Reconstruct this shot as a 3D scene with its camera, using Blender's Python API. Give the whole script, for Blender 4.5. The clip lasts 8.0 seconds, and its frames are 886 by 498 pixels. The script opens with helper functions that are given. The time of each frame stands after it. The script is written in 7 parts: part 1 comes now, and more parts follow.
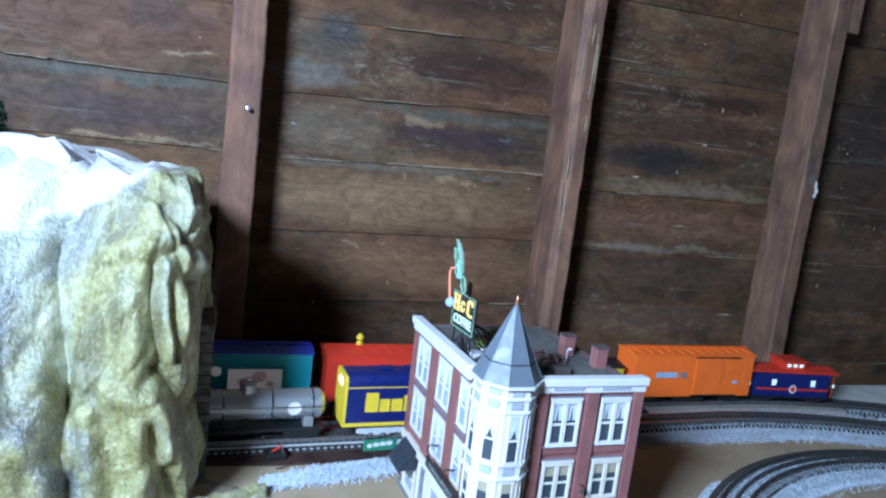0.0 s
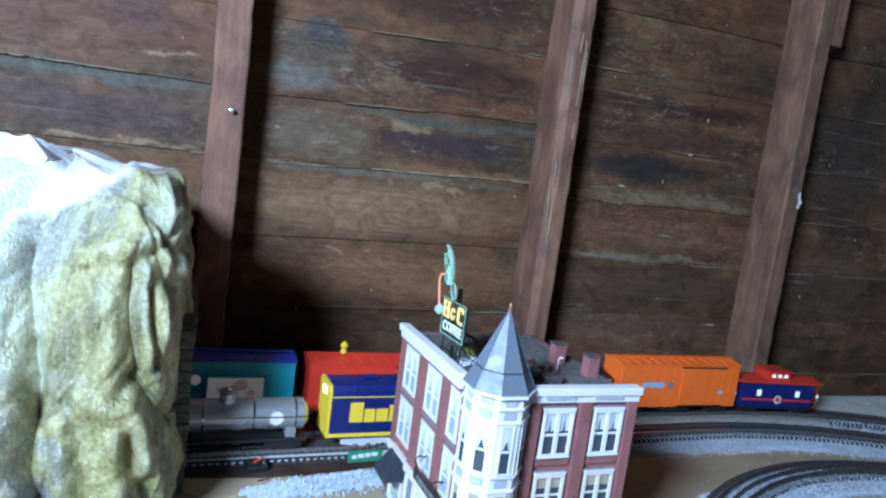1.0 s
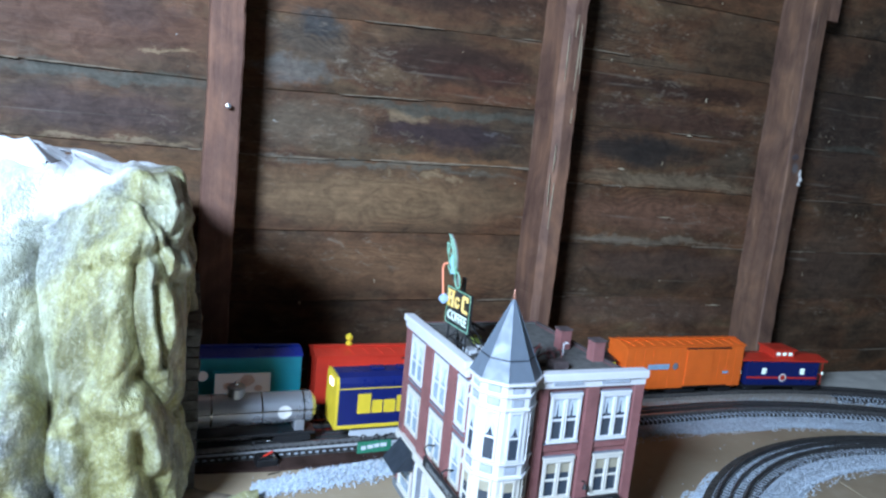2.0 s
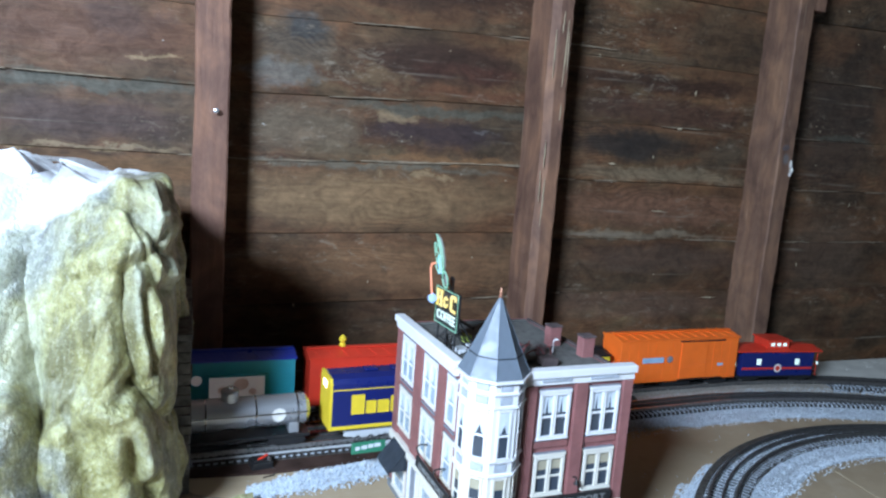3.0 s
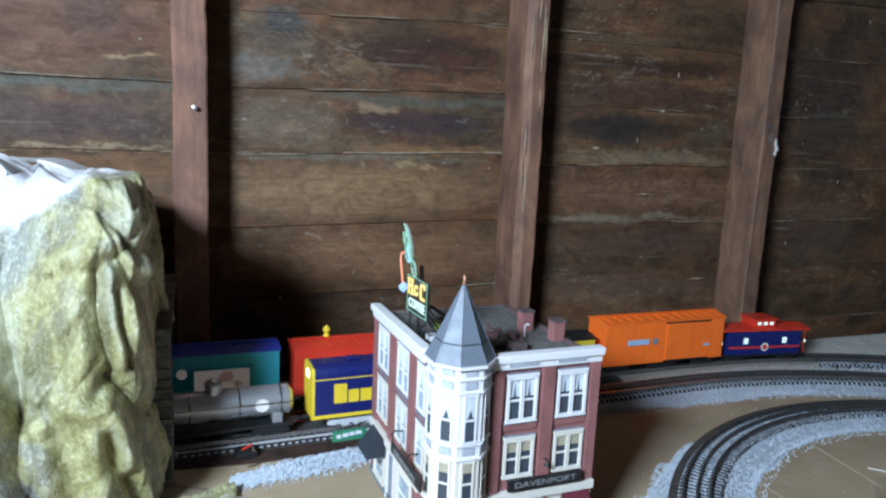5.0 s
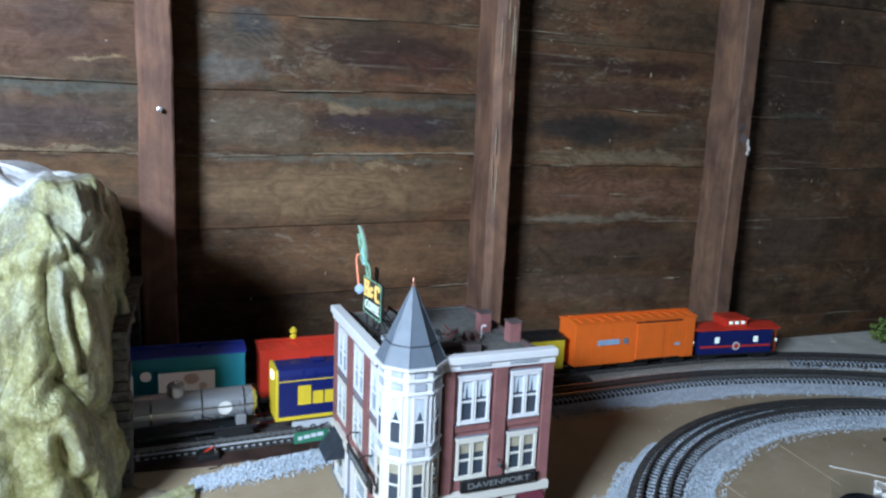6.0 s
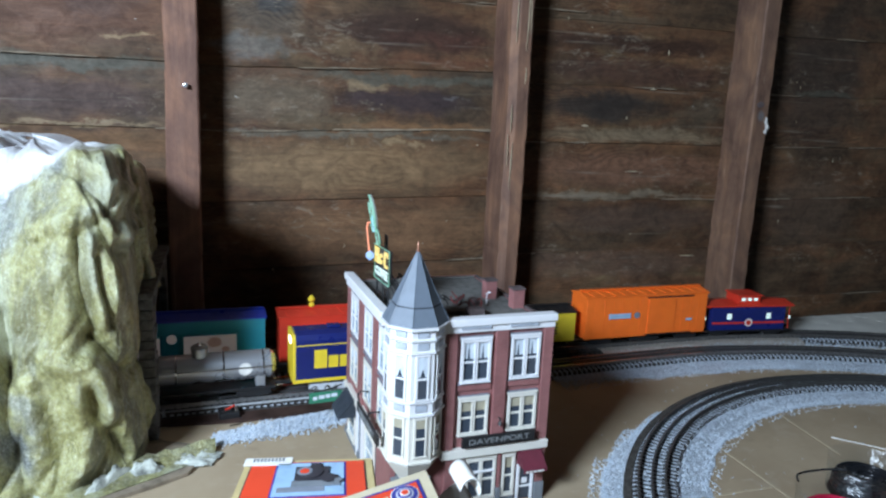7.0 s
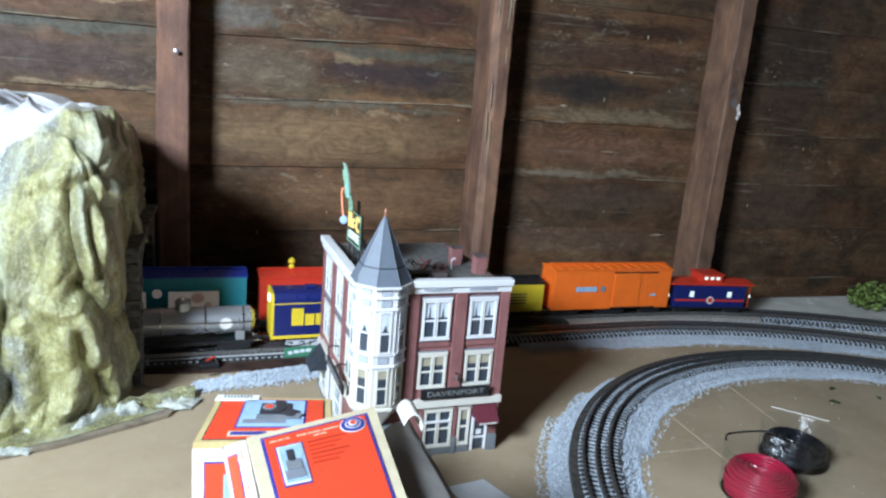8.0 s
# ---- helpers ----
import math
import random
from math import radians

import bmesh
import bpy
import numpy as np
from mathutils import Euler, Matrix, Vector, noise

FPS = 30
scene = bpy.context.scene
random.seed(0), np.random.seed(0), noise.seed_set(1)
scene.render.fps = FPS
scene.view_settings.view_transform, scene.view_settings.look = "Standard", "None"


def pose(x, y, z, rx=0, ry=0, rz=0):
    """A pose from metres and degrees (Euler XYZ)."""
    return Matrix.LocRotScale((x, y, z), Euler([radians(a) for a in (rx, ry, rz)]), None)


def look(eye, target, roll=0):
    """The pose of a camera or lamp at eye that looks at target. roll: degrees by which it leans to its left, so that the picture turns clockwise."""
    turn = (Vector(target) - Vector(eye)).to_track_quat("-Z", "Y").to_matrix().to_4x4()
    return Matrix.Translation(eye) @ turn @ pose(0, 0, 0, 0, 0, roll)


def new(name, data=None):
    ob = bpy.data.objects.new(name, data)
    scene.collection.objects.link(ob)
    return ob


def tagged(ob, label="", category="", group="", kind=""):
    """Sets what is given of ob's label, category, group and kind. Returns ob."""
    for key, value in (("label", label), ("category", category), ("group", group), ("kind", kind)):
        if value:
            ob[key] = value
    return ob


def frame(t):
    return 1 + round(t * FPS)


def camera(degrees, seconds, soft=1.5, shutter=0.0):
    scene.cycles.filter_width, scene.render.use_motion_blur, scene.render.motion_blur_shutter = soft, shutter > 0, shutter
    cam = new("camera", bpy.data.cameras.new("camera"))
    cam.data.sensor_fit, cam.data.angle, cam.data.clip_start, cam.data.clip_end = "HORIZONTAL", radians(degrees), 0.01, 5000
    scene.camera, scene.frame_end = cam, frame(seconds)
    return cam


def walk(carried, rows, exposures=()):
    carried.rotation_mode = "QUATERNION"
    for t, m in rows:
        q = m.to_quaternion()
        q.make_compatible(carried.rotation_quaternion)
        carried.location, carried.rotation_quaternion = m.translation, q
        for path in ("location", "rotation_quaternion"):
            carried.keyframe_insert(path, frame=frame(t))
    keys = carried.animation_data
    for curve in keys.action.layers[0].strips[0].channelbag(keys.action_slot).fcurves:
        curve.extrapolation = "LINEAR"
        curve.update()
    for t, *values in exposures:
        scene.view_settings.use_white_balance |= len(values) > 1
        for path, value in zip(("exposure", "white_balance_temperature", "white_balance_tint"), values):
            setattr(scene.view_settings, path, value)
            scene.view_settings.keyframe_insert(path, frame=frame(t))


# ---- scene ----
cam = camera(65.2, 8.0, soft=2.4)
PATH = [
    (0, (0.09, 0.089, 0.449), (0.731, 1.96, 0.147), 6.8),
    (0.5, (0.086, 0.104, 0.443), (0.76, 1.969, 0.186), 7.3),
    (1, (0.085, 0.109, 0.44), (0.78, 1.965, 0.174), 7.5),
    (1.5, (0.08, 0.111, 0.44), (0.778, 1.962, 0.146), 6.7),
    (3, (0.095, 0.103, 0.445), (0.791, 1.953, 0.139), 4.3),
    (3.5, (0.098, 0.098, 0.446), (0.79, 1.947, 0.129), 3.8),
    (4, (0.095, 0.09, 0.449), (0.762, 1.945, 0.11), 3.0),
    (4.5, (0.113, 0.084, 0.447), (0.765, 1.944, 0.107), 2.7),
    (5, (0.132, 0.079, 0.45), (0.808, 1.93, 0.109), 2.6),
    (5.2, (0.137, 0.068, 0.453), (0.841, 1.909, 0.113), 2.7),
    (6.5, (0.186, 0.057, 0.455), (0.85, 1.911, 0.107), 2.2),
    (7, (0.186, 0.019, 0.446), (0.797, 1.882, 0.051), 2.6),
    (7.5, (0.19, -0.03, 0.45), (0.76, 1.837, 0.018), 3.3),
    (8, (0.198, -0.049, 0.451), (0.827, 1.792, -0.013), 4.9),
]
EXPOSURES = [
    (0.0, 0.32, 5350, 10), (1.5, 0.29, 5450, 10), (3.0, 0.38, 5950, 10), (4.0, 0.36, 6050, 10), (5.2, 0.21, 6200, 10),
    (6.5, 0.14, 6050, 10), (7.0, 0.14, 6200, 10), (7.5, 0.28, 6500, 10), (8.0, 0.38, 6500, 10),
]
walk(cam, [(t, look(eye, target, roll)) for t, eye, target, roll in PATH], EXPOSURES)

# ---- light ----
world = bpy.data.worlds.new("sky")
scene.world = world
world.use_nodes = True
wn = world.node_tree
sky = wn.nodes.new("ShaderNodeTexSky")
sky.sky_type = 'NISHITA'
sky.sun_disc = False
sky.sun_elevation = radians(28)
sky.sun_rotation = radians(-130)
wn.nodes["Background"].inputs["Strength"].default_value = 0.05
wn.links.new(sky.outputs[0], wn.nodes["Background"].inputs[0])


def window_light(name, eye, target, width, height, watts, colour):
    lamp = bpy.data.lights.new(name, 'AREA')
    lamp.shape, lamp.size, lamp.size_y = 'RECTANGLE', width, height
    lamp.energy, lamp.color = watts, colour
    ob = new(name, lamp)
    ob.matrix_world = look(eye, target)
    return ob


window_light("window_daylight", (-0.660, -0.185, 0.92), (1.10, 1.06, 0.16), 0.37, 0.28, 51.5, (0.69, 0.835, 1.0))
# unseen window assumed at the east; its weak blue light lifts the right side
window_light("assumed_east_daylight", (3.17, 0.50, 0.95), (1.7, 1.2, 0.0), 0.60, 0.60, 0.78, (0.58, 0.80, 1.0))

# ---- materials ----


class Nodes:
    """A node material under construction."""

    def __init__(self, name, rough=0.5, metal=0.0):
        self.mat = bpy.data.materials.new(name)
        self.mat.use_nodes = True
        self.tree = self.mat.node_tree
        self.bsdf = self.tree.nodes["Principled BSDF"]
        self.bsdf.inputs["Roughness"].default_value = rough
        self.bsdf.inputs["Metallic"].default_value = metal
        self.coord = None

    def node(self, kind, **values):
        n = self.tree.nodes.new(kind)
        for key, value in values.items():
            n.inputs[key.replace("_", " ")].default_value = value
        return n

    def link(self, a, b):
        self.tree.links.new(a, b)

    def where(self, stretch=(1, 1, 1), shift=True):
        """Object coordinates, stretched, moved by each object's own random number."""
        tc = self.node("ShaderNodeTexCoord")
        mp = self.node("ShaderNodeMapping")
        mp.inputs["Scale"].default_value = stretch
        self.link(tc.outputs["Object"], mp.inputs["Vector"])
        if not shift:
            return mp.outputs[0]
        info = self.node("ShaderNodeObjectInfo")
        mul = self.node("ShaderNodeMath")
        mul.operation = 'MULTIPLY'
        mul.inputs[1].default_value = 37.0
        self.link(info.outputs["Random"], mul.inputs[0])
        add = self.node("ShaderNodeVectorMath")
        add.operation = 'ADD'
        self.link(mp.outputs[0], add.inputs[0])
        self.link(mul.outputs[0], add.inputs[1])
        return add.outputs[0]

    def noise(self, where, scale, detail=4.0, rough=0.55, warp=0.0):
        n = self.node("ShaderNodeTexNoise", Scale=scale, Detail=detail, Roughness=rough, Distortion=warp)
        self.link(where, n.inputs["Vector"])
        return n.outputs["Fac"]

    def ramp(self, fac, stops):
        r = self.node("ShaderNodeValToRGB")
        e = r.color_ramp.elements
        while len(e) < len(stops):
            e.new(0.5)
        for item, (at, colour) in zip(e, stops):
            item.position, item.color = at, (*colour, 1) if len(colour) == 3 else colour
        self.link(fac, r.inputs[0])
        return r.outputs[0]

    def mix(self, fac, a, b, how='MIX'):
        m = self.node("ShaderNodeMix")
        m.data_type, m.blend_type = 'RGBA', how
        for value, at in ((fac, 0), (a, 6), (b, 7)):
            if isinstance(value, (int, float)):
                m.inputs[at].default_value = value
            elif isinstance(value, tuple):
                m.inputs[at].default_value = (*value, 1)
            else:
                self.link(value, m.inputs[at])
        return m.outputs[2]

    def bump(self, height, strength=0.3, distance=0.002):
        b = self.node("ShaderNodeBump", Strength=strength, Distance=distance)
        self.link(height, b.inputs["Height"])
        self.link(b.outputs[0], self.bsdf.inputs["Normal"])

    def colour(self, c):
        if isinstance(c, tuple):
            self.bsdf.inputs["Base Color"].default_value = (*c, 1)
        else:
            self.link(c, self.bsdf.inputs["Base Color"])
        return self


def grey(v):
    return (v, v, v)


def plastic(name, colour, rough=0.4, scale=60, vary=0.12, bump=0.06, metal=0.0, gloss=0.5):
    """Painted or moulded surface with faint soiling."""
    n = Nodes(name, rough, metal)
    n.bsdf.inputs["Specular IOR Level"].default_value = gloss
    w = n.where()
    soil = n.noise(w, scale, 5)
    fine = n.noise(w, scale * 9, 3)
    low = tuple(c * (1 - vary * 1.6) for c in colour)
    high = tuple(min(1, c * (1 + vary)) for c in colour)
    n.colour(n.ramp(soil, [(0.3, low), (0.55, colour), (0.75, high)]))
    r = n.ramp(soil, [(0.3, grey(min(1, rough + 0.15))), (0.7, grey(max(0.03, rough - 0.08)))])
    n.link(r, n.bsdf.inputs["Roughness"])
    n.bump(fine, bump, 0.0006)
    return n.mat


def glow(name, colour, strength, base=(0.2, 0.2, 0.2)):
    n = Nodes(name, 0.4)
    n.colour(base)
    n.bsdf.inputs["Emission Color"].default_value = (*colour, 1)
    n.bsdf.inputs["Emission Strength"].default_value = strength
    return n.mat


def board_wood():
    """Old sheathing: red-brown to umber, soot and water stains, pale worn edges, splintered places; some light and
    shade put into the tones.
    """
    n = Nodes("old_boards", 0.6)
    geo = n.node("ShaderNodeNewGeometry")
    sep = n.node("ShaderNodeSeparateXYZ")
    n.link(geo.outputs["Position"], sep.inputs[0])

    def maths(how, p, q):
        m = n.node("ShaderNodeMath")
        m.operation = how
        for k, value in enumerate((p, q)):
            if isinstance(value, (int, float)):
                m.inputs[k].default_value = value
            else:
                n.link(value, m.inputs[k])
        return m.outputs[0]
    grain = n.noise(n.where((0.9, 13, 13)), 8, 8, 0.62, 0.6)
    fine = n.noise(n.where((10, 60, 60)), 9, 6, 0.65, 0.3)
    patch = n.noise(n.where((2.6, 4.4, 4.4)), 2.6, 9, 0.66, 0.7)
    hue = n.noise(n.where((1.4, 3.4, 3.4)), 2.9, 6, 0.58, 0.5)
    warm = n.ramp(hue, [(0.32, (0.070, 0.049, 0.031)), (0.45, (0.107, 0.067, 0.039)), (0.56, (0.131, 0.069, 0.037)), (0.70, (0.141, 0.097, 0.053))])
    shade = n.ramp(patch, [(0.32, (0.50, 0.48, 0.50)), (0.44, (0.74, 0.72, 0.71)), (0.54, (1.0, 0.97, 0.94)), (0.68, (1.30, 1.26, 1.18))])
    c = n.mix(1.0, warm, shade, 'MULTIPLY')
    # each place wobbles, so that the stains and painted tones have ragged, smeared edges
    wide = n.where((1, 1, 1), False)
    wob_x = maths('MULTIPLY', maths('SUBTRACT', n.noise(wide, 8, 7, 0.72), 0.5), 0.26)
    wob_z = maths('MULTIPLY', maths('SUBTRACT', n.noise(n.where((5, 9, 9), False), 2.6, 8, 0.74), 0.5), 0.075)
    at = n.node("ShaderNodeCombineXYZ")
    n.link(maths('ADD', sep.outputs["X"], wob_x), at.inputs[0])
    n.link(maths('ADD', sep.outputs["Z"], wob_z), at.inputs[1])

    def spot(x, z, rx, rz, cover):
        """How much a patch round (x, z) covers."""
        d = n.node("ShaderNodeVectorMath")
        d.operation = 'SUBTRACT'
        n.link(at.outputs[0], d.inputs[0])
        d.inputs[1].default_value = (x, z, 0)
        e = n.node("ShaderNodeVectorMath")
        e.operation = 'DIVIDE'
        n.link(d.outputs[0], e.inputs[0])
        e.inputs[1].default_value = (rx, rz, 1)
        f = n.node("ShaderNodeVectorMath")
        f.operation = 'DOT_PRODUCT'
        n.link(e.outputs[0], f.inputs[0])
        n.link(e.outputs[0], f.inputs[1])
        g = n.node("ShaderNodeMapRange")
        g.inputs["From Min"].default_value, g.inputs["From Max"].default_value = 0.25, 1.15
        g.inputs["To Min"].default_value, g.inputs["To Max"].default_value = cover, 0.0
        n.link(f.outputs["Value"], g.inputs["Value"])
        return g.outputs[0]

    def stain_or_shading(x, z, rx, rz, tone, cover=0.8):
        nonlocal c
        c = n.mix(spot(x, z, rx, rz, cover), c, tone)
    umber, soot, plum = (0.045, 0.025, 0.018), (0.028, 0.024, 0.021), (0.045, 0.030, 0.030)
    tan, pale, rust, moss = (0.164, 0.109, 0.061), (0.267, 0.189, 0.107), (0.120, 0.054, 0.030), (0.100, 0.094, 0.070)
    # between the first and second stud, from the top down
    stain_or_shading(0.48, 0.72, 0.28, 0.050, umber)
    # brown tones beside the stud lowered, deepening its shadow in the colour
    stain_or_shading(0.30, 0.590, 0.10, 0.045, (0.116, 0.082, 0.052), 0.7)
    stain_or_shading(0.27, 0.600, 0.11, 0.045, (0.078, 0.064, 0.050), 0.7)
    stain_or_shading(0.56, 0.588, 0.19, 0.046, umber, 0.88)
    stain_or_shading(0.62, 0.575, 0.12, 0.020, (0.070, 0.029, 0.021), 0.6)
    stain_or_shading(0.285, 0.620, 0.050, 0.022, (0.052, 0.054, 0.056), 0.75)
    # grey-blue patch puts a pale light haze into the wood colour
    stain_or_shading(0.235, 0.538, 0.075, 0.026, (0.147, 0.151, 0.141), 0.6)
    stain_or_shading(0.44, 0.553, 0.060, 0.020, tan, 0.75)
    stain_or_shading(0.62, 0.538, 0.14, 0.012, rust, 0.85)
    stain_or_shading(0.55, 0.500, 0.25, 0.010, moss, 0.75)
    stain_or_shading(0.55, 0.460, 0.15, 0.030, plum, 0.9)
    stain_or_shading(0.46, 0.487, 0.034, 0.012, pale, 0.65)
    stain_or_shading(0.28, 0.450, 0.12, 0.045, (0.142, 0.105, 0.067), 0.75)
    stain_or_shading(0.55, 0.413, 0.18, 0.008, (0.192, 0.101, 0.046), 0.85)
    stain_or_shading(0.42, 0.392, 0.30, 0.007, (0.134, 0.119, 0.090), 0.8)
    stain_or_shading(0.42, 0.330, 0.30, 0.058, (0.212, 0.138, 0.074), 0.85)
    stain_or_shading(0.50, 0.3775, 0.030, 0.006, pale, 0.8)
    stain_or_shading(0.41, 0.3790, 0.016, 0.006, pale, 0.75)
    stain_or_shading(0.57, 0.3760, 0.034, 0.004, pale, 0.7)
    stain_or_shading(0.64, 0.4700, 0.040, 0.005, (0.150, 0.128, 0.118), 0.7)
    stain_or_shading(0.45, 0.200, 0.30, 0.056, (0.180, 0.102, 0.054), 0.8)
    # before the first stud
    stain_or_shading(-0.06, 0.580, 0.20, 0.060, (0.114, 0.055, 0.033), 0.75)
    stain_or_shading(-0.01, 0.600, 0.08, 0.030, (0.071, 0.042, 0.033), 0.6)
    stain_or_shading(0.06, 0.545, 0.050, 0.006, pale, 0.8)
    stain_or_shading(-0.03, 0.496, 0.20, 0.012, moss, 0.8)
    stain_or_shading(-0.06, 0.440, 0.16, 0.036, (0.078, 0.047, 0.037), 0.85)
    stain_or_shading(-0.06, 0.395, 0.16, 0.006, pale, 0.85)
    stain_or_shading(-0.05, 0.360, 0.20, 0.026, (0.160, 0.088, 0.040), 0.8)
    # past the second stud
    stain_or_shading(0.95, 0.645, 0.15, 0.012, (0.120, 0.087, 0.055), 0.75)
    stain_or_shading(1.05, 0.600, 0.26, 0.022, umber, 0.85)
    stain_or_shading(1.05, 0.540, 0.27, 0.030, (0.078, 0.043, 0.030), 0.8)
    stain_or_shading(0.97, 0.468, 0.19, 0.036, soot, 0.9)
    stain_or_shading(1.22, 0.462, 0.07, 0.040, (0.073, 0.059, 0.040), 0.7)
    # brown bands, their tones raised to offset the lamp's falloff to the right
    stain_or_shading(1.06, 0.408, 0.28, 0.018, (0.200, 0.151, 0.095), 0.8)
    stain_or_shading(1.06, 0.335, 0.28, 0.046, (0.164, 0.088, 0.055), 0.8)
    stain_or_shading(1.00, 0.278, 0.22, 0.010, (0.200, 0.165, 0.117), 0.75)
    stain_or_shading(1.08, 0.225, 0.24, 0.036, (0.100, 0.066, 0.046), 0.75)
    stain_or_shading(1.05, 0.120, 0.30, 0.034, (0.125, 0.077, 0.052), 0.7)
    # broad darker tone across several boards past the third stud
    stain_or_shading(1.55, 0.540, 0.16, 0.180, (0.050, 0.035, 0.026), 0.75)
    stain_or_shading(1.57, 0.522, 0.14, 0.010, moss, 0.7)
    stain_or_shading(1.56, 0.250, 0.17, 0.110, (0.107, 0.071, 0.048), 0.7)
    # arched growth rings on some boards
    ring = n.node("ShaderNodeTexWave", Scale=34.0, Distortion=2.2, Detail=3.0)
    ring.bands_direction = 'Z'
    bend = n.node("ShaderNodeCombineXYZ")
    arch = maths('MULTIPLY', n.noise(n.where((2.6, 5, 5)), 2.0, 2, 0.5), 0.16)
    n.link(maths('MULTIPLY', sep.outputs["X"], 0.06), bend.inputs[0])
    n.link(maths('ADD', sep.outputs["Z"], arch), bend.inputs[2])
    n.link(bend.outputs[0], ring.inputs["Vector"])
    rings = n.ramp(ring.outputs["Fac"], [(0.15, (0.62, 0.58, 0.55)), (0.55, grey(1.0)), (0.9, (1.18, 1.14, 1.08))])
    shown = n.ramp(n.noise(n.where((1.2, 4, 4)), 2.4, 2, 0.5), [(0.52, grey(0.0)), (0.66, grey(0.5))])
    c = n.mix(shown, c, n.mix(1.0, c, rings, 'MULTIPLY'))
    c = n.mix(0.42, c, n.ramp(grain, [(0.30, grey(0.55)), (0.5, grey(1.0)), (0.70, grey(1.45))]), 'MULTIPLY')
    c = n.mix(0.35, c, n.ramp(fine, [(0.3, grey(0.65)), (0.7, grey(1.35))]), 'MULTIPLY')
    blot = n.noise(n.where((8, 11, 11)), 3.4, 9, 0.74, 0.8)
    c = n.mix(0.62, c, n.ramp(blot, [(0.34, grey(0.50)), (0.5, grey(1.0)), (0.66, grey(1.50))]), 'MULTIPLY')
    info = n.node("ShaderNodeObjectInfo")
    c = n.mix(0.6, c, n.ramp(info.outputs["Random"], [(0.0, (0.85, 0.83, 0.83)), (0.5, (1.15, 1.08, 1.0)), (1.0, (0.95, 0.97, 1.0))]), 'MULTIPLY')
    # splintered and rubbed places
    worn = n.noise(n.where((6, 16, 16)), 5.0, 10, 0.78, 0.6)
    where_worn = n.noise(n.where((1.5, 3, 3)), 2.4, 3, 0.5)
    torn = maths('ADD', spot(0.38, 0.555, 0.10, 0.045, 0.9), spot(0.25, 0.620, 0.09, 0.022, 0.9))
    torn = maths('ADD', torn, spot(0.40, 0.372, 0.16, 0.018, 0.55))
    torn = maths('ADD', torn, spot(1.07, 0.425, 0.20, 0.014, 0.6))
    torn = maths('MAXIMUM', torn, n.ramp(where_worn, [(0.50, grey(0.0)), (0.60, grey(0.8))]))
    gate = n.mix(1.0, n.ramp(worn, [(0.545, grey(0.0)), (0.64, grey(0.85))]), torn, 'MULTIPLY')
    c = n.mix(gate, c, (0.270, 0.215, 0.155))
    c = n.mix(n.mix(1.0, n.ramp(worn, [(0.36, grey(0.7)), (0.44, grey(0.0))]), torn, 'MULTIPLY'), c, umber)
    line = n.noise(n.where((0.7, 24, 24)), 3.1, 5, 0.6, 0.4)
    where_line = n.noise(n.where((1.6, 4, 4)), 2.2, 3, 0.5)
    gate = n.mix(1.0, n.ramp(line, [(0.60, grey(0.0)), (0.66, grey(0.5))]), n.ramp(where_line, [(0.50, grey(0.0)), (0.60, grey(1.0))]), 'MULTIPLY')
    c = n.mix(gate, c, (0.265, 0.225, 0.170))
    chip = n.noise(n.where((20, 34, 34)), 3.0, 4, 0.6)
    c = n.mix(n.ramp(chip, [(0.735, grey(0.0)), (0.755, grey(0.8))]), c, (0.42, 0.39, 0.34))
    n.colour(c)
    n.link(n.ramp(blot, [(0.3, grey(0.72)), (0.7, grey(0.50))]), n.bsdf.inputs["Roughness"])
    n.bsdf.inputs["Specular IOR Level"].default_value = 0.25
    n.bump(n.mix(0.4, grain, n.mix(0.5, fine, worn)), 0.5, 0.003)
    return n.mat


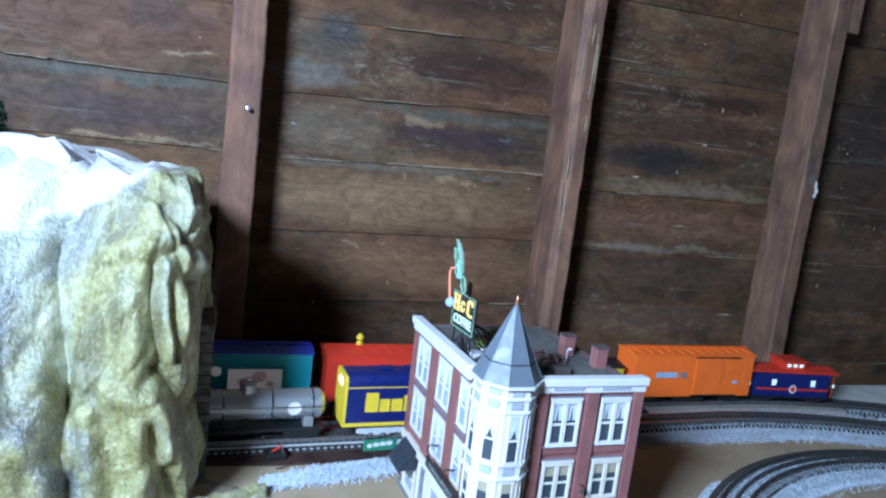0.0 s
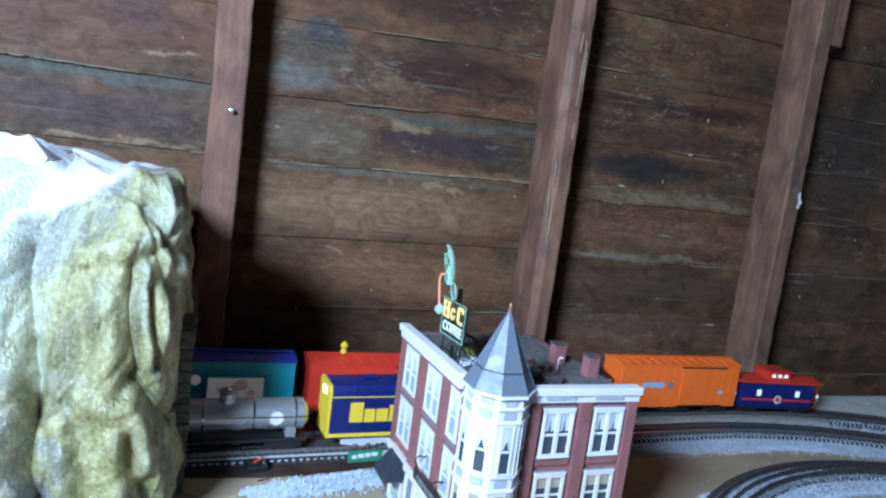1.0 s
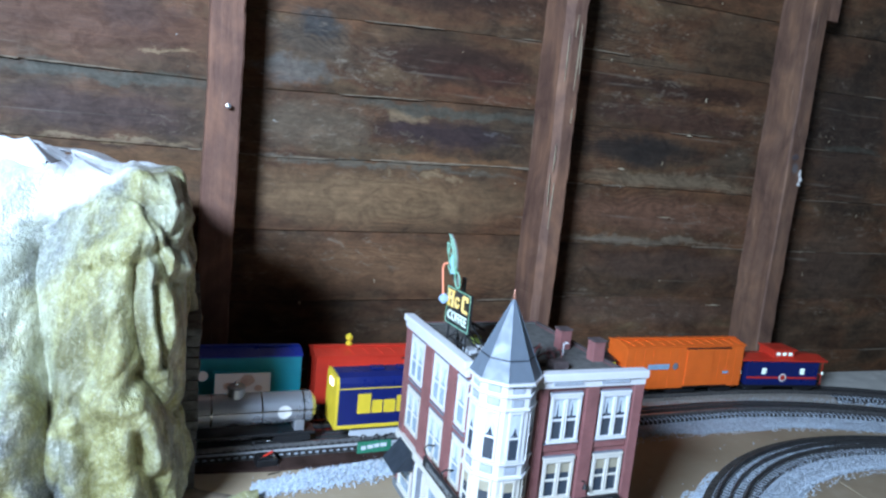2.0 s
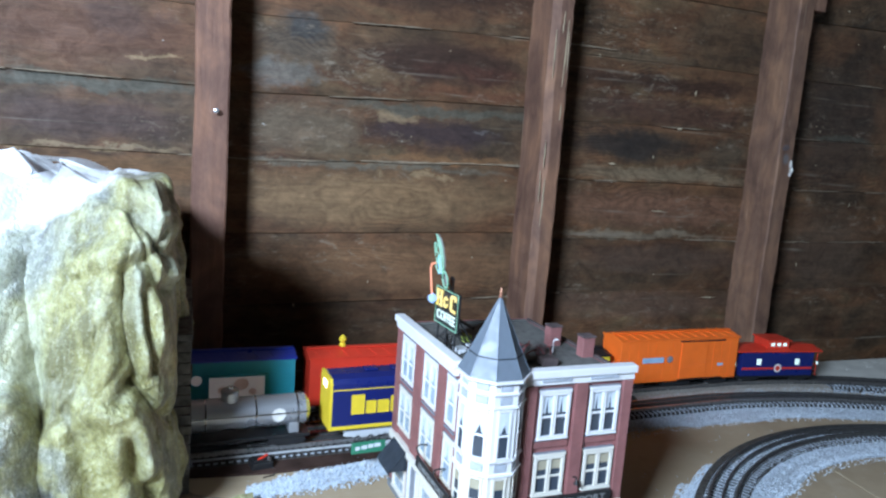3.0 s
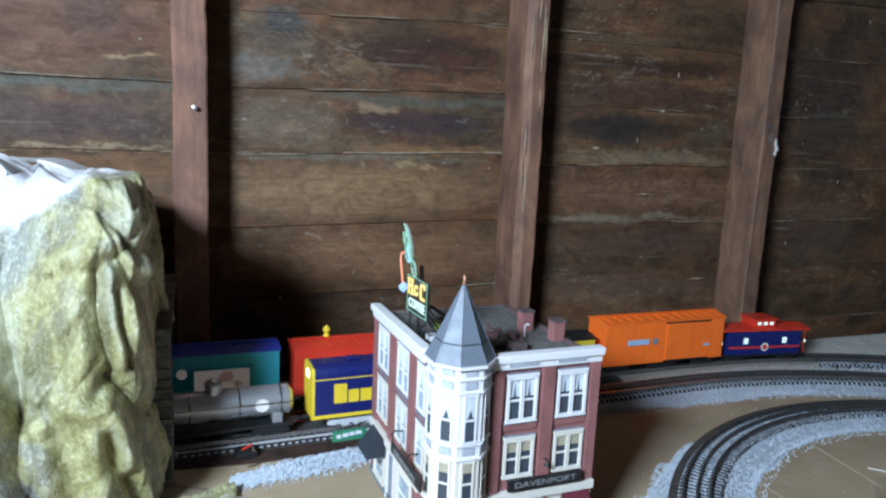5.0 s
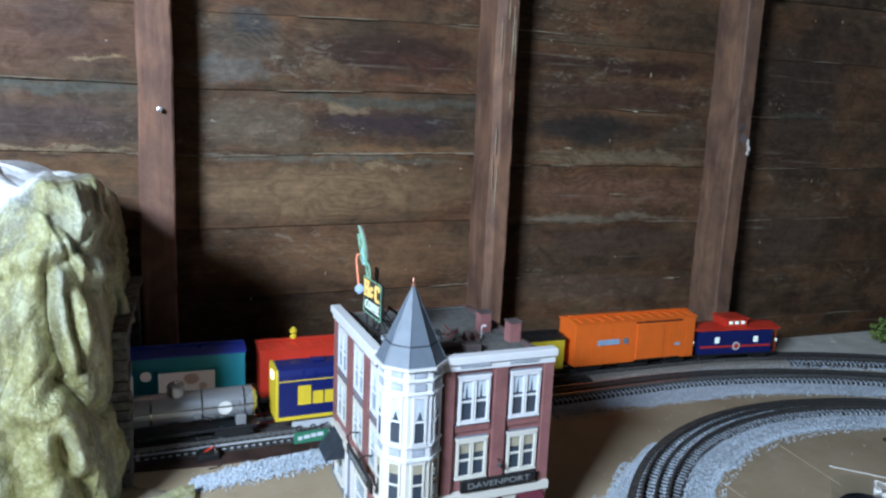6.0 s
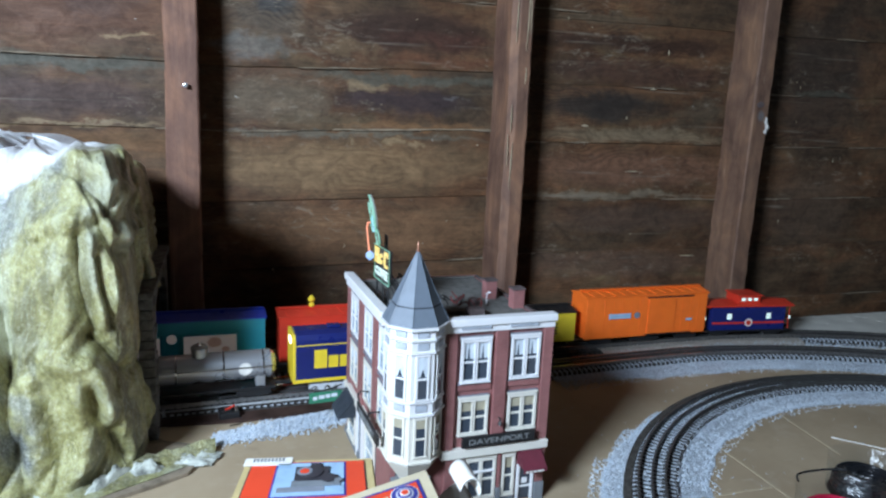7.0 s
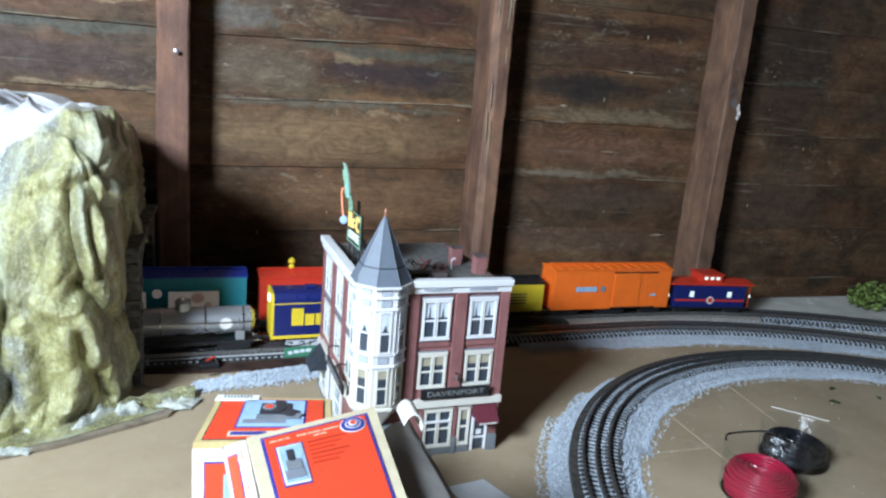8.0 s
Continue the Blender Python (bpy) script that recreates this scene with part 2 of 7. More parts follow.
def stud_wood():
    n = Nodes("stud_wood", 0.7)
    grain = n.noise(n.where((14, 14, 1.0)), 6, 8, 0.6, 0.5)
    fine = n.noise(n.where((70, 70, 6)), 9, 6, 0.6)
    c = n.ramp(grain, [(0.28, (0.122, 0.069, 0.047)), (0.5, (0.163, 0.092, 0.063)), (0.72, (0.194, 0.117, 0.082))])
    c = n.mix(n.ramp(fine, [(0.62, grey(0.0)), (0.80, grey(0.3))]), c, (0.275, 0.189, 0.138))
    soil = n.noise(n.where((3, 3, 1.6)), 5, 7, 0.65, 0.4)
    c = n.mix(0.95, c, n.ramp(soil, [(0.34, (0.52, 0.50, 0.54)), (0.48, grey(0.90)), (0.64, (1.42, 1.38, 1.22))]), 'MULTIPLY')
    split = n.noise(n.where((30, 30, 1.3)), 4, 5, 0.7, 0.6)
    where_split = n.noise(n.where((2, 2, 2.2)), 3, 3, 0.5)
    gate = n.mix(1.0, n.ramp(split, [(0.63, grey(0.0)), (0.67, grey(0.8))]), n.ramp(where_split, [(0.48, grey(0.0)), (0.58, grey(1.0))]), 'MULTIPLY')
    c = n.mix(gate, c, (0.361, 0.275, 0.202))
    # one stud redder, the next more tan
    info = n.node("ShaderNodeObjectInfo")
    c = n.mix(1.0, c, n.ramp(info.outputs["Random"], [(0.0, (1.30, 1.14, 1.10)), (1.0, (1.16, 1.20, 1.05))]), 'MULTIPLY')
    # grey smear and dark heart round the knot of the third stud
    geo = n.node("ShaderNodeNewGeometry")
    for x, z, rx, rz, tone, cover in ((1.306, 0.462, 0.022, 0.026, (0.150, 0.140, 0.140), 0.8), (1.300, 0.484, 0.020, 0.008, (0.030, 0.024, 0.023), 0.95)):
        d = n.node("ShaderNodeVectorMath")
        d.operation = 'SUBTRACT'
        n.link(geo.outputs["Position"], d.inputs[0])
        d.inputs[1].default_value = (x, 0, z)
        e = n.node("ShaderNodeVectorMath")
        e.operation = 'DIVIDE'
        n.link(d.outputs[0], e.inputs[0])
        e.inputs[1].default_value = (rx, 1000, rz)
        far = n.node("ShaderNodeVectorMath")
        far.operation = 'LENGTH'
        n.link(e.outputs[0], far.inputs[0])
        rag = n.node("ShaderNodeMath")
        rag.operation = 'MULTIPLY_ADD'
        n.link(soil, rag.inputs[0])
        rag.inputs[1].default_value = 1.1
        n.link(far.outputs["Value"], rag.inputs[2])
        c = n.mix(n.ramp(rag.outputs[0], [(0.75, grey(cover)), (0.98, grey(0.0))]), c, tone)
    n.colour(c)
    n.bump(n.mix(0.5, grain, fine), 0.6, 0.003)
    return n.mat


def table_board():
    n = Nodes("brown_hardboard", 0.42)
    w = n.where()
    big = n.noise(w, 4, 6, 0.6)
    mid = n.noise(w, 22, 8, 0.65)
    fine = n.noise(w, 420, 3)
    c = n.ramp(big, [(0.3, (0.324, 0.245, 0.157)), (0.5, (0.404, 0.314, 0.206)), (0.7, (0.460, 0.369, 0.253))])
    c = n.mix(n.ramp(mid, [(0.56, grey(0.0)), (0.70, grey(0.35))]), c, (0.480, 0.403, 0.303))
    c = n.mix(n.ramp(mid, [(0.28, grey(0.4)), (0.40, grey(0.0))]), c, (0.240, 0.179, 0.114))
    scuff = n.noise(n.where((3, 14, 1)), 9, 6, 0.7, 0.6)
    c = n.mix(n.ramp(scuff, [(0.60, grey(0.0)), (0.68, grey(0.35))]), c, (0.512, 0.441, 0.344))
    dust = n.noise(w, 260, 2)
    c = n.mix(n.ramp(dust, [(0.74, grey(0.0)), (0.78, grey(0.6))]), c, (0.440, 0.395, 0.330))
    n.colour(c)
    n.link(n.ramp(mid, [(0.3, grey(0.62)), (0.7, grey(0.85))]), n.bsdf.inputs["Roughness"])
    n.bsdf.inputs["Specular IOR Level"].default_value = 0.15
    n.bump(fine, 0.15, 0.0008)
    return n.mat


def mountain_paint():
    """Sprayed gold-green and grey over a crumpled sheet, with white over the top."""
    n = Nodes("mountain_paint", 0.5)
    w = n.where(shift=False)
    geo = n.node("ShaderNodeNewGeometry")
    sep = n.node("ShaderNodeSeparateXYZ")
    n.link(geo.outputs["Position"], sep.inputs[0])

    def lean(ax, az, wob, scale):
        """ax * x + az * z plus a ragged wobble."""
        a = n.node("ShaderNodeMath")
        a.operation = 'MULTIPLY_ADD'
        n.link(sep.outputs["X"], a.inputs[0])
        a.inputs[1].default_value = ax
        m = n.node("ShaderNodeMath")
        m.operation = 'MULTIPLY'
        n.link(sep.outputs["Z"], m.inputs[0])
        m.inputs[1].default_value = az
        n.link(m.outputs[0], a.inputs[2])
        b = n.node("ShaderNodeMath")
        b.operation = 'MULTIPLY_ADD'
        n.link(n.noise(w, scale, 6, 0.6), b.inputs[0])
        b.inputs[1].default_value = wob
        n.link(a.outputs[0], b.inputs[2])
        return b.outputs[0]
    fine = n.noise(w, 75, 6, 0.68)
    speck = n.noise(w, 300, 3, 0.8)
    weave = n.noise(n.where((1, 1, 0.75), False), 240, 3, 0.75)
    streak = n.noise(n.where((1, 1, 0.22), False), 30, 5, 0.6)
    gold = n.ramp(fine, [(0.30, (0.192, 0.178, 0.062)), (0.52, (0.358, 0.340, 0.136)), (0.74, (0.560, 0.545, 0.300))])
    stone = n.ramp(speck, [(0.32, (0.075, 0.082, 0.080)), (0.5, (0.150, 0.162, 0.166)), (0.68, (0.37, 0.39, 0.40))])
    patch = n.noise(w, 6.5, 4, 0.55, 0.6)
    # grey lies mostly away from the east shoulder
    side = lean(-1.8, 0.75, 1.0, 6.0)
    c = n.mix(n.ramp(side, [(0.71, grey(0.0)), (0.80, grey(0.92))]), gold, stone)
    c = n.mix(n.ramp(patch, [(0.60, grey(0.0)), (0.70, grey(0.65))]), c, stone)
    c = n.mix(n.ramp(streak, [(0.38, grey(0.75)), (0.49, grey(0.0))]), c, (0.115, 0.105, 0.044))
    # pale streaks stand in for bright highlights along the folds
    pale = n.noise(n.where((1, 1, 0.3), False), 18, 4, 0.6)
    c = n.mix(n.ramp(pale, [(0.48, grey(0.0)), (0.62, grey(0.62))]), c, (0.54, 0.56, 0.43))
    # weave tops lightened for sparkle, hollows darkened: light and shade put into the paint
    c = n.mix(n.ramp(weave, [(0.52, grey(0.0)), (0.66, grey(0.38))]), c, (0.58, 0.59, 0.46))
    c = n.mix(n.ramp(weave, [(0.34, grey(0.45)), (0.46, grey(0.0))]), c, (0.120, 0.112, 0.056))
    # white sprayed from above
    snow = n.ramp(lean(-0.58, 1.0, 0.10, 14.0), [(0.408, grey(0.0)), (0.422, grey(1.0))])
    c = n.mix(snow, c, (0.90, 0.91, 0.93))
    n.colour(c)
    n.link(n.ramp(fine, [(0.3, grey(0.46)), (0.7, grey(0.28))]), n.bsdf.inputs["Roughness"])
    crinkle = n.noise(n.where((1, 1, 0.55), False), 42, 7, 0.72, 0.8)
    n.bump(n.mix(0.55, crinkle, weave), 1.0, 0.0055)
    n.link(n.ramp(snow, [(0.0, grey(0.12)), (1.0, grey(0.0))]), n.bsdf.inputs["Metallic"])
    n.link(n.bsdf.inputs["Normal"].links[0].from_socket, n.bsdf.inputs["Coat Normal"])
    n.bsdf.inputs["Coat Weight"].default_value = 1.0
    n.bsdf.inputs["Coat Roughness"].default_value = 0.24
    return n.mat


def brick_paint():
    n = Nodes("red_brick_plastic", 0.55)
    tc = n.node("ShaderNodeTexCoord")
    sep = n.node("ShaderNodeSeparateXYZ")
    n.link(tc.outputs["Object"], sep.inputs[0])
    add = n.node("ShaderNodeMath")
    n.link(sep.outputs["X"], add.inputs[0])
    n.link(sep.outputs["Y"], add.inputs[1])
    com = n.node("ShaderNodeCombineXYZ")
    n.link(add.outputs[0], com.inputs[0])
    n.link(sep.outputs["Z"], com.inputs[1])
    b = n.node("ShaderNodeTexBrick", Scale=1.0, Mortar_Size=0.00025, Brick_Width=0.0046, Row_Height=0.0017)
    b.inputs["Color1"].default_value = (0.305, 0.118, 0.112, 1)
    b.inputs["Color2"].default_value = (0.262, 0.100, 0.096, 1)
    b.inputs["Mortar"].default_value = (0.270, 0.138, 0.130, 1)
    n.link(com.outputs[0], b.inputs["Vector"])
    soil = n.noise(n.where(), 40, 5)
    n.colour(n.mix(1.0, b.outputs["Color"], n.ramp(soil, [(0.3, grey(0.78)), (0.7, grey(1.15))]), 'MULTIPLY'))
    n.bump(b.outputs["Fac"], -0.25, 0.0004)
    return n.mat


def glass_dark():
    n = Nodes("model_window_glass", 0.08)
    n.colour((0.050, 0.064, 0.085))
    n.bsdf.inputs["Specular IOR Level"].default_value = 0.7
    return n.mat


def clear_plastic():
    n = Nodes("clear_plastic", 0.06)
    clear = n.node("ShaderNodeBsdfTransparent", Color=(0.955, 0.965, 0.97, 1))
    gloss = n.node("ShaderNodeBsdfGlossy", Color=(1, 1, 1, 1), Roughness=0.24)
    wob = n.node("ShaderNodeBump", Strength=0.8, Distance=0.004)
    n.link(n.noise(n.where(), 60, 3), wob.inputs["Height"])
    n.link(wob.outputs[0], gloss.inputs["Normal"])
    both = n.node("ShaderNodeMixShader")
    both.inputs[0].default_value = 0.032
    n.link(clear.outputs[0], both.inputs[1])
    n.link(gloss.outputs[0], both.inputs[2])
    n.link(both.outputs[0], n.tree.nodes["Material Output"].inputs["Surface"])
    return n.mat


def gravel_mat():
    n = Nodes("pale_gravel", 0.8)
    geo = n.node("ShaderNodeNewGeometry")
    w = n.where(shift=False)
    c = n.ramp(geo.outputs["Random Per Island"], [(0.0, (0.395, 0.456, 0.540)), (0.35, (0.555, 0.628, 0.715)), (0.8, (0.660, 0.735, 0.800)), (1.0, (0.740, 0.760, 0.770))])
    n.colour(n.mix(0.35, c, n.ramp(n.noise(w, 500, 3), [(0.3, grey(0.45)), (0.7, grey(0.8))]), 'MULTIPLY'))
    return n.mat


def gravel_bed(name="gravel_dust", low=(0.240, 0.268, 0.300), mid=(0.500, 0.560, 0.625), high=(0.665, 0.728, 0.785)):
    n = Nodes(name, 0.85)
    w = n.where(shift=False)
    c = n.ramp(n.noise(w, 320, 4, 0.75), [(0.30, low), (0.5, mid), (0.68, high)])
    n.colour(c)
    n.bump(n.noise(w, 380, 3, 0.7), 0.9, 0.003)
    return n.mat


M = {
    "board": board_wood(), "stud": stud_wood(), "table": table_board(), "mount": mountain_paint(),
    "brick": brick_paint(), "pane": glass_dark(), "clear": clear_plastic(), "gravel": gravel_mat(), "bed": gravel_bed(),
    "dustbed": gravel_bed("tan_grit", (0.24, 0.21, 0.17), (0.36, 0.32, 0.27), (0.52, 0.49, 0.45)),
    "white": plastic("white_trim", (0.76, 0.76, 0.77), 0.45, 60, 0.02),
    "cream": plastic("cream_card", (0.66, 0.57, 0.39), 0.55, 30),
    "tan_card": plastic("tan_card", (0.58, 0.46, 0.22), 0.55, 30),
    "deep_orange": plastic("deep_orange_ink", (0.62, 0.048, 0.020), 0.35),
    "card": plastic("white_card", (0.82, 0.80, 0.74), 0.55, 30),
    "cardgrey": plastic("grey_card_inside", (0.36, 0.34, 0.31), 0.75, 30),
    "orange_ink": plastic("orange_red_ink", (0.80, 0.075, 0.030), 0.35, 20, 0.05),
    "blue_ink": plastic("blue_ink", (0.045, 0.050, 0.300), 0.35),
    "sky_ink": plastic("pale_blue_ink", (0.35, 0.52, 0.70), 0.35),
    "dark_ink": plastic("dark_ink", (0.045, 0.042, 0.050), 0.4),
    "slate": plastic("grey_slate", (0.140, 0.168, 0.205), 0.42, 80, 0.05),
    "roofing": plastic("roof_felt", (0.135, 0.132, 0.122), 0.85, 90, 0.2, 0.4),
    "copper": plastic("copper", (0.42, 0.20, 0.13), 0.35, metal=0.6),
    "greytrim": plastic("grey_trim", (0.23, 0.25, 0.29), 0.5),
    "stonebase": plastic("grey_base_stone", (0.20, 0.22, 0.24), 0.6),
    "black": plastic("black_plastic", (0.018, 0.018, 0.019), 0.38),
    "tie": plastic("black_tie", (0.045, 0.042, 0.040), 0.6, gloss=0.25),
    "roadbed": plastic("dark_roadbed", (0.075, 0.069, 0.062), 0.8, 120, 0.3, 0.3, gloss=0.12),
    "rail": plastic("rail_metal", (0.42, 0.41, 0.40), 0.32, 200, 0.25, metal=0.9),
    "darkrail": plastic("blackened_rail", (0.095, 0.093, 0.09), 0.4, metal=0.5),
    "navy": plastic("navy_paint", (0.012, 0.020, 0.130), 0.3, 30, 0.08),
    "yellow": plastic("yellow_paint", (0.84, 0.62, 0.040), 0.35, 30, 0.06),
    "red": plastic("red_paint", (0.66, 0.045, 0.022), 0.35, 30, 0.06),
    "cabred": plastic("caboose_red_paint", (0.62, 0.020, 0.030), 0.35, 30, 0.06),
    "orange": plastic("orange_paint", (1.0, 0.185, 0.022), 0.38, 30, 0.06),
    "teal": plastic("teal_paint", (0.036, 0.330, 0.430), 0.35, 30, 0.06),
    "blue": plastic("blue_roof_paint", (0.020, 0.050, 0.420), 0.35, 30, 0.06),
    "silver": plastic("silver_paint", (0.54, 0.56, 0.59), 0.26, 14, 0.05, 0.02, metal=0.7),
    "palegrey": plastic("pale_grey_paint", (0.60, 0.62, 0.64), 0.45, 40, 0.08),
    "maroon": plastic("maroon_paint", (0.155, 0.030, 0.028), 0.5, 40, 0.12),
    "chrome": plastic("bright_metal", (0.55, 0.56, 0.58), 0.2, metal=1.0),
    "stone": plastic("portal_stone", (0.115, 0.112, 0.106), 0.8, 70, 0.45, 0.6),
    "green": plastic("green_sign_paint", (0.035, 0.200, 0.115), 0.4),
    "awning": plastic("dark_awning", (0.030, 0.038, 0.050), 0.6),
    "maroon_awning": plastic("maroon_awning", (0.130, 0.022, 0.036), 0.6),
    # side panes, with reflected daylight put into their pale colour
    "paleglass": plastic("pale_window", (0.34, 0.42, 0.50), 0.2, 80, 0.08),
    "curtain": plastic("pale_curtain", (0.62, 0.68, 0.74), 0.8),
    "letter": plastic("letter_paint", (0.24, 0.25, 0.25), 0.6),
    "palepanel": plastic("pale_blue_panel", (0.46, 0.50, 0.56), 0.5),
    "plastercloth": plastic("plaster_cloth", (0.50, 0.52, 0.46), 0.7, 70, 0.45, 0.7),
    "leafplug": plastic("yellow_green_plug", (0.42, 0.50, 0.10), 0.4),
    "knotwood": plastic("knot_wood", (0.105, 0.078, 0.076), 0.7, 60, 0.3, 0.3),
    "darkplank": plastic("dark_plank_stain", (0.060, 0.036, 0.029), 0.8, 30, 0.3, gloss=0.12),
    "shapeglass": glow("pale_lit_sheet", (0.42, 0.52, 0.34), 0.12),
    "shade": plastic("yellowed_shade", (0.40, 0.36, 0.26), 0.8),
    "snow": plastic("white_sprayed_sheet", (0.86, 0.87, 0.89), 0.55, 50, 0.06, 0.5),
    "pine": plastic("pine_needles", (0.020, 0.045, 0.022), 0.7, 90, 0.4),
    "shrub": plastic("shrub_green", (0.190, 0.270, 0.060), 0.7, 90, 0.4),
    "leaf": plastic("leaf_green", (0.040, 0.080, 0.016), 0.6, 90, 0.4),
    "bark": plastic("bark", (0.080, 0.055, 0.035), 0.8),
    "plaster": plastic("dark_barn_boards", (0.060, 0.046, 0.037), 0.9, 6, 0.3, gloss=0.1),
    "redwire": plastic("red_wire", (0.440, 0.014, 0.050), 0.35, 90),
    "blackwire": plastic("black_wire", (0.012, 0.013, 0.016), 0.26, 90),
    "nail": plastic("nail_steel", (0.55, 0.56, 0.58), 0.35, metal=0.8),
    "paleboard": plastic("pale_beige_board", (0.70, 0.68, 0.61), 0.8, 14, 0.16, 0.15, gloss=0.15),
    "pale_lip": plastic("pale_frayed_wood", (0.350, 0.270, 0.180), 0.8, 40, 0.3),
    "lip": plastic("frayed_wood", (0.235, 0.180, 0.120), 0.8, 40, 0.3),
    "creamtrim": plastic("cream_trim", (0.73, 0.70, 0.62), 0.5, 60, 0.03),
    "footboard": plastic("dusty_foot_board", (0.270, 0.220, 0.160), 0.85, 40, 0.35, 0.2, gloss=0.15),
    "seam": plastic("seam_dust", (0.47, 0.38, 0.25), 0.8),
    "neon_cyan": glow("neon_cyan", (0.16, 0.68, 0.86), 0.9),
    "neon_green": glow("neon_green", (0.20, 0.82, 0.50), 0.5),
    "neon_orange": glow("neon_orange", (1.0, 0.24, 0.04), 1.0),
    "neon_yellow": glow("neon_yellow", (1.0, 0.72, 0.06), 0.85),
    "neon_white": glow("neon_white", (0.70, 0.95, 0.92), 0.9),
    "neon_blue": glow("neon_blue", (0.25, 0.50, 1.0), 0.9),
    # weak glow added to the car's picture windows, which mainly reflect light
    "lit_window": glow("glowing_car_pane", (1.0, 0.86, 0.80), 0.07, (0.36, 0.32, 0.29)),
    "cab_glass": glow("lit_cab_window", (1.0, 0.86, 0.80), 0.5, (0.42, 0.42, 0.42)),
    "glow_dim": glow("dim_window_shape", (1.0, 0.62, 0.50), 0.04, (0.36, 0.28, 0.24)),
    "lamp_glow": glow("lamp_glow", (1.0, 0.85, 0.6), 4.0),
}

# ---- building blocks ----


def mesh_of(bm, name):
    me = bpy.data.meshes.new(name)
    bm.to_mesh(me)
    bm.free()
    return me


def part(name, bm, material, parent=None, label="", smooth=False):
    """Links a bmesh as one mesh object under a thing or under a part."""
    me = mesh_of(bm, name)
    me.materials.append(M[material])
    if smooth:
        for p in me.polygons:
            p.use_smooth = True
    ob = new(name, me)
    ob.parent = parent
    if label:
        tagged(ob, label)
    return ob


def thing(name, label, category, m=None, group="", kind=""):
    ob = new(name)
    ob.empty_display_size = 0.02
    if m is not None:
        ob.matrix_world = m
    return tagged(ob, label, category, group, kind)


def box(x0, x1, y0, y1, z0, z1, bevel=0.0, bm=None):
    bm = bm or bmesh.new()
    made = bmesh.ops.create_cube(bm, size=1)["verts"]
    for v in made:
        v.co = Vector(((x0 + x1) / 2 + v.co.x * (x1 - x0), (y0 + y1) / 2 + v.co.y * (y1 - y0), (z0 + z1) / 2 + v.co.z * (z1 - z0)))
    if bevel:
        es = {e for v in made for e in v.link_edges}
        bmesh.ops.bevel(bm, geom=list(es), offset=bevel, segments=2, affect='EDGES', profile=0.5)
    return bm


def rod(a, b, r, r2=None, sides=10, bm=None):
    bm = bm or bmesh.new()
    a, b = Vector(a), Vector(b)
    m = Matrix.Translation((a + b) / 2) @ (b - a).to_track_quat('Z', 'Y').to_matrix().to_4x4()
    bmesh.ops.create_cone(bm, cap_ends=True, segments=sides, radius1=r, radius2=r if r2 is None else r2, depth=(b - a).length, matrix=m)
    return bm


def lathe(profile, sides=24, m=None, bm=None):
    """A turned shape round z from (radius, z) pairs."""
    bm = bm or bmesh.new()
    rings = []
    for r, z in profile:
        rings.append([bm.verts.new((r * math.cos(2 * math.pi * k / sides), r * math.sin(2 * math.pi * k / sides), z)) for k in range(sides)])
    for a, b in zip(rings, rings[1:]):
        for k in range(sides):
            bm.faces.new((a[k], a[(k + 1) % sides], b[(k + 1) % sides], b[k]))
    bm.faces.new(rings[-1])
    bm.faces.new(rings[0][::-1])
    if m is not None:
        bmesh.ops.transform(bm, matrix=m, verts=[v for ring in rings for v in ring])
    return bm


def tube(points, r, sides=6, bm=None, closed=False):
    bm = bm or bmesh.new()
    pts = [Vector(p) for p in points]
    rings = []
    n = len(pts)
    for i, p in enumerate(pts):
        a = pts[(i - 1) % n] if closed or i else p
        b = pts[(i + 1) % n] if closed or i < n - 1 else p
        d = (b - a).normalized()
        side = d.cross(Vector((0, 0, 1)))
        if side.length < 0.05:
            side = d.cross(Vector((1, 0, 0)))
        side.normalize()
        up = side.cross(d)
        rings.append([bm.verts.new(p + r * (math.cos(2 * math.pi * k / sides) * side + math.sin(2 * math.pi * k / sides) * up)) for k in range(sides)])
    pairs = list(zip(rings, rings[1:])) + ([(rings[-1], rings[0])] if closed else [])
    for a, b in pairs:
        for k in range(sides):
            bm.faces.new((a[k], b[k], b[(k + 1) % sides], a[(k + 1) % sides]))
    if not closed:
        bm.faces.new(rings[0])
        bm.faces.new(rings[-1][::-1])
    return bm


def prism(outline, lo, hi, axis='y', bm=None):
    """A flat outline of (a, b) pairs given thickness: axis y takes a, b as x, z; axis x as y, z; axis z as x, y."""
    bm = bm or bmesh.new()

    def put(a, b, c):
        return {'y': (a, c, b), 'x': (c, a, b), 'z': (a, b, c)}[axis]
    one = [bm.verts.new(put(a, b, lo)) for a, b in outline]
    two = [bm.verts.new(put(a, b, hi)) for a, b in outline]
    bm.faces.new(one)
    bm.faces.new(two[::-1])
    k = len(outline)
    for i in range(k):
        bm.faces.new((one[i], two[i], two[(i + 1) % k], one[(i + 1) % k]))
    bmesh.ops.recalc_face_normals(bm, faces=bm.faces[:])
    return bm


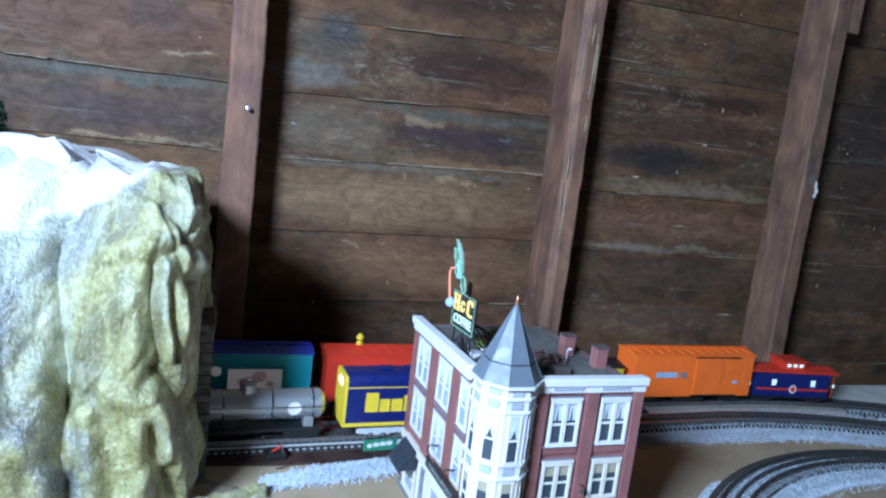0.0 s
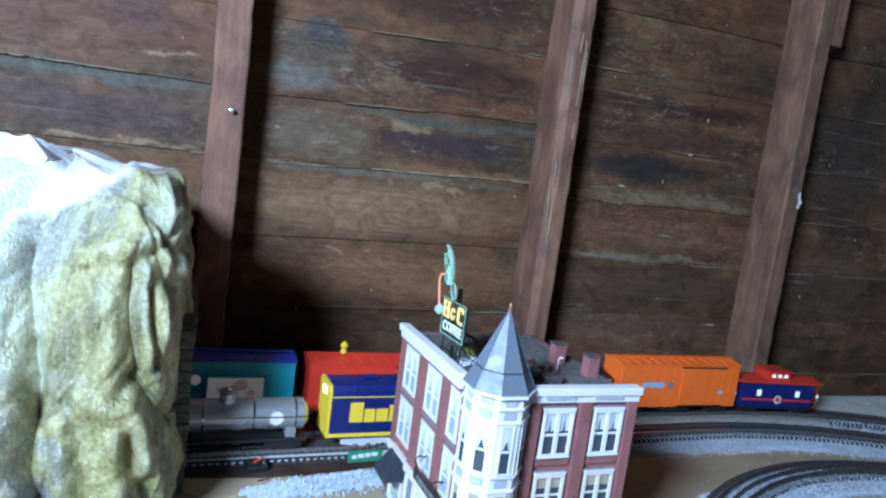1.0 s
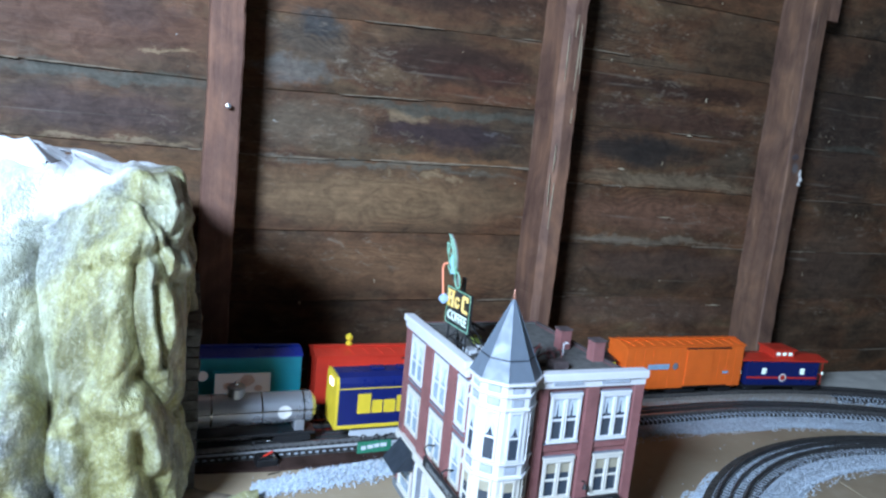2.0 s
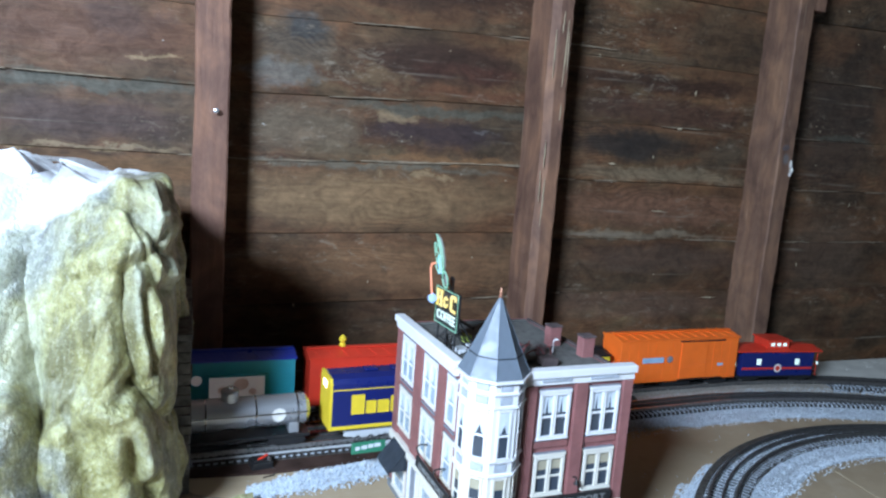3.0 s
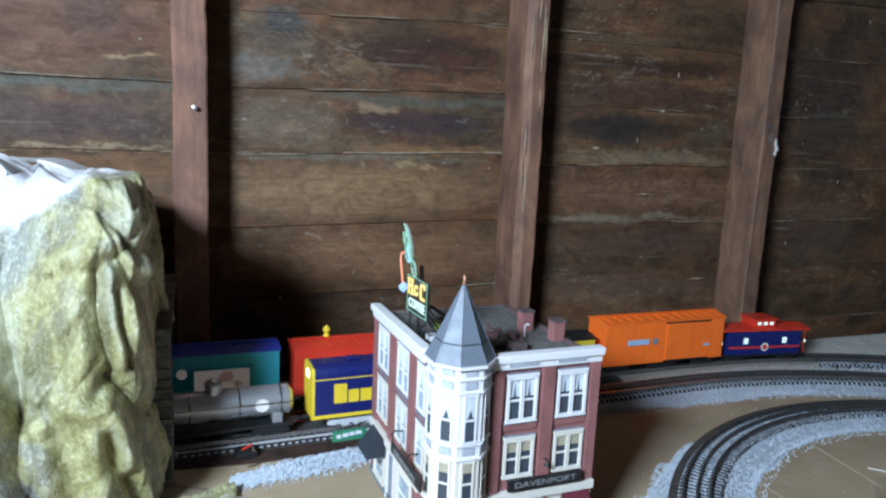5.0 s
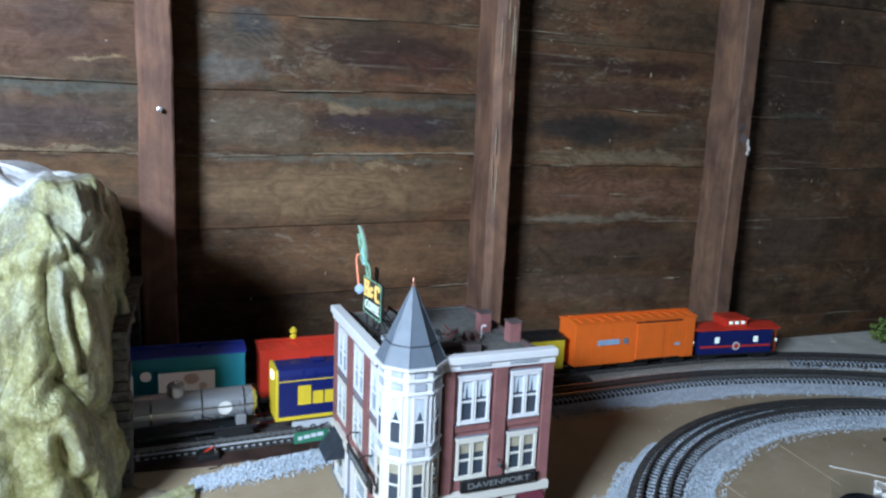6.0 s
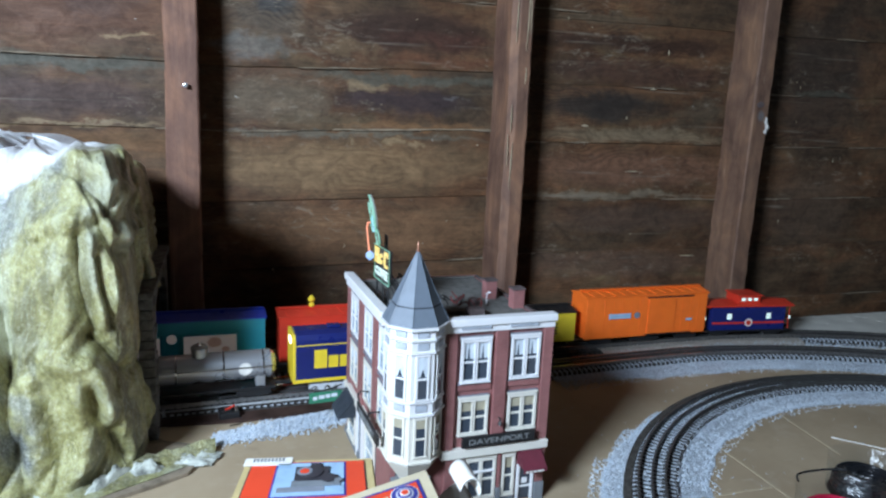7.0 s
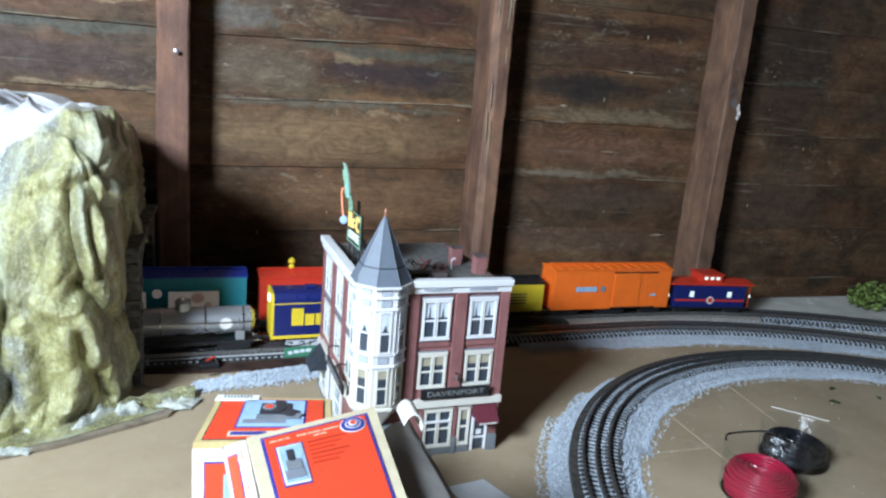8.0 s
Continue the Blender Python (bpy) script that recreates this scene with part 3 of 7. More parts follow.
def lettering(text, size, m, material, parent, name="lettering", depth=0.0004, width=None):
    """Raised letters in the built-in font."""
    cu = bpy.data.curves.new(name, 'FONT')
    cu.body, cu.size, cu.extrude, cu.align_x, cu.align_y = text, size, depth, 'CENTER', 'CENTER'
    tmp = new(name, cu)
    bpy.context.view_layer.update()
    me = bpy.data.meshes.new_from_object(tmp.evaluated_get(bpy.context.evaluated_depsgraph_get()))
    bpy.data.objects.remove(tmp)
    if width:
        xs = [v.co.x for v in me.vertices]
        k = width / (max(xs) - min(xs))
        for v in me.vertices:
            v.co.x *= k
    me.materials.clear()
    me.materials.append(M[material])
    ob = new(name, me)
    ob.parent = parent
    ob.matrix_local = m
    return ob


# ---- the barn ----
FACE, WALL = 1.265, 1.354          # fronts of the studs, and of the boards
FLOOR = -0.88
W, E_, S, TOP = -2.20, 3.2, -1.60, 1.75

floor = part("floor", box(W - 0.1, E_ + 0.1, S - 0.1, WALL + 0.12, FLOOR - 0.08, FLOOR), "plaster")
tagged(floor, "worn grey-brown barn floorboards", "floor", kind="structure")
ceiling = part("ceiling", box(W - 0.1, E_ + 0.1, S - 0.1, WALL + 0.12, TOP, TOP + 0.06), "plaster")
tagged(ceiling, "dark wooden barn ceiling", "ceiling", kind="structure")
# an assumed, unseen second window beyond the table's far end
bm = box(E_, E_ + 0.1, S, 0.10, FLOOR, TOP)
box(E_, E_ + 0.1, 0.90, WALL + 0.1, FLOOR, TOP, bm=bm)
box(E_, E_ + 0.1, 0.10, 0.90, FLOOR, 0.55, bm=bm)
box(E_, E_ + 0.1, 0.10, 0.90, 1.35, TOP, bm=bm)
wall_e = part("wall_east", bm, "plaster")
tagged(wall_e, "dark wooden barn wall with an assumed window opening", "wall", kind="structure")
wall_w = part("wall_west", box(W - 0.1, W, S, WALL + 0.1, FLOOR, TOP), "plaster")
tagged(wall_w, "dark wooden barn wall", "wall", kind="structure")
wall_s = part("wall_south", box(-0.40, E_, S - 0.1, S, FLOOR, TOP), "plaster")
tagged(wall_s, "dark wooden barn wall", "wall", kind="structure")
# a partition steps into the room on the window side
PY, WX0, WX1, WZ0, WZ1 = -0.30, -0.84, -0.43, 0.75, 1.09
bm = box(W, WX0, PY - 0.08, PY, FLOOR, TOP)
box(WX1, -0.40, PY - 0.08, PY, FLOOR, TOP, bm=bm)
box(WX0, WX1, PY - 0.08, PY, FLOOR, WZ0, bm=bm)
box(WX0, WX1, PY - 0.08, PY, WZ1, TOP, bm=bm)
box(-0.48, -0.40, S, PY - 0.0805, FLOOR, TOP, bm=bm)
wall_p = part("wall_partition", bm, "plaster")
tagged(wall_p, "dark wooden barn wall with a small window opening", "wall", kind="structure")

wall_n = part("wall_north", box(W, E_, WALL + 0.030, WALL + 0.10, FLOOR, TOP), "plaster")
tagged(wall_n, "old brown horizontal board wall with dark studs", "wall", kind="structure")
rnd = random.Random(5)
JOINT = 0.735


def seam_west(z):
    """Heights along a seam left of the joint; old boards sag and rise."""
    k = min(1.0, max(0.0, (z - 0.05) / 0.45))
    xs = (-0.6, -0.17, 0.10, 0.21, 0.38, 0.54, 0.73)
    return lambda x: z + k * float(np.interp(x, xs, (-0.004, -0.005, -0.004, -0.007, 0.000, 0.007, 0.013))) + (1 - k) * 0.022 * (x - 0.4)


def seam_east(z):
    xs = (0.73, 0.85, 1.10, 1.30, 1.45, 1.75)
    return lambda x: z + float(np.interp(x, xs, (-0.004, -0.003, 0.001, 0.001, 0.002, 0.008)))


seams_w = [-0.885, -0.755, -0.625, -0.50, -0.375, -0.25, -0.118, 0.006, 0.134, 0.266, 0.396, 0.511, 0.640, 0.770, 0.900, 1.03, 1.16, 1.29, 1.43, 1.56, 1.70]
seams_e = [-0.885, -0.755, -0.625, -0.50, -0.375, -0.25, -0.112, 0.018, 0.153, 0.268, 0.391, 0.510, 0.642, 0.772, 0.902, 1.03, 1.16, 1.29, 1.43, 1.56, 1.70]
for x0, x1, heights, curve in ((W, JOINT - 0.001, seams_w, seam_west), (JOINT + 0.001, E_, seams_e, seam_east)):
    for lo, hi in zip(heights, heights[1:]):
        bm = bmesh.new()
        steps = 70
        g = 0.0001 + rnd.random() * 0.0004
        tilt = (rnd.random() - 0.5) * 0.005
        ph = rnd.random() * 9
        low, high = curve(lo), curve(hi)
        rows = []
        for i in range(steps + 1):
            x = x0 + (x1 - x0) * i / steps
            wob = 0.0012 * noise.noise((x * 3.2, lo * 9, 1.3)) + 0.0006 * noise.noise((x * 17, lo * 9, 2.3))
            wob2 = 0.0012 * noise.noise((x * 3.2, hi * 9, 1.3)) + 0.0006 * noise.noise((x * 17, hi * 9, 2.3))
            dy = 0.003 * noise.noise((x * 1.5, lo * 5 + ph, 3.1))
            a, b = low(x) + g + wob, high(x) - g + wob2
            rows.append([bm.verts.new((x, WALL + dy + 0.0010, a)), bm.verts.new((x, WALL + dy - tilt, a + 0.0010)),
                         bm.verts.new((x, WALL + dy + tilt, b - 0.0010)), bm.verts.new((x, WALL + dy + 0.0010, b)),
                         bm.verts.new((x, WALL + 0.026, b)), bm.verts.new((x, WALL + 0.026, a))])
        for a, b in zip(rows, rows[1:]):
            for k in range(6):
                bm.faces.new((a[k], b[k], b[(k + 1) % 6], a[(k + 1) % 6]))
        bm.faces.new(rows[0][::-1])
        bm.faces.new(rows[-1])
        bmesh.ops.recalc_face_normals(bm, faces=bm.faces[:])
        part("board", bm, "board", wall_n)
        if 0.0 < lo < 0.75:
            # pale frayed lip along the board's lower edge, broken into lengths
            x = max(x0, -0.30) + rnd.random() * 0.1
            while x < min(x1, 1.8):
                length = 0.04 + 0.16 * rnd.random()
                if rnd.random() < 0.42:
                    tall = 0.0010 + 0.0016 * rnd.random()
                    k = 9
                    pts = [(x + length * i / k, low(x + length * i / k) + 0.0008 + tall * (0.2 + rnd.random()) * math.sin(math.pi * i / k)) for i in range(k + 1)]
                    pts += [(x + length * i / k, low(x + length * i / k) - 0.0012 * rnd.random()) for i in range(k, -1, -1)]
                    part("frayed_lip", prism(pts, WALL - 0.0062, WALL - 0.0040, 'y'), "lip", wall_n)
                x += length * (1.1 + rnd.random())


# one long torn edge above a seam
edge_line = [(0.392 + 0.0158 * i, 0.3990 + 0.00055 * i + 0.0016 * noise.noise((i * 0.6, 3.1, 0.2))) for i in range(21)]
torn_edge = [(x, z + 0.0004 + 0.0012 * abs(noise.noise((x * 60, 0.4, 1.1)))) for x, z in edge_line] + [(x, z - 0.0006 - 0.0012 * abs(noise.noise((x * 45, 2.4, 0.1)))) for x, z in edge_line[::-1]]
part("frayed_lip", prism(torn_edge, WALL - 0.0062, WALL - 0.0030, 'y'), "pale_lip", wall_n)


def stud(x0, x1, z0=FLOOR, z1=TOP, lean=0.0, wane=0.0025):
    bm = bmesh.new()
    rows = []
    for i in range(221):
        z = z0 + (z1 - z0) * i / 220
        w1, w2 = (0.0024 * noise.noise((z * 4, x0 * 7, k)) + 0.0016 * noise.noise((z * 26, x0 * 7, k + 3)) + 0.0012 * noise.noise((z * 70, x0 * 7, k + 5)) for k in (0.5, 8.5))
        dx = lean * (z - 0.4)
        c = 0.0025
        ring = [(x0 + w1 + dx, WALL - 0.001), (x0 + w1 + dx, FACE + 0.0025 + (wane - 0.0025) * 0.45), (x0 + w1 + dx + wane * (1 + 25 * w2), FACE), (x1 + w2 + dx - c, FACE + 0.0005), (x1 + w2 + dx, FACE + c), (x1 + w2 + dx, WALL - 0.001)]
        rows.append([bm.verts.new((x, y, z)) for x, y in ring])
    for a, b in zip(rows, rows[1:]):
        for k in range(6):
            bm.faces.new((a[k], a[(k + 1) % 6], b[(k + 1) % 6], b[k]))
    bm.faces.new(rows[0][::-1])
    bm.faces.new(rows[-1])
    bmesh.ops.recalc_face_normals(bm, faces=bm.faces[:])
    return bm


for x0, x1 in ((0.102, 0.155), (0.713, 0.754), (1.283, 1.323)):
    ob = part("wall_stud", stud(x0, x1, wane=0.015 if x0 == 0.713 else 0.0025), "stud")
    tagged(ob, "rough brown wooden stud on the board wall", "stud", "wall studs", "structure")
    if x0 == 0.713:
        # splinters torn along its front
        for k, (x, z, length) in enumerate(((0.7205, 0.575, 0.085), (0.7420, 0.560, 0.120), (0.7490, 0.590, 0.070), (0.7195, 0.410, 0.050), (0.7230, 0.300, 0.090), (0.7160, 0.345, 0.060), (0.7440, 0.500, 0.030), (0.7330, 0.655, 0.040))):
            d = 0.0012 * math.sin(k * 2.1)
            part("splinter", prism([(x, z), (x + 0.0009 + d, z + length * 0.45), (x + d * 2, z + length), (x - 0.0006 + d, z + length * 0.6)], FACE - 0.0022, FACE - 0.0002, 'y'), "seam", ob)
ob = part("blocking", box(1.326, 1.360, FACE + 0.006, WALL - 0.002, 0.775, 1.2, 0.002), "stud")
tagged(ob, "short wooden block nailed beside a stud", "stud", kind="structure")

# ---- the table ----
bm = box(-1.15, 2.35, -0.26, 1.262, -0.018, 0.0, 0.001)
table = part("layout_table", bm, "table")
tagged(table, "brown hardboard layout table top with dust and seams", "table")
part("front_rail", box(-1.10, 2.30, -0.23, -0.19, -0.115, -0.0185), "stud", table)
part("back_rail", box(-1.10, 2.30, 1.20, 1.24, -0.115, -0.0185), "stud", table)
for x in (-1.0, 0.6, 2.2):
    for y in (-0.185, 1.10):
        part("leg", box(x - 0.045, x + 0.045, y, y + 0.09, FLOOR, -0.0185, 0.003), "stud", table)
for x0, y0, x1, y1 in ((0.845, 0.792, 0.841, 0.560), (1.018, 0.825, 1.001, 0.690), (0.700, 0.642, 0.838, 0.643), (0.45, 0.30, 0.452, 0.58)):
    d = Vector((x1 - x0, y1 - y0, 0)).normalized() * 0.0014
    part("seam", prism([(x0 - d.y, y0 + d.x), (x1 - d.y, y1 + d.x), (x1 + d.y, y1 - d.x), (x0 + d.y, y0 - d.x)], 0.0002, 0.0007, 'z'), "seam", table)

# ---- tracks ----


def straight_then_arc(x_start, cx, cy, r, lean, end_deg=-88, tail=0.30, step=0.004):
    """A track's middle line: a straight from the west, an arc clockwise round (cx, cy), a straight tail."""
    a0 = math.pi / 2 + math.atan(lean)
    ax, ay = cx + r * math.cos(a0), cy + r * math.sin(a0)
    pts = []
    k = int((ax - x_start) / step)
    for i in range(k):
        x = x_start + (ax - x_start) * i / k
        pts.append((x, ay - (ax - x) * lean))
    k = int(r * (a0 - radians(90 + end_deg)) / step)
    for i in range(k + 1):
        a = a0 - (a0 - radians(90 + end_deg)) * i / k
        pts.append((cx + r * math.cos(a), cy + r * math.sin(a)))
    (px, py), (qx, qy) = pts[-2], pts[-1]
    for i in range(1, int(tail / step)):
        pts.append((qx + (qx - px) * i, qy + (qy - py) * i))
    return np.array(pts)


def ring_track(cx, cy, r, step=0.004):
    k = int(2 * math.pi * r / step)
    return np.array([(cx + r * math.cos(2 * math.pi * i / k), cy + r * math.sin(2 * math.pi * i / k)) for i in range(k)])


class Track:
    def __init__(self, pts, closed=False):
        self.pts, self.closed = pts, closed
        d = np.gradient(pts, axis=0)
        if closed:
            d = (np.roll(pts, -1, 0) - np.roll(pts, 1, 0)) / 2
        self.dir = d / np.linalg.norm(d, axis=1)[:, None]
        seg = np.linalg.norm(np.diff(pts, axis=0), axis=1)
        self.s = np.concatenate([[0], np.cumsum(seg)])

    def at(self, s):
        """Place and heading (degrees) at s metres from the start."""
        x, y = (np.interp(s, self.s, self.pts[:, k]) for k in (0, 1))
        i = int(np.clip(np.searchsorted(self.s, s), 0, len(self.pts) - 1))
        return x, y, math.degrees(math.atan2(self.dir[i, 1], self.dir[i, 0]))

    def s_at_x(self, x):
        return float(self.s[int(np.argmax(self.pts[:, 0] >= x))])

    def strip(self, profile, every=3, s0=0.0, s1=99.0):
        """A strip along the line from s0 to s1; profile: closed (across, z) pairs, across positive to the left."""
        bm = bmesh.new()
        idx = [i for i in range(0, len(self.pts), every) if s0 <= self.s[i] <= s1]
        rings = []
        for i in idx:
            p, d = self.pts[i], self.dir[i]
            rings.append([bm.verts.new((p[0] - d[1] * a, p[1] + d[0] * a, z)) for a, z in profile])
        k = len(profile)
        pairs = list(zip(rings, rings[1:])) + ([(rings[-1], rings[0])] if self.closed else [])
        for a, b in pairs:
            for j in range(k):
                bm.faces.new((a[j], b[j], b[(j + 1) % k], a[(j + 1) % k]))
        bmesh.ops.recalc_face_normals(bm, faces=bm.faces[:])
        return bm


RAIL = [(-0.0011, 0.0), (-0.0008, 0.0052), (-0.0014, 0.0055), (-0.0014, 0.0072), (0.0014, 0.0072), (0.0014, 0.0055), (0.0008, 0.0052), (0.0011, 0.0)]
TIE_TOP = 0.0105

tie_bm = box(-0.0021, 0.0021, -0.0315, 0.0315, 0.003, TIE_TOP)
for x in (-0.016, 0.016):
    box(-0.0022, 0.0022, x - 0.0045, x + 0.0045, TIE_TOP, TIE_TOP + 0.0016, bm=tie_bm)
TIE = mesh_of(tie_bm, "tie")
TIE.materials.append(M["tie"])


def railway(name, label, track, pieces_from, pieces_to, fill=0.0100, shoulder=0, plain=False, bare=None):
    t = thing(name, label, "track")
    part("roadbed", track.strip([(-0.0335, 0.0003), (-0.0300, 0.0060), (0.0300, 0.0060), (0.0345, 0.0003)]), "roadbed", t)
    bank = [(-0.0300, 0.0062), (-0.0275, fill), (0.0275, fill), (0.0300, 0.0062)]
    for s0, s1, m in ((0.0, bare[0], "bed"), (*bare, "roadbed"), (bare[1], 99.0, "bed")) if bare else ((0.0, 99.0, "bed"),):
        part("ballast_fill", track.strip(bank, 3, s0, s1), m, t)
    if shoulder:
        part("shoulder", track.strip([(shoulder * 0.0338, 0.0050), (shoulder * 0.0322, 0.0110), (shoulder * 0.0235, 0.0112), (shoulder * 0.0225, 0.0098)]), "roadbed", t)
    for off, m in ((-0.016, "darkrail" if plain else "rail"), (0.0, "darkrail"), (0.016, "darkrail" if plain else "rail")):
        part("rail", track.strip([(a + off, z + TIE_TOP) for a, z in RAIL]), m, t)
    far = bmesh.new()
    s = 0.006
    while s < track.s[-1]:
        x, y, head = track.at(s)
        if pieces_from <= x <= pieces_to and y > 0.40:
            ob = new("tie", TIE)
            ob.parent = t
            ob.matrix_local = pose(x, y, 0, 0, 0, head)
        else:
            far.from_mesh(TIE)
            n = len(TIE.vertices)
            far.verts.ensure_lookup_table()
            m = pose(x, y, 0, 0, 0, head)
            for v in far.verts[-n:]:
                v.co = m @ v.co
        s += 0.0098
    tagged(part("distant_ties", far, "tie", t), kind="stuff")
    return t


OUTER = Track(straight_then_arc(-1.10, 1.099, 0.023, 1.127, 0.02))
MIDDLE = Track(straight_then_arc(-1.10, 1.015, 0.105, 0.963, 0.05))
LOOP = Track(ring_track(1.115, 0.379, 0.523), True)
railway("outer_track", "three-rail model railway track beside the board wall", OUTER, 0.05, 1.75, 0.0100, 1, bare=(OUTER.s_at_x(0.72), OUTER.s_at_x(1.33)))
dusty = [(-0.0500, 0.0003), (-0.0440, 0.0080), (-0.0360, 0.0114), (-0.0190, 0.0116), (-0.0180, 0.0105), (-0.0340, 0.0002)]
dust = part("dusty_bank", OUTER.strip(dusty, 3, OUTER.s_at_x(0.86), OUTER.s_at_x(1.335)), "dustbed")
tagged(dust, "strip of tan dust and fine grit between the tracks", "grit", kind="stuff")
railway("middle_track", "three-rail model railway track with pale ballast", MIDDLE, 0.05, 1.70, 0.0103)
railway("loop_track", "curved three-rail model railway track in gravel", LOOP, 0.5, 1.60, 0.0101, -1, True)

# a turnout between the two straight tracks
t = thing("turnout", "switch rails joining the two straight tracks", "track switch")


def curve_pts(a, b, bend, z, k=14):
    a, b = Vector(a), Vector(b)
    nrm = Vector((-(b - a).y, (b - a).x)).normalized()
    return [(*(a.lerp(b, i / k) + nrm * bend * 4 * (i / k) * (1 - i / k)), z) for i in range(k + 1)]


for a, b, bend in (((0.165, 1.064), (0.56, 1.118), 0.012), ((0.150, 1.034), (0.56, 1.086), 0.012)):
    part("switch_rail", tube(curve_pts(a, b, bend, TIE_TOP + 0.004), 0.0018, 6), "chrome", t)
part("point_blade", tube(curve_pts((0.175, 1.050), (0.236, 1.040), 0.0, TIE_TOP + 0.004), 0.0020, 6), "chrome", t)
part("point_blade", tube(curve_pts((0.178, 1.026), (0.250, 1.030), 0.0, TIE_TOP + 0.004), 0.0020, 6), "chrome", t)
part("switch_plate", box(0.13, 0.40, 1.060, 1.092, 0.001, 0.009, 0.001), "roadbed", t)
deck = []
for side in (-0.0290, 0.0290):
    line = []
    for x in (0.105, 0.18, 0.26, 0.34, 0.41):
        cx, cy, head = MIDDLE.at(MIDDLE.s_at_x(x))
        line.append((cx - side * math.sin(radians(head)), cy + side * math.cos(radians(head))))
    deck += line if side < 0 else line[::-1]
part("switch_deck", prism(deck, 0.0058, 0.0109, 'z'), "roadbed", t)
plank = part("dark_plank", prism([(0.092, 0.975), (0.200, 0.966), (0.392, 0.972), (0.392, 1.008), (0.092, 0.996)], 0.0004, 0.0034, 'z'), "darkplank")
tagged(plank, "thin dark brown strip of board beside the track", "board")
edge = part("grey_edging", prism([(0.092, 0.9965), (0.392, 1.0085), (0.420, 1.0150), (0.420, 1.0185), (0.092, 1.0015)], 0.0004, 0.0110, 'z'), "palegrey")
tagged(edge, "narrow grey edging strip along the track's bed", "edging")

arc_edge = [(float(x - dy * 0.0355), float(y + dx * 0.0355)) for (x, y), (dx, dy) in zip(OUTER.pts[::12], OUTER.dir[::12]) if x > 0.95 and y > 0.55]
rear = part("pale_board", prism(arc_edge + [(2.34, 0.56), (2.34, 1.258), (0.95, 1.258)], 0.0002, 0.0024, 'z'), "paleboard")
tagged(rear, "pale dusty beige board behind the outer track", "board")
for k, (x, y, size) in enumerate(((1.510, 1.200, 0.0035), (1.590, 1.210, 0.0050), (1.610, 1.237, 0.0040), (1.640, 1.236, 0.0060), (1.652, 1.226, 0.0045), (1.665, 1.194, 0.0055), (1.600, 1.222, 0.0030), (1.440, 1.222, 0.0025))):
    blot = [(x + size * (1 + 0.5 * noise.noise((a * 1.3, k * 2.1, 0.5))) * math.cos(a) * 1.6, y + size * (0.7 + 0.4 * noise.noise((a * 1.3, k * 3.7, 1.5))) * math.sin(a)) for a in np.linspace(0, math.tau, 12)[:-1]]
    part("paint_fleck", prism(blot, 0.0024, 0.0029, 'z'), "card", rear, "white paint fleck")

# ---- gravel ----


def stones(name, label, places, size, category="gravel"):
    """Many small angular stones as one mesh."""
    rng = np.random.default_rng(11)
    n = len(places)
    base = np.array([(1, 0, 0), (-1, 0, 0), (0, 1, 0), (0, -1, 0), (0, 0, 1), (0, 0, -1)], float)
    faces = np.array([(0, 2, 4), (2, 1, 4), (1, 3, 4), (3, 0, 4), (2, 0, 5), (1, 2, 5), (3, 1, 5), (0, 3, 5)])
    sc = size * (0.55 + 0.9 * rng.random((n, 1, 1))) * (0.6 + 0.8 * rng.random((n, 6, 1)))
    ang = rng.random(n) * math.tau
    tilt = rng.random(n) * math.tau
    v = base[None] * sc
    c, s = np.cos(ang), np.sin(ang)
    x, y = v[..., 0] * c[:, None] - v[..., 1] * s[:, None], v[..., 0] * s[:, None] + v[..., 1] * c[:, None]
    c, s = np.cos(tilt), np.sin(tilt)
    y, z = y * c[:, None] - v[..., 2] * s[:, None], y * s[:, None] + v[..., 2] * c[:, None]
    out = np.stack([x, y, z], -1) + np.asarray(places)[:, None, :]
    me = bpy.data.meshes.new(name)
    me.from_pydata(out.reshape(-1, 3).tolist(), [], (faces[None] + 6 * np.arange(n)[:, None, None]).reshape(-1, 3).tolist())
    me.materials.append(M["gravel"])
    return tagged(new(name, me), label, category, kind="stuff")


rng = np.random.default_rng(3)


def beside(track, n, lo, hi, s0, s1, spread=0.25):
    """Places along a track at an offset between lo and hi to its left, thinning outward."""
    s = s0 + (s1 - s0) * rng.random(n)
    u = rng.random(n)
    far = rng.random(n) < spread
    off = lo + (hi - lo) * np.where(far, u ** 0.5 * 1.25, u * 0.85)
    x, y = (np.interp(s, track.s, track.pts[:, k]) for k in (0, 1))
    dx, dy = (np.interp(s, track.s, track.dir[:, k]) for k in (0, 1))
    h = 0.0010 + 0.0062 * np.clip(1 - np.abs(off - lo) / abs(hi - lo), 0, 1) * rng.random(n)
    return np.stack([x - dy * off, y + dx * off, h], -1)


ms, ls = MIDDLE.s_at_x, LOOP.s
gravel = [
    beside(MIDDLE, 11000, -0.030, -0.072, ms(0.72), ms(0.72) + 1.25, 0.12),
    beside(MIDDLE, 2500, -0.026, 0.026, ms(0.44), ms(0.72) + 1.2),
    beside(OUTER, 900, -0.028, -0.046, OUTER.s_at_x(0.2), OUTER.s_at_x(0.72)),
    beside(OUTER, 2000, -0.028, -0.046, OUTER.s_at_x(1.32), OUTER.s_at_x(0.72) + 1.2),
    beside(OUTER, 260, -0.040, -0.056, OUTER.s_at_x(0.88), OUTER.s_at_x(1.33)) + np.array((0, 0, 0.006)),
    beside(OUTER, 900, -0.026, 0.026, OUTER.s_at_x(1.34), OUTER.s_at_x(0.72) + 1.2),
]
loop_len = LOOP.s[-1]
near = (0.10 * loop_len, 0.62 * loop_len)
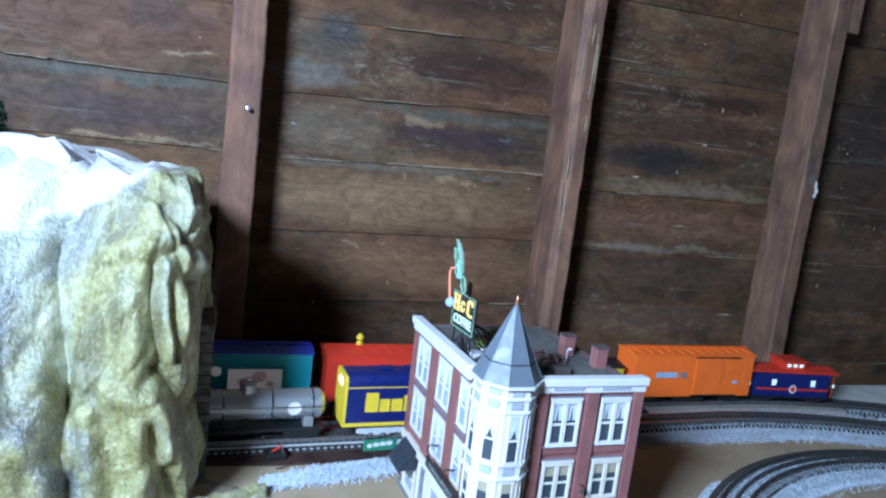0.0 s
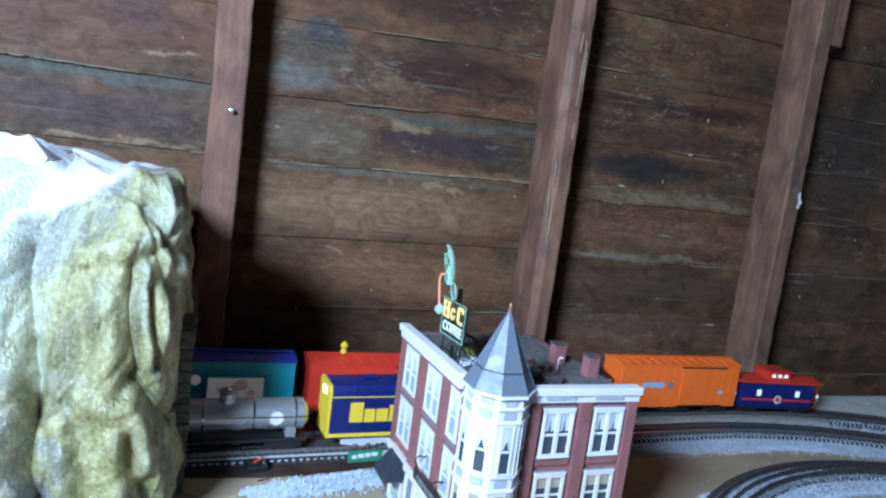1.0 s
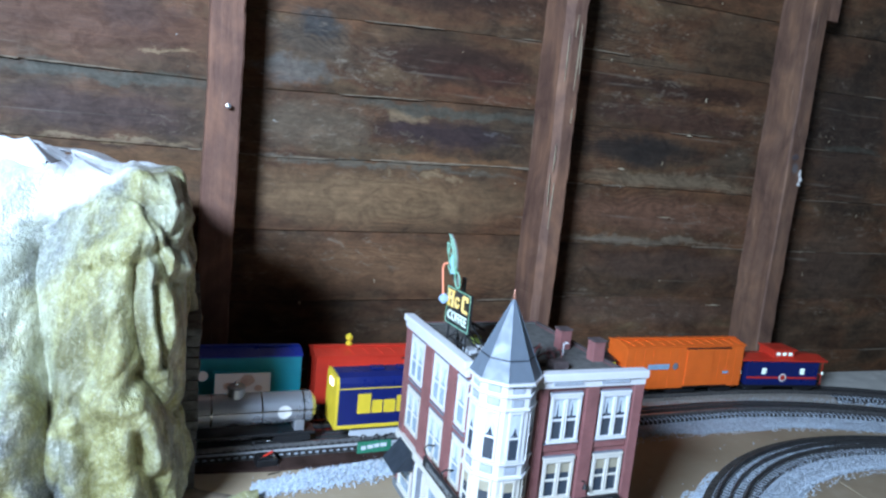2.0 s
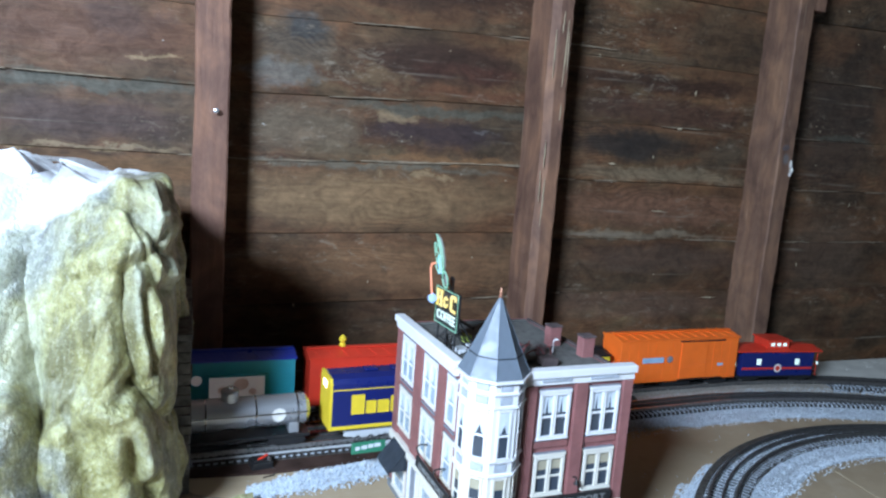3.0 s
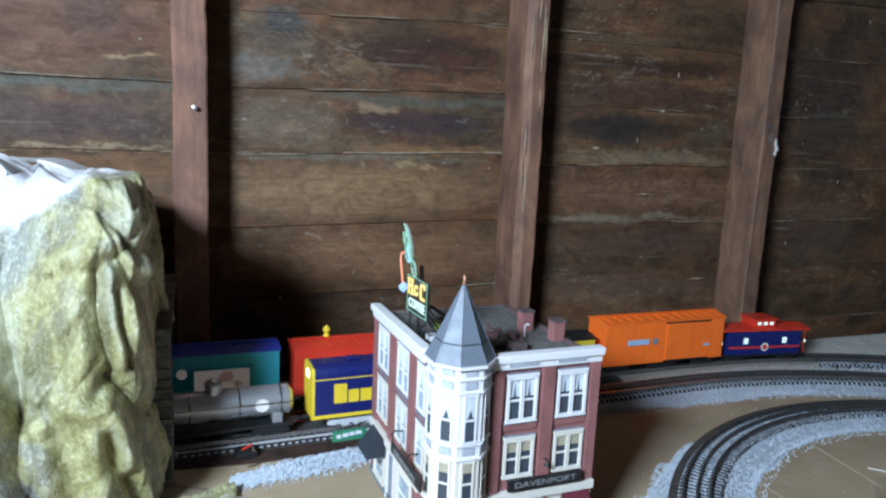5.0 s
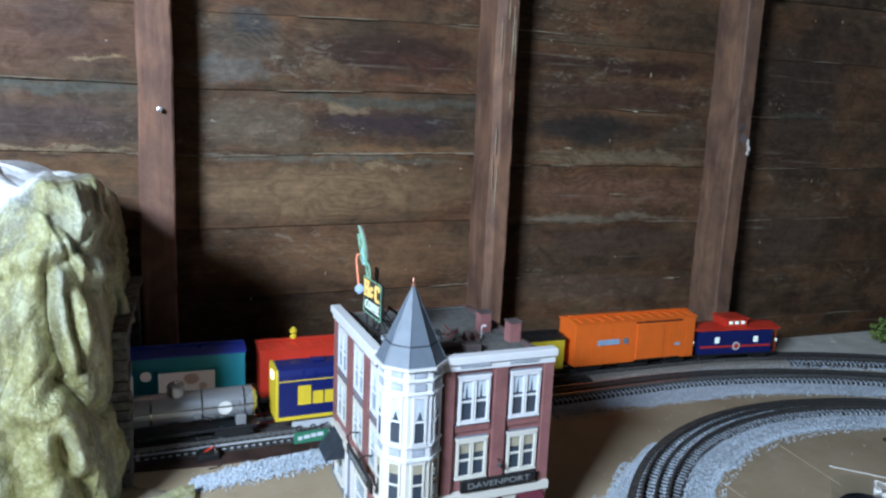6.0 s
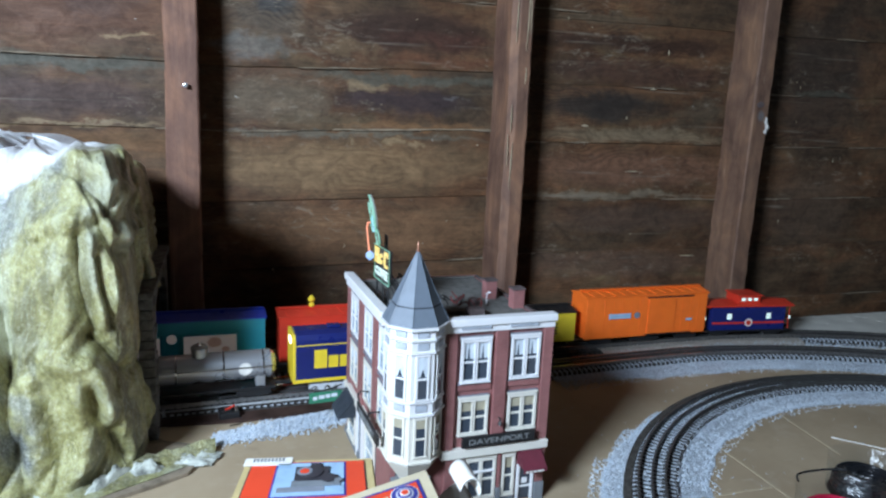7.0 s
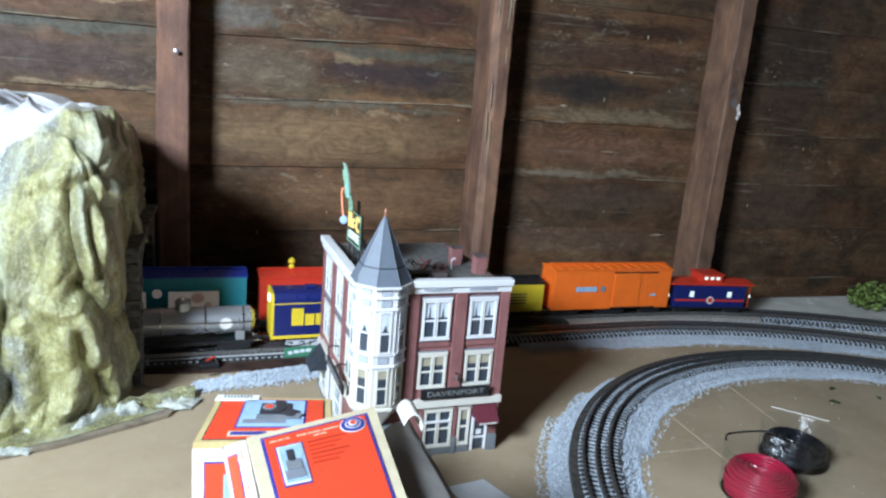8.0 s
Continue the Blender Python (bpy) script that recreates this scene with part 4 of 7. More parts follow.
gravel += [
    beside(LOOP, 9500, 0.030, 0.072, near[0], 0.40 * loop_len, 0.10),
    beside(LOOP, 5000, 0.030, 0.060, 0.39 * loop_len, near[1], 0.12),
    beside(LOOP, 650, -0.033, -0.044, 0.335 * loop_len, 0.375 * loop_len, 0.40),
    beside(LOOP, 900, -0.033, -0.054, 0.36 * loop_len, 0.40 * loop_len, 0.40),
    beside(LOOP, 5400, -0.033, -0.066, 0.39 * loop_len, 0.62 * loop_len, 0.40),
    beside(LOOP, 500, -0.033, -0.040, 0.10 * loop_len, 0.33 * loop_len, 0.3),
]
# crumbs lying between and on the ties
for track, n, s0, s1 in ((LOOP, 9000, *near), (MIDDLE, 3500, ms(0.44), ms(0.72) + 1.2), (OUTER, 2200, OUTER.s_at_x(1.34), OUTER.s_at_x(0.7) + 1.2)):
    g = beside(track, n, -0.021 if track is LOOP else -0.028, 0.028 if track is LOOP else 0.021, s0, s1)
    g[:, 2] = 0.0094 + 0.0014 * rng.random(n)
    gravel.append(g)
gravel = np.concatenate(gravel)
stones("gravel_ballast", "pale blue-grey gravel strewn along the curved tracks", gravel, 0.00105)
# the heap beside the tunnel
n = 11000
gx = 0.17 + 0.22 * rng.random(n)
mid = 0.925 + (gx - 0.2) * 0.22
gy = mid + rng.normal(0, 0.014, n) * (0.55 + 2.2 * (gx - 0.17))
gz = 0.0015 + np.clip(0.010 * np.exp(-((gy - mid) / 0.013) ** 2) * np.clip((gx - 0.17) * 12, 0, 1), 0, 1) * rng.random(n)
stones("gravel_heap", "heap of pale gravel on the table near the tunnel", np.stack([gx, gy, gz], -1), 0.0014)
n = 300
loose = np.stack([0.30 + 1.3 * rng.random(n), 0.45 + 0.55 * rng.random(n), np.full(n, 0.0012)], -1)
stones("loose_stones", "stray gravel crumbs scattered over the table", loose, 0.0008)
part_list = [(MIDDLE, -0.030, -0.072, ms(0.72), ms(0.72) + 1.25), (LOOP, 0.030, 0.069, near[0], 0.405 * loop_len), (LOOP, 0.030, 0.056, 0.40 * loop_len, near[1]), (LOOP, -0.033, -0.058, 0.345 * loop_len, 0.62 * loop_len)]
for track, lo, hi, s0, s1 in part_list:
    bm = bmesh.new()
    rows = []
    k = 90
    for i in range(k + 1):
        s = s0 + (s1 - s0) * i / k
        x, y, head = track.at(s)
        dx, dy = math.cos(radians(head)), math.sin(radians(head))
        rag = (1 + 0.22 * noise.noise((s * 22, lo * 50, 0.3))) * (1.0 if lo == 0.030 else 0.15 + 0.85 * min(1.0, i / 14))
        row = []
        for off, z in ((lo, 0.0055), (lo + (hi - lo) * rag * 0.5, 0.0040), (lo + (hi - lo) * rag, 0.0004)):
            row.append(bm.verts.new((x - dy * off, y + dx * off, z)))
        rows.append(row)
    for a, b in zip(rows, rows[1:]):
        for j in range(2):
            bm.faces.new((a[j], b[j], b[j + 1], a[j + 1]))
    bmesh.ops.recalc_face_normals(bm, faces=bm.faces[:])
    for f in bm.faces:
        if f.normal.z < 0:
            f.normal_flip()
    ob = part("gravel_bed", bm, "bed")
    tagged(ob, "packed pale gravel shoulder beside the track", "gravel", kind="stuff")

# ---- the mountain ----


def fold(p, freq, oct=4):
    v, a = 0.0, 1.0
    for k in range(oct):
        v += a * (1 - abs(noise.noise(p * freq)) * 2)
        freq, a = freq * 2.05, a * 0.5
    return v


PLAN = [(-0.92, 0.70), (-0.60, 0.735), (-0.30, 0.745), (-0.10, 0.772), (0.00, 0.806), (0.048, 0.822), (0.076, 0.838), (0.089, 0.874), (0.092, 0.93), (0.092, 1.02), (0.092, 1.12), (0.091, 1.255)]


def smooth(a, b, x):
    k = min(1.0, max(0.0, (x - a) / (b - a)))
    return k * k * (3 - 2 * k)


# hanging folds of the sheet: ends (x, z), then how far each stands out (or in) and how wide it is
VALLEYS = [
    ((-0.056, 0.30), (-0.054, 0.23), 0.007, 0.006), ((-0.050, 0.21), (-0.020, 0.03), 0.020, 0.013), ((0.012, 0.235), (-0.017, 0.15), 0.009, 0.008),
    ((0.034, 0.285), (0.048, 0.187), 0.010, 0.006), ((0.058, 0.270), (0.071, 0.185), 0.011, 0.005), ((0.043, 0.180), (0.086, 0.125), 0.020, 0.009),
    ((0.040, 0.118), (0.078, 0.030), 0.016, 0.008), ((0.010, 0.372), (0.078, 0.310), 0.014, 0.007), ((0.042, 0.335), (0.080, 0.272), 0.013, 0.007),
]
RIDGES = [
    ((-0.072, 0.16), (-0.035, 0.02), 0.014, 0.018), ((-0.020, 0.155), (-0.005, 0.03), 0.012, 0.020), ((0.018, 0.30), (0.010, 0.16), 0.013, 0.018),
    ((0.048, 0.285), (0.060, 0.190), 0.009, 0.008), ((0.040, 0.150), (0.094, 0.030), 0.014, 0.011), ((0.024, 0.150), (0.034, 0.040), 0.012, 0.013),
    ((0.020, 0.382), (0.092, 0.335), 0.011, 0.010), ((0.030, 0.345), (0.086, 0.285), 0.012, 0.010),
]


def hung(x, z):
    """How far the folds push the sheet out at (x, z)."""
    out = 0.0
    for a, b, far, wide in VALLEYS:
        out -= far * math.exp(-from_line(x, z, a, b) / wide)
    for a, b, far, wide in RIDGES:
        out += far * math.exp(-(from_line(x, z, a, b) / wide) ** 2)
    return out


def from_line(x, z, a, b):
    ux, uz = b[0] - a[0], b[1] - a[1]
    k = min(1.0, max(0.0, ((x - a[0]) * ux + (z - a[1]) * uz) / (ux * ux + uz * uz)))
    return math.hypot(x - a[0] - k * ux, z - a[1] - k * uz)


def sag(x, y, z):
    """The top sinks toward the wall at its east end."""
    return 0.038 * smooth(-0.060, 0.05, x) * smooth(1.00, 1.13, y) * smooth(0.16, 0.35, z)


def mountain():
    """A sheet hung over a frame: walls, a rounded shoulder and a flat top, with draped folds."""
    cum = [0.0]
    for a, b in zip(PLAN, PLAN[1:]):
        cum.append(cum[-1] + math.dist(a, b))
    nu, nv = 640, 250
    columns = np.concatenate([np.linspace(0, cum[3] - 0.10, 121)[:-1], np.linspace(cum[3] - 0.10, cum[-1], nu - 119)])
    bm = bmesh.new()
    grid = []
    hs = np.concatenate([np.linspace(0, 0.86, 60), 0.86 + 0.14 * np.sin(np.linspace(0.02, math.pi / 2, 80))])
    for i in range(nu + 1):
        s = float(columns[i])
        px = float(np.interp(s, cum, [p[0] for p in PLAN]))
        py = float(np.interp(s, cum, [p[1] for p in PLAN]))
        foot = Vector((px, py))
        # east: how far this column belongs to the steep east face
        east = smooth(cum[3] + 0.03, cum[6] + 0.01, s)
        turn = smooth(-0.24, 0.02, px)
        goal = Vector(((1 - turn) * (px - 0.02) - 0.06 * turn, 1.25 - 0.13 * turn))
        if py > 1.12:
            u = (py - 1.12) / 0.135
            goal = Vector((-0.06 - 0.16 * u, py))
        way = goal - foot
        dist = way.length
        way.normalize()
        lean = 0.105 * (1 - east) + 0.006 * east
        bulge = 0.150 * (1 - east) + 0.045 * east
        expo = 3.4 * (1 - east) + 4.6 * east
        top = 0.372 + 0.007 * noise.noise((px * 6, py * 6, 2.2)) + 0.008 * smooth(0.05, -0.20, px) + 0.009 * east
        run = lean * hs + bulge * (1 - np.maximum(0, 1 - hs ** expo) ** (1 / expo))
        prof = np.stack([run, top * hs], -1)
        rest = np.linspace(lean + bulge, max(dist, lean + bulge + 0.01), 30)[1:]
        prof = np.concatenate([prof, np.stack([rest, np.full(29, top)], -1)])
        arc = np.concatenate([[0], np.cumsum(np.linalg.norm(np.diff(prof, axis=0), axis=1))])
        at = np.linspace(0, arc[-1], nv + 1)
        r, z = np.interp(at, arc, prof[:, 0]), np.interp(at, arc, prof[:, 1])
        nr, nz = -np.gradient(z, at), np.gradient(r, at)
        row = []
        for j in range(nv + 1):
            p = foot + way * float(r[j])
            zz = float(z[j])
            q = Vector((p.x, p.y, zz))
            warp = 0.05 * noise.noise(q * 5.0) + 0.02 * noise.noise(q * 14.0)
            across = s + 6.2 + warp + 0.16 * zz
            drape = noise.noise((across * 9.0, zz * 1.6, 1.7))
            lump = noise.noise(q * 9.0) + 0.5 * noise.noise(q * 21.0)
            spread = min(1.0, max(0.0, (dist - float(r[j])) / 0.24))
            sway = 0.35 + 1.3 * max(0.0, 0.5 + noise.noise(q * 6.5))
            # rounded folds with sharp valleys: broad, then narrow flutes, then slanting wrinkles on the shoulder
            broad = 2.3 * abs(noise.noise((across * 17.0 + 3.0 + zz * 2.0, zz * 4.0, 5.1))) - 0.55
            flute = 2.3 * abs(noise.noise((across * 41.0 - zz * 5.0, zz * 5.5, 8.3))) - 0.55
            slant = 2.3 * abs(noise.noise((s * 22.0 - zz * 26.0, zz * 6.0 + s * 9.0, 2.9))) - 0.55
            steep = smooth(0.22, 0.33, zz)
            fine_lump = noise.noise(q * 55.0)
            top_fold = 1 - 2.4 * abs(noise.noise((p.x * 13.0 + 0.4 * p.y, p.y * 22.0, 6.0)))
            out = (0.0120 * drape + 0.0170 * broad * sway * (1 - 0.4 * steep) + 0.0100 * flute * sway * (1 - 0.7 * steep)) * spread
            out += 0.0120 * slant * steep + 0.0050 * slant * (1 - steep) + 0.0045 * lump + 0.0012 * fine_lump - 0.003
            if -0.13 < p.x < 0.12 and p.y < 1.02:
                wx, wz = p.x + 0.010 * noise.noise(q * 16.0), zz + 0.014 * noise.noise(q * 13.0 + Vector((7, 0, 0)))
                out += 1.55 * hung(wx, wz) * smooth(1.02, 0.93, p.y)
            out += 0.005 * top_fold * (1 - spread)
            out = out if out > 0 else out * 0.85
            out *= 1 - 0.25 * smooth(0.30, 0.36, zz)
            out *= (1 - 0.25 * east) * min(1.0, at[j] / 0.03)
            out += 0.006 * (1 - min(1.0, at[j] / 0.05)) * max(0, drape) * 2
            p -= way * (-float(nr[j])) * out
            co = Vector((p.x, p.y, zz + float(nz[j]) * out * 0.8))
            co.y = min(co.y, 1.258)
            co.z -= sag(co.x, co.y, co.z)
            row.append(bm.verts.new(co))
        grid.append(row)
    for i in range(nu):
        for j in range(nv):
            a, b, c, d = grid[i][j], grid[i + 1][j], grid[i + 1][j + 1], grid[i][j + 1]
            cen = (a.co + b.co + c.co + d.co) / 4
            # the mouth of the tunnel stays open on the east face
            if cen.x > 0.0 and cen.y > 0.925 and cen.z < 0.195 - 0.25 * abs(cen.y - 1.07) ** 1.5:
                continue
            bm.faces.new((a, b, c, d))
    bmesh.ops.delete(bm, geom=[v for v in bm.verts if not v.link_faces], context='VERTS')
    bmesh.ops.recalc_face_normals(bm, faces=bm.faces[:])
    return bm


mount = thing("model_mountain", "crumpled model mountain sprayed gold-green and grey with a snowy top", "mountain")
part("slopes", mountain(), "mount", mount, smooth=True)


def snow_cap():
    """A crumpled white sheet lying over the top."""
    bm = bmesh.new()
    grid = []
    for i in range(131):
        u, row = i / 130, []
        for j in range(71):
            v = j / 70
            x = -0.62 + 0.625 * u + 0.012 * noise.noise((u * 9, v * 9, 0.2))
            y = 0.945 + 0.175 * v + 0.030 * noise.noise((u * 7, v * 5, 5.2)) + 0.02 * u
            q = Vector((x, y, 0))
            ridge = 1 - 2.6 * abs(noise.noise(q * 11.0 + Vector((3.1, 0, 0))))
            sharp = 1 - 2.8 * abs(noise.noise(Vector((x * 26, y * 34, 4.0))))
            rim = min(1.0, 7 * min(u, 1 - u, v, 1 - v))
            lump = math.exp(-((x + 0.105) / 0.07) ** 2 - ((y - 0.98) / 0.08) ** 2)
            z = 0.366 + 0.012 * rim + (0.008 * ridge + 0.008 * sharp) * rim + 0.012 * lump - 0.030 * (1 - rim)
            row.append(bm.verts.new((x, y, z - sag(x, y, z))))
        grid.append(row)
    for i in range(130):
        for j in range(70):
            a, b, c, d = grid[i][j], grid[i + 1][j], grid[i + 1][j + 1], grid[i][j + 1]
            bm.faces.new((a, b, c, d))
    bmesh.ops.recalc_face_normals(bm, faces=bm.faces[:])
    for f in bm.faces:
        if f.normal.z < 0:
            f.normal_flip()
    return bm


part("snow_cap", snow_cap(), "snow", mount, "crumpled white sheet over the top", smooth=True)
foot_bm = prism([(-0.92, 0.64), (-0.30, 0.704), (-0.03, 0.757), (0.026, 0.774), (0.077, 0.799), (0.107, 0.813), (0.144, 0.833), (0.150, 0.845), (0.146, 0.880), (0.150, 0.905), (0.11, 0.925), (0.09, 0.95), (-0.92, 0.95)], 0.0005, 0.0050, 'z')
part("base_board", foot_bm, "footboard", mount, "thin board under the mountain's foot")


def foot_sheet():
    bm = bmesh.new()
    rows = []
    for i in range(61):
        u = i / 60
        x = -0.10 + 0.275 * u
        y0 = np.interp(x, [-0.10, -0.03, 0.03, 0.08, 0.11, 0.15, 0.18], [0.752, 0.768, 0.785, 0.812, 0.828, 0.852, 0.872])
        y1 = y0 + 0.075 - 0.045 * u
        row = []
        for j in range(9):
            v = j / 8
            z = 0.0058 + 0.020 * v ** 1.6 * (1 - 0.55 * u) + 0.0025 * (fold(Vector((x * 3, v * 0.3, 1)), 14, 3) - 0.8) * (0.25 + v)
            row.append(bm.verts.new((x, y0 + (y1 - y0) * v, max(0.0052, z))))
        rows.append(row)
    for a, b in zip(rows, rows[1:]):
        for j in range(8):
            bm.faces.new((a[j], b[j], b[j + 1], a[j + 1]))
    bmesh.ops.recalc_face_normals(bm, faces=bm.faces[:])
    return bm


part("foot_fringe", foot_sheet(), "mount", mount, smooth=True)


def torn_sheet(cx, cy, rx, ry, turn, seed, lift):
    """A small crumpled scrap of white plaster cloth."""
    bm = bmesh.new()
    rows = []
    for i in range(31):
        a, row = i / 30 * 2 - 1, []
        for j in range(21):
            b = j / 20 * 2 - 1
            rag = 1 + 0.30 * noise.noise((a * 2 + seed, b * 2, 0.7)) + 0.10 * noise.noise((a * 6, b * 6 + seed, 1.7))
            d = max(abs(a), abs(b), math.hypot(a, b) * 0.85)
            z = 0.0040 + lift * (1 - d ** 3) * (0.75 + 0.5 * noise.noise((a * 2.0, b * 2.0 + seed, 3.0))) + 0.0032 * noise.noise((a * 7, b * 5 + seed, 6.0))
            row.append(bm.verts.new((a * rx * rag, b * ry * rag, max(0.0008, z))))
        rows.append(row)
    for p, q in zip(rows, rows[1:]):
        for j in range(20):
            bm.faces.new((p[j], q[j], q[j + 1], p[j + 1]))
    bmesh.ops.transform(bm, matrix=pose(cx, cy, 0, 0, 0, turn), verts=bm.verts[:])
    bmesh.ops.recalc_face_normals(bm, faces=bm.faces[:])
    return bm


for k, (cx, cy, rx, ry, turn) in enumerate(((0.132, 0.863, 0.044, 0.016, 4), (0.148, 0.876, 0.022, 0.012, 24), (0.060, 0.826, 0.032, 0.006, 44), (0.096, 0.842, 0.022, 0.009, 12), (-0.022, 0.808, 0.017, 0.012, 0), (-0.030, 0.764, 0.028, 0.005, 6))):
    part("white_scrap", torn_sheet(cx, cy, rx, ry, turn, k * 3.7, 0.008 if cy < 0.79 or cx > 0.12 else 0.019), "plastercloth", mount, "torn white plaster cloth", smooth=True)

portal = thing("tunnel_portal", "grey cut-stone tunnel portal at the mountain's side", "tunnel portal")
mouth = [(0.930, 0.0005), (0.930, 0.195), (1.235, 0.195), (1.235, 0.0005), (1.205, 0.0005), (1.205, 0.120)]
mouth += [(1.085 + 0.120 * math.cos(a), 0.120 + 0.060 * math.sin(a)) for a in np.linspace(0.12, math.pi - 0.12, 15)]
mouth += [(0.965, 0.120), (0.965, 0.0005)]
part("arch_wall", prism(mouth, 0.088, 0.100, 'x'), "stone", portal)
rnd = random.Random(9)
z = 0.002
k = 0
while z < 0.185:
    h = 0.0105 + rnd.random() * 0.004
    for y0, y1 in ((0.928, 0.948), (0.9485, 0.967)) if k % 2 else ((0.928, 0.956), (0.9565, 0.967)):
        d = rnd.random() * 0.0025
        part("stone_block", box(0.0845, 0.1025 + d, y0 - d * 0.6, y1 - 0.0008, z, z + h - 0.0012, 0.0008), "stone", portal)
    z += h
    k += 1
part("capstone", box(0.084, 0.1045, 0.926, 1.238, 0.1955, 0.204, 0.0012), "stone", portal)


def pine(m):
    t = thing("model_pine", "dark green bristly model pine tree on the mountain", "tree", m)
    part("trunk", rod((0, 0, -0.01), (0, 0, 0.085), 0.0022, 0.0006, 7), "bark", t)
    bm = bmesh.new()
    r = random.Random(4)
    for i in range(620):
        z = 0.006 + 0.082 * (i / 620)
        reach = 0.034 * (1 - z / 0.095) ** 0.8 * (0.55 + 0.6 * r.random())
        a = r.random() * math.tau
        tip = Vector((reach * math.cos(a), reach * math.sin(a), z - 0.004 + 0.010 * r.random()))
        side = Vector((-math.sin(a), math.cos(a), 0.3 * (r.random() - 0.5))) * 0.0028
        base = Vector((0.15 * tip.x, 0.15 * tip.y, z + 0.004))
        vs = [bm.verts.new(p) for p in (base, base.lerp(tip, 0.6) + side, tip, base.lerp(tip, 0.6) - side)]
        bm.faces.new(vs)
    part("crown", bm, "pine", t)
    return t


pine(pose(-0.150, 1.03, 0.345))

# ---- the hotel ----
hotel = thing("model_hotel", "three-storey red brick model hotel with white trim and a corner turret", "model building", pose(0.358, 0.688, 0, 0, 0, 2.0))
WID, DEP, ROOF, PAR = 0.184, 0.224, 0.214, 0.228
part("front_wall", box(0.020, WID, 0.0, 0.006, 0.0, PAR - 0.004), "brick", hotel)
part("side_wall", box(0.0, 0.006, 0.0065, DEP, 0.0, PAR - 0.004), "brick", hotel)
part("rear_wall", box(0.0, WID, DEP, DEP + 0.006, 0.0, ROOF + 0.0015), "brick", hotel)
part("side_wall", box(WID - 0.006, WID, 0.0065, DEP - 0.0005, 0.0, ROOF - 0.0006), "brick", hotel)
part("roof", box(0.0065, WID - 0.0065, 0.0065, DEP - 0.0005, ROOF - 0.004, ROOF), "roofing", hotel)


def on_front(x0, x1, z0, z1, out, depth=0.003, bevel=0.0003):
    """A block on the front: stands out by `out`."""
    return box(x0, x1, -out, -out + depth, z0, z1, bevel)


def on_left(y0, y1, z0, z1, out, depth=0.003, bevel=0.0003):
    return box(-out, -out + depth, y0, y1, z0, z1, bevel)


def on_left_flat(y0, y1, z0, z1, out, depth=0.003, bevel=0.0003):
    return on_left(y0, y1, z0, z1, 0.0004 + out * 0.42, depth * 0.42 + 0.0004, 0.0)


def window(side, a0, a1, z0, z1, lights=2, shade="curtain", parent=None):
    """A sash window: frame, sill, head, panes, curtains. side: on_front or on_left."""
    made = side(a0, a1, z0, z1, 0.0015, 0.0012, 0.0)
    # panes on the side are paler: reflected daylight is in their colour
    frame_ob = part("window", made, "pane" if side is on_front else "paleglass", hotel)
    # side frames drawn thicker, imitating the glare on that face
    t = 0.0022 if side is on_front else 0.0030
    bm = side(a0 - 0.001, a0 + t, z0, z1, 0.0042, 0.0030)
    for b0, b1, c0, c1, o in ((a1 - t, a1 + 0.001, z0, z1, 0.0042), (a0, a1, z1 - t, z1 + 0.0005, 0.0042), (a0, a1, z0, z0 + t * 0.8, 0.0042)):
        tmp = side(b0, b1, c0, c1, o, 0.0030)
        me = mesh_of(tmp, "t")
        bm.from_mesh(me)
        bpy.data.meshes.remove(me)
    trim = "creamtrim" if z0 < 0.12 else "white"
    part("window_frame", bm, trim, frame_ob)
    w = (a1 - a0) / lights
    for k in range(1, lights):
        m = a0 + w * k
        part("mullion", side(m - 0.0021, m - 0.0005, z0 + 0.002, z1 - 0.002, 0.0040, 0.0028), trim, frame_ob)
        part("mullion", side(m + 0.0005, m + 0.0021, z0 + 0.002, z1 - 0.002, 0.0040, 0.0028), trim, frame_ob)
    zm = z0 + (z1 - z0) * 0.47
    for k in range(lights):
        b0, b1 = a0 + w * k + 0.0022, a0 + w * (k + 1) - 0.0022
        part("meeting_rail", side(b0, b1, zm - 0.0011, zm + 0.0011, 0.0030, 0.0018), trim, frame_ob)
        top = z1 - 0.0025
        if shade == "curtain":
            mid = (b0 + b1) / 2
            for c0, c1, low in ((b0, mid, zm + 0.004), (mid, b1, zm + 0.004)):
                outline = [(c0, top), (c1, top), (mid + (c1 - mid) * 0.9 if c1 > mid else c1, top - 0.010), (c0 if c0 < mid else c1, low)]
                drape = side(c0, c1, low + 0.006, top, 0.0020, 0.0004, 0.0)
                for v in drape.verts:
                    if v.co.z < top - 0.006:
                        edge = c0 if c0 < mid else c1
                        if side is on_front:
                            v.co.x = edge + (v.co.x - edge) * 0.75
                        else:
                            v.co.y = edge + (v.co.y - edge) * 0.75
                        v.co.z -= 0.006
                part("curtain", drape, "curtain", frame_ob)
        elif shade == "shade":
            part("blind", side(b0, b1, top - (z1 - z0) * 0.28, top, 0.0020, 0.0004, 0.0), "shade", frame_ob)
    part("sill", side(a0 - 0.0015, a1 + 0.0015, z0 - 0.0018, z0 - 0.0002, 0.0052, 0.0052), trim, frame_ob)
    part("head", side(a0 - 0.0018, a1 + 0.0018, z1 + 0.0008, z1 + 0.0040, 0.0042, 0.0042), trim, frame_ob)
    part("head_line", side(a0 - 0.0018, a1 + 0.0018, z1 + 0.0042, z1 + 0.0050, 0.0036, 0.0036), "greytrim", frame_ob)
    return frame_ob


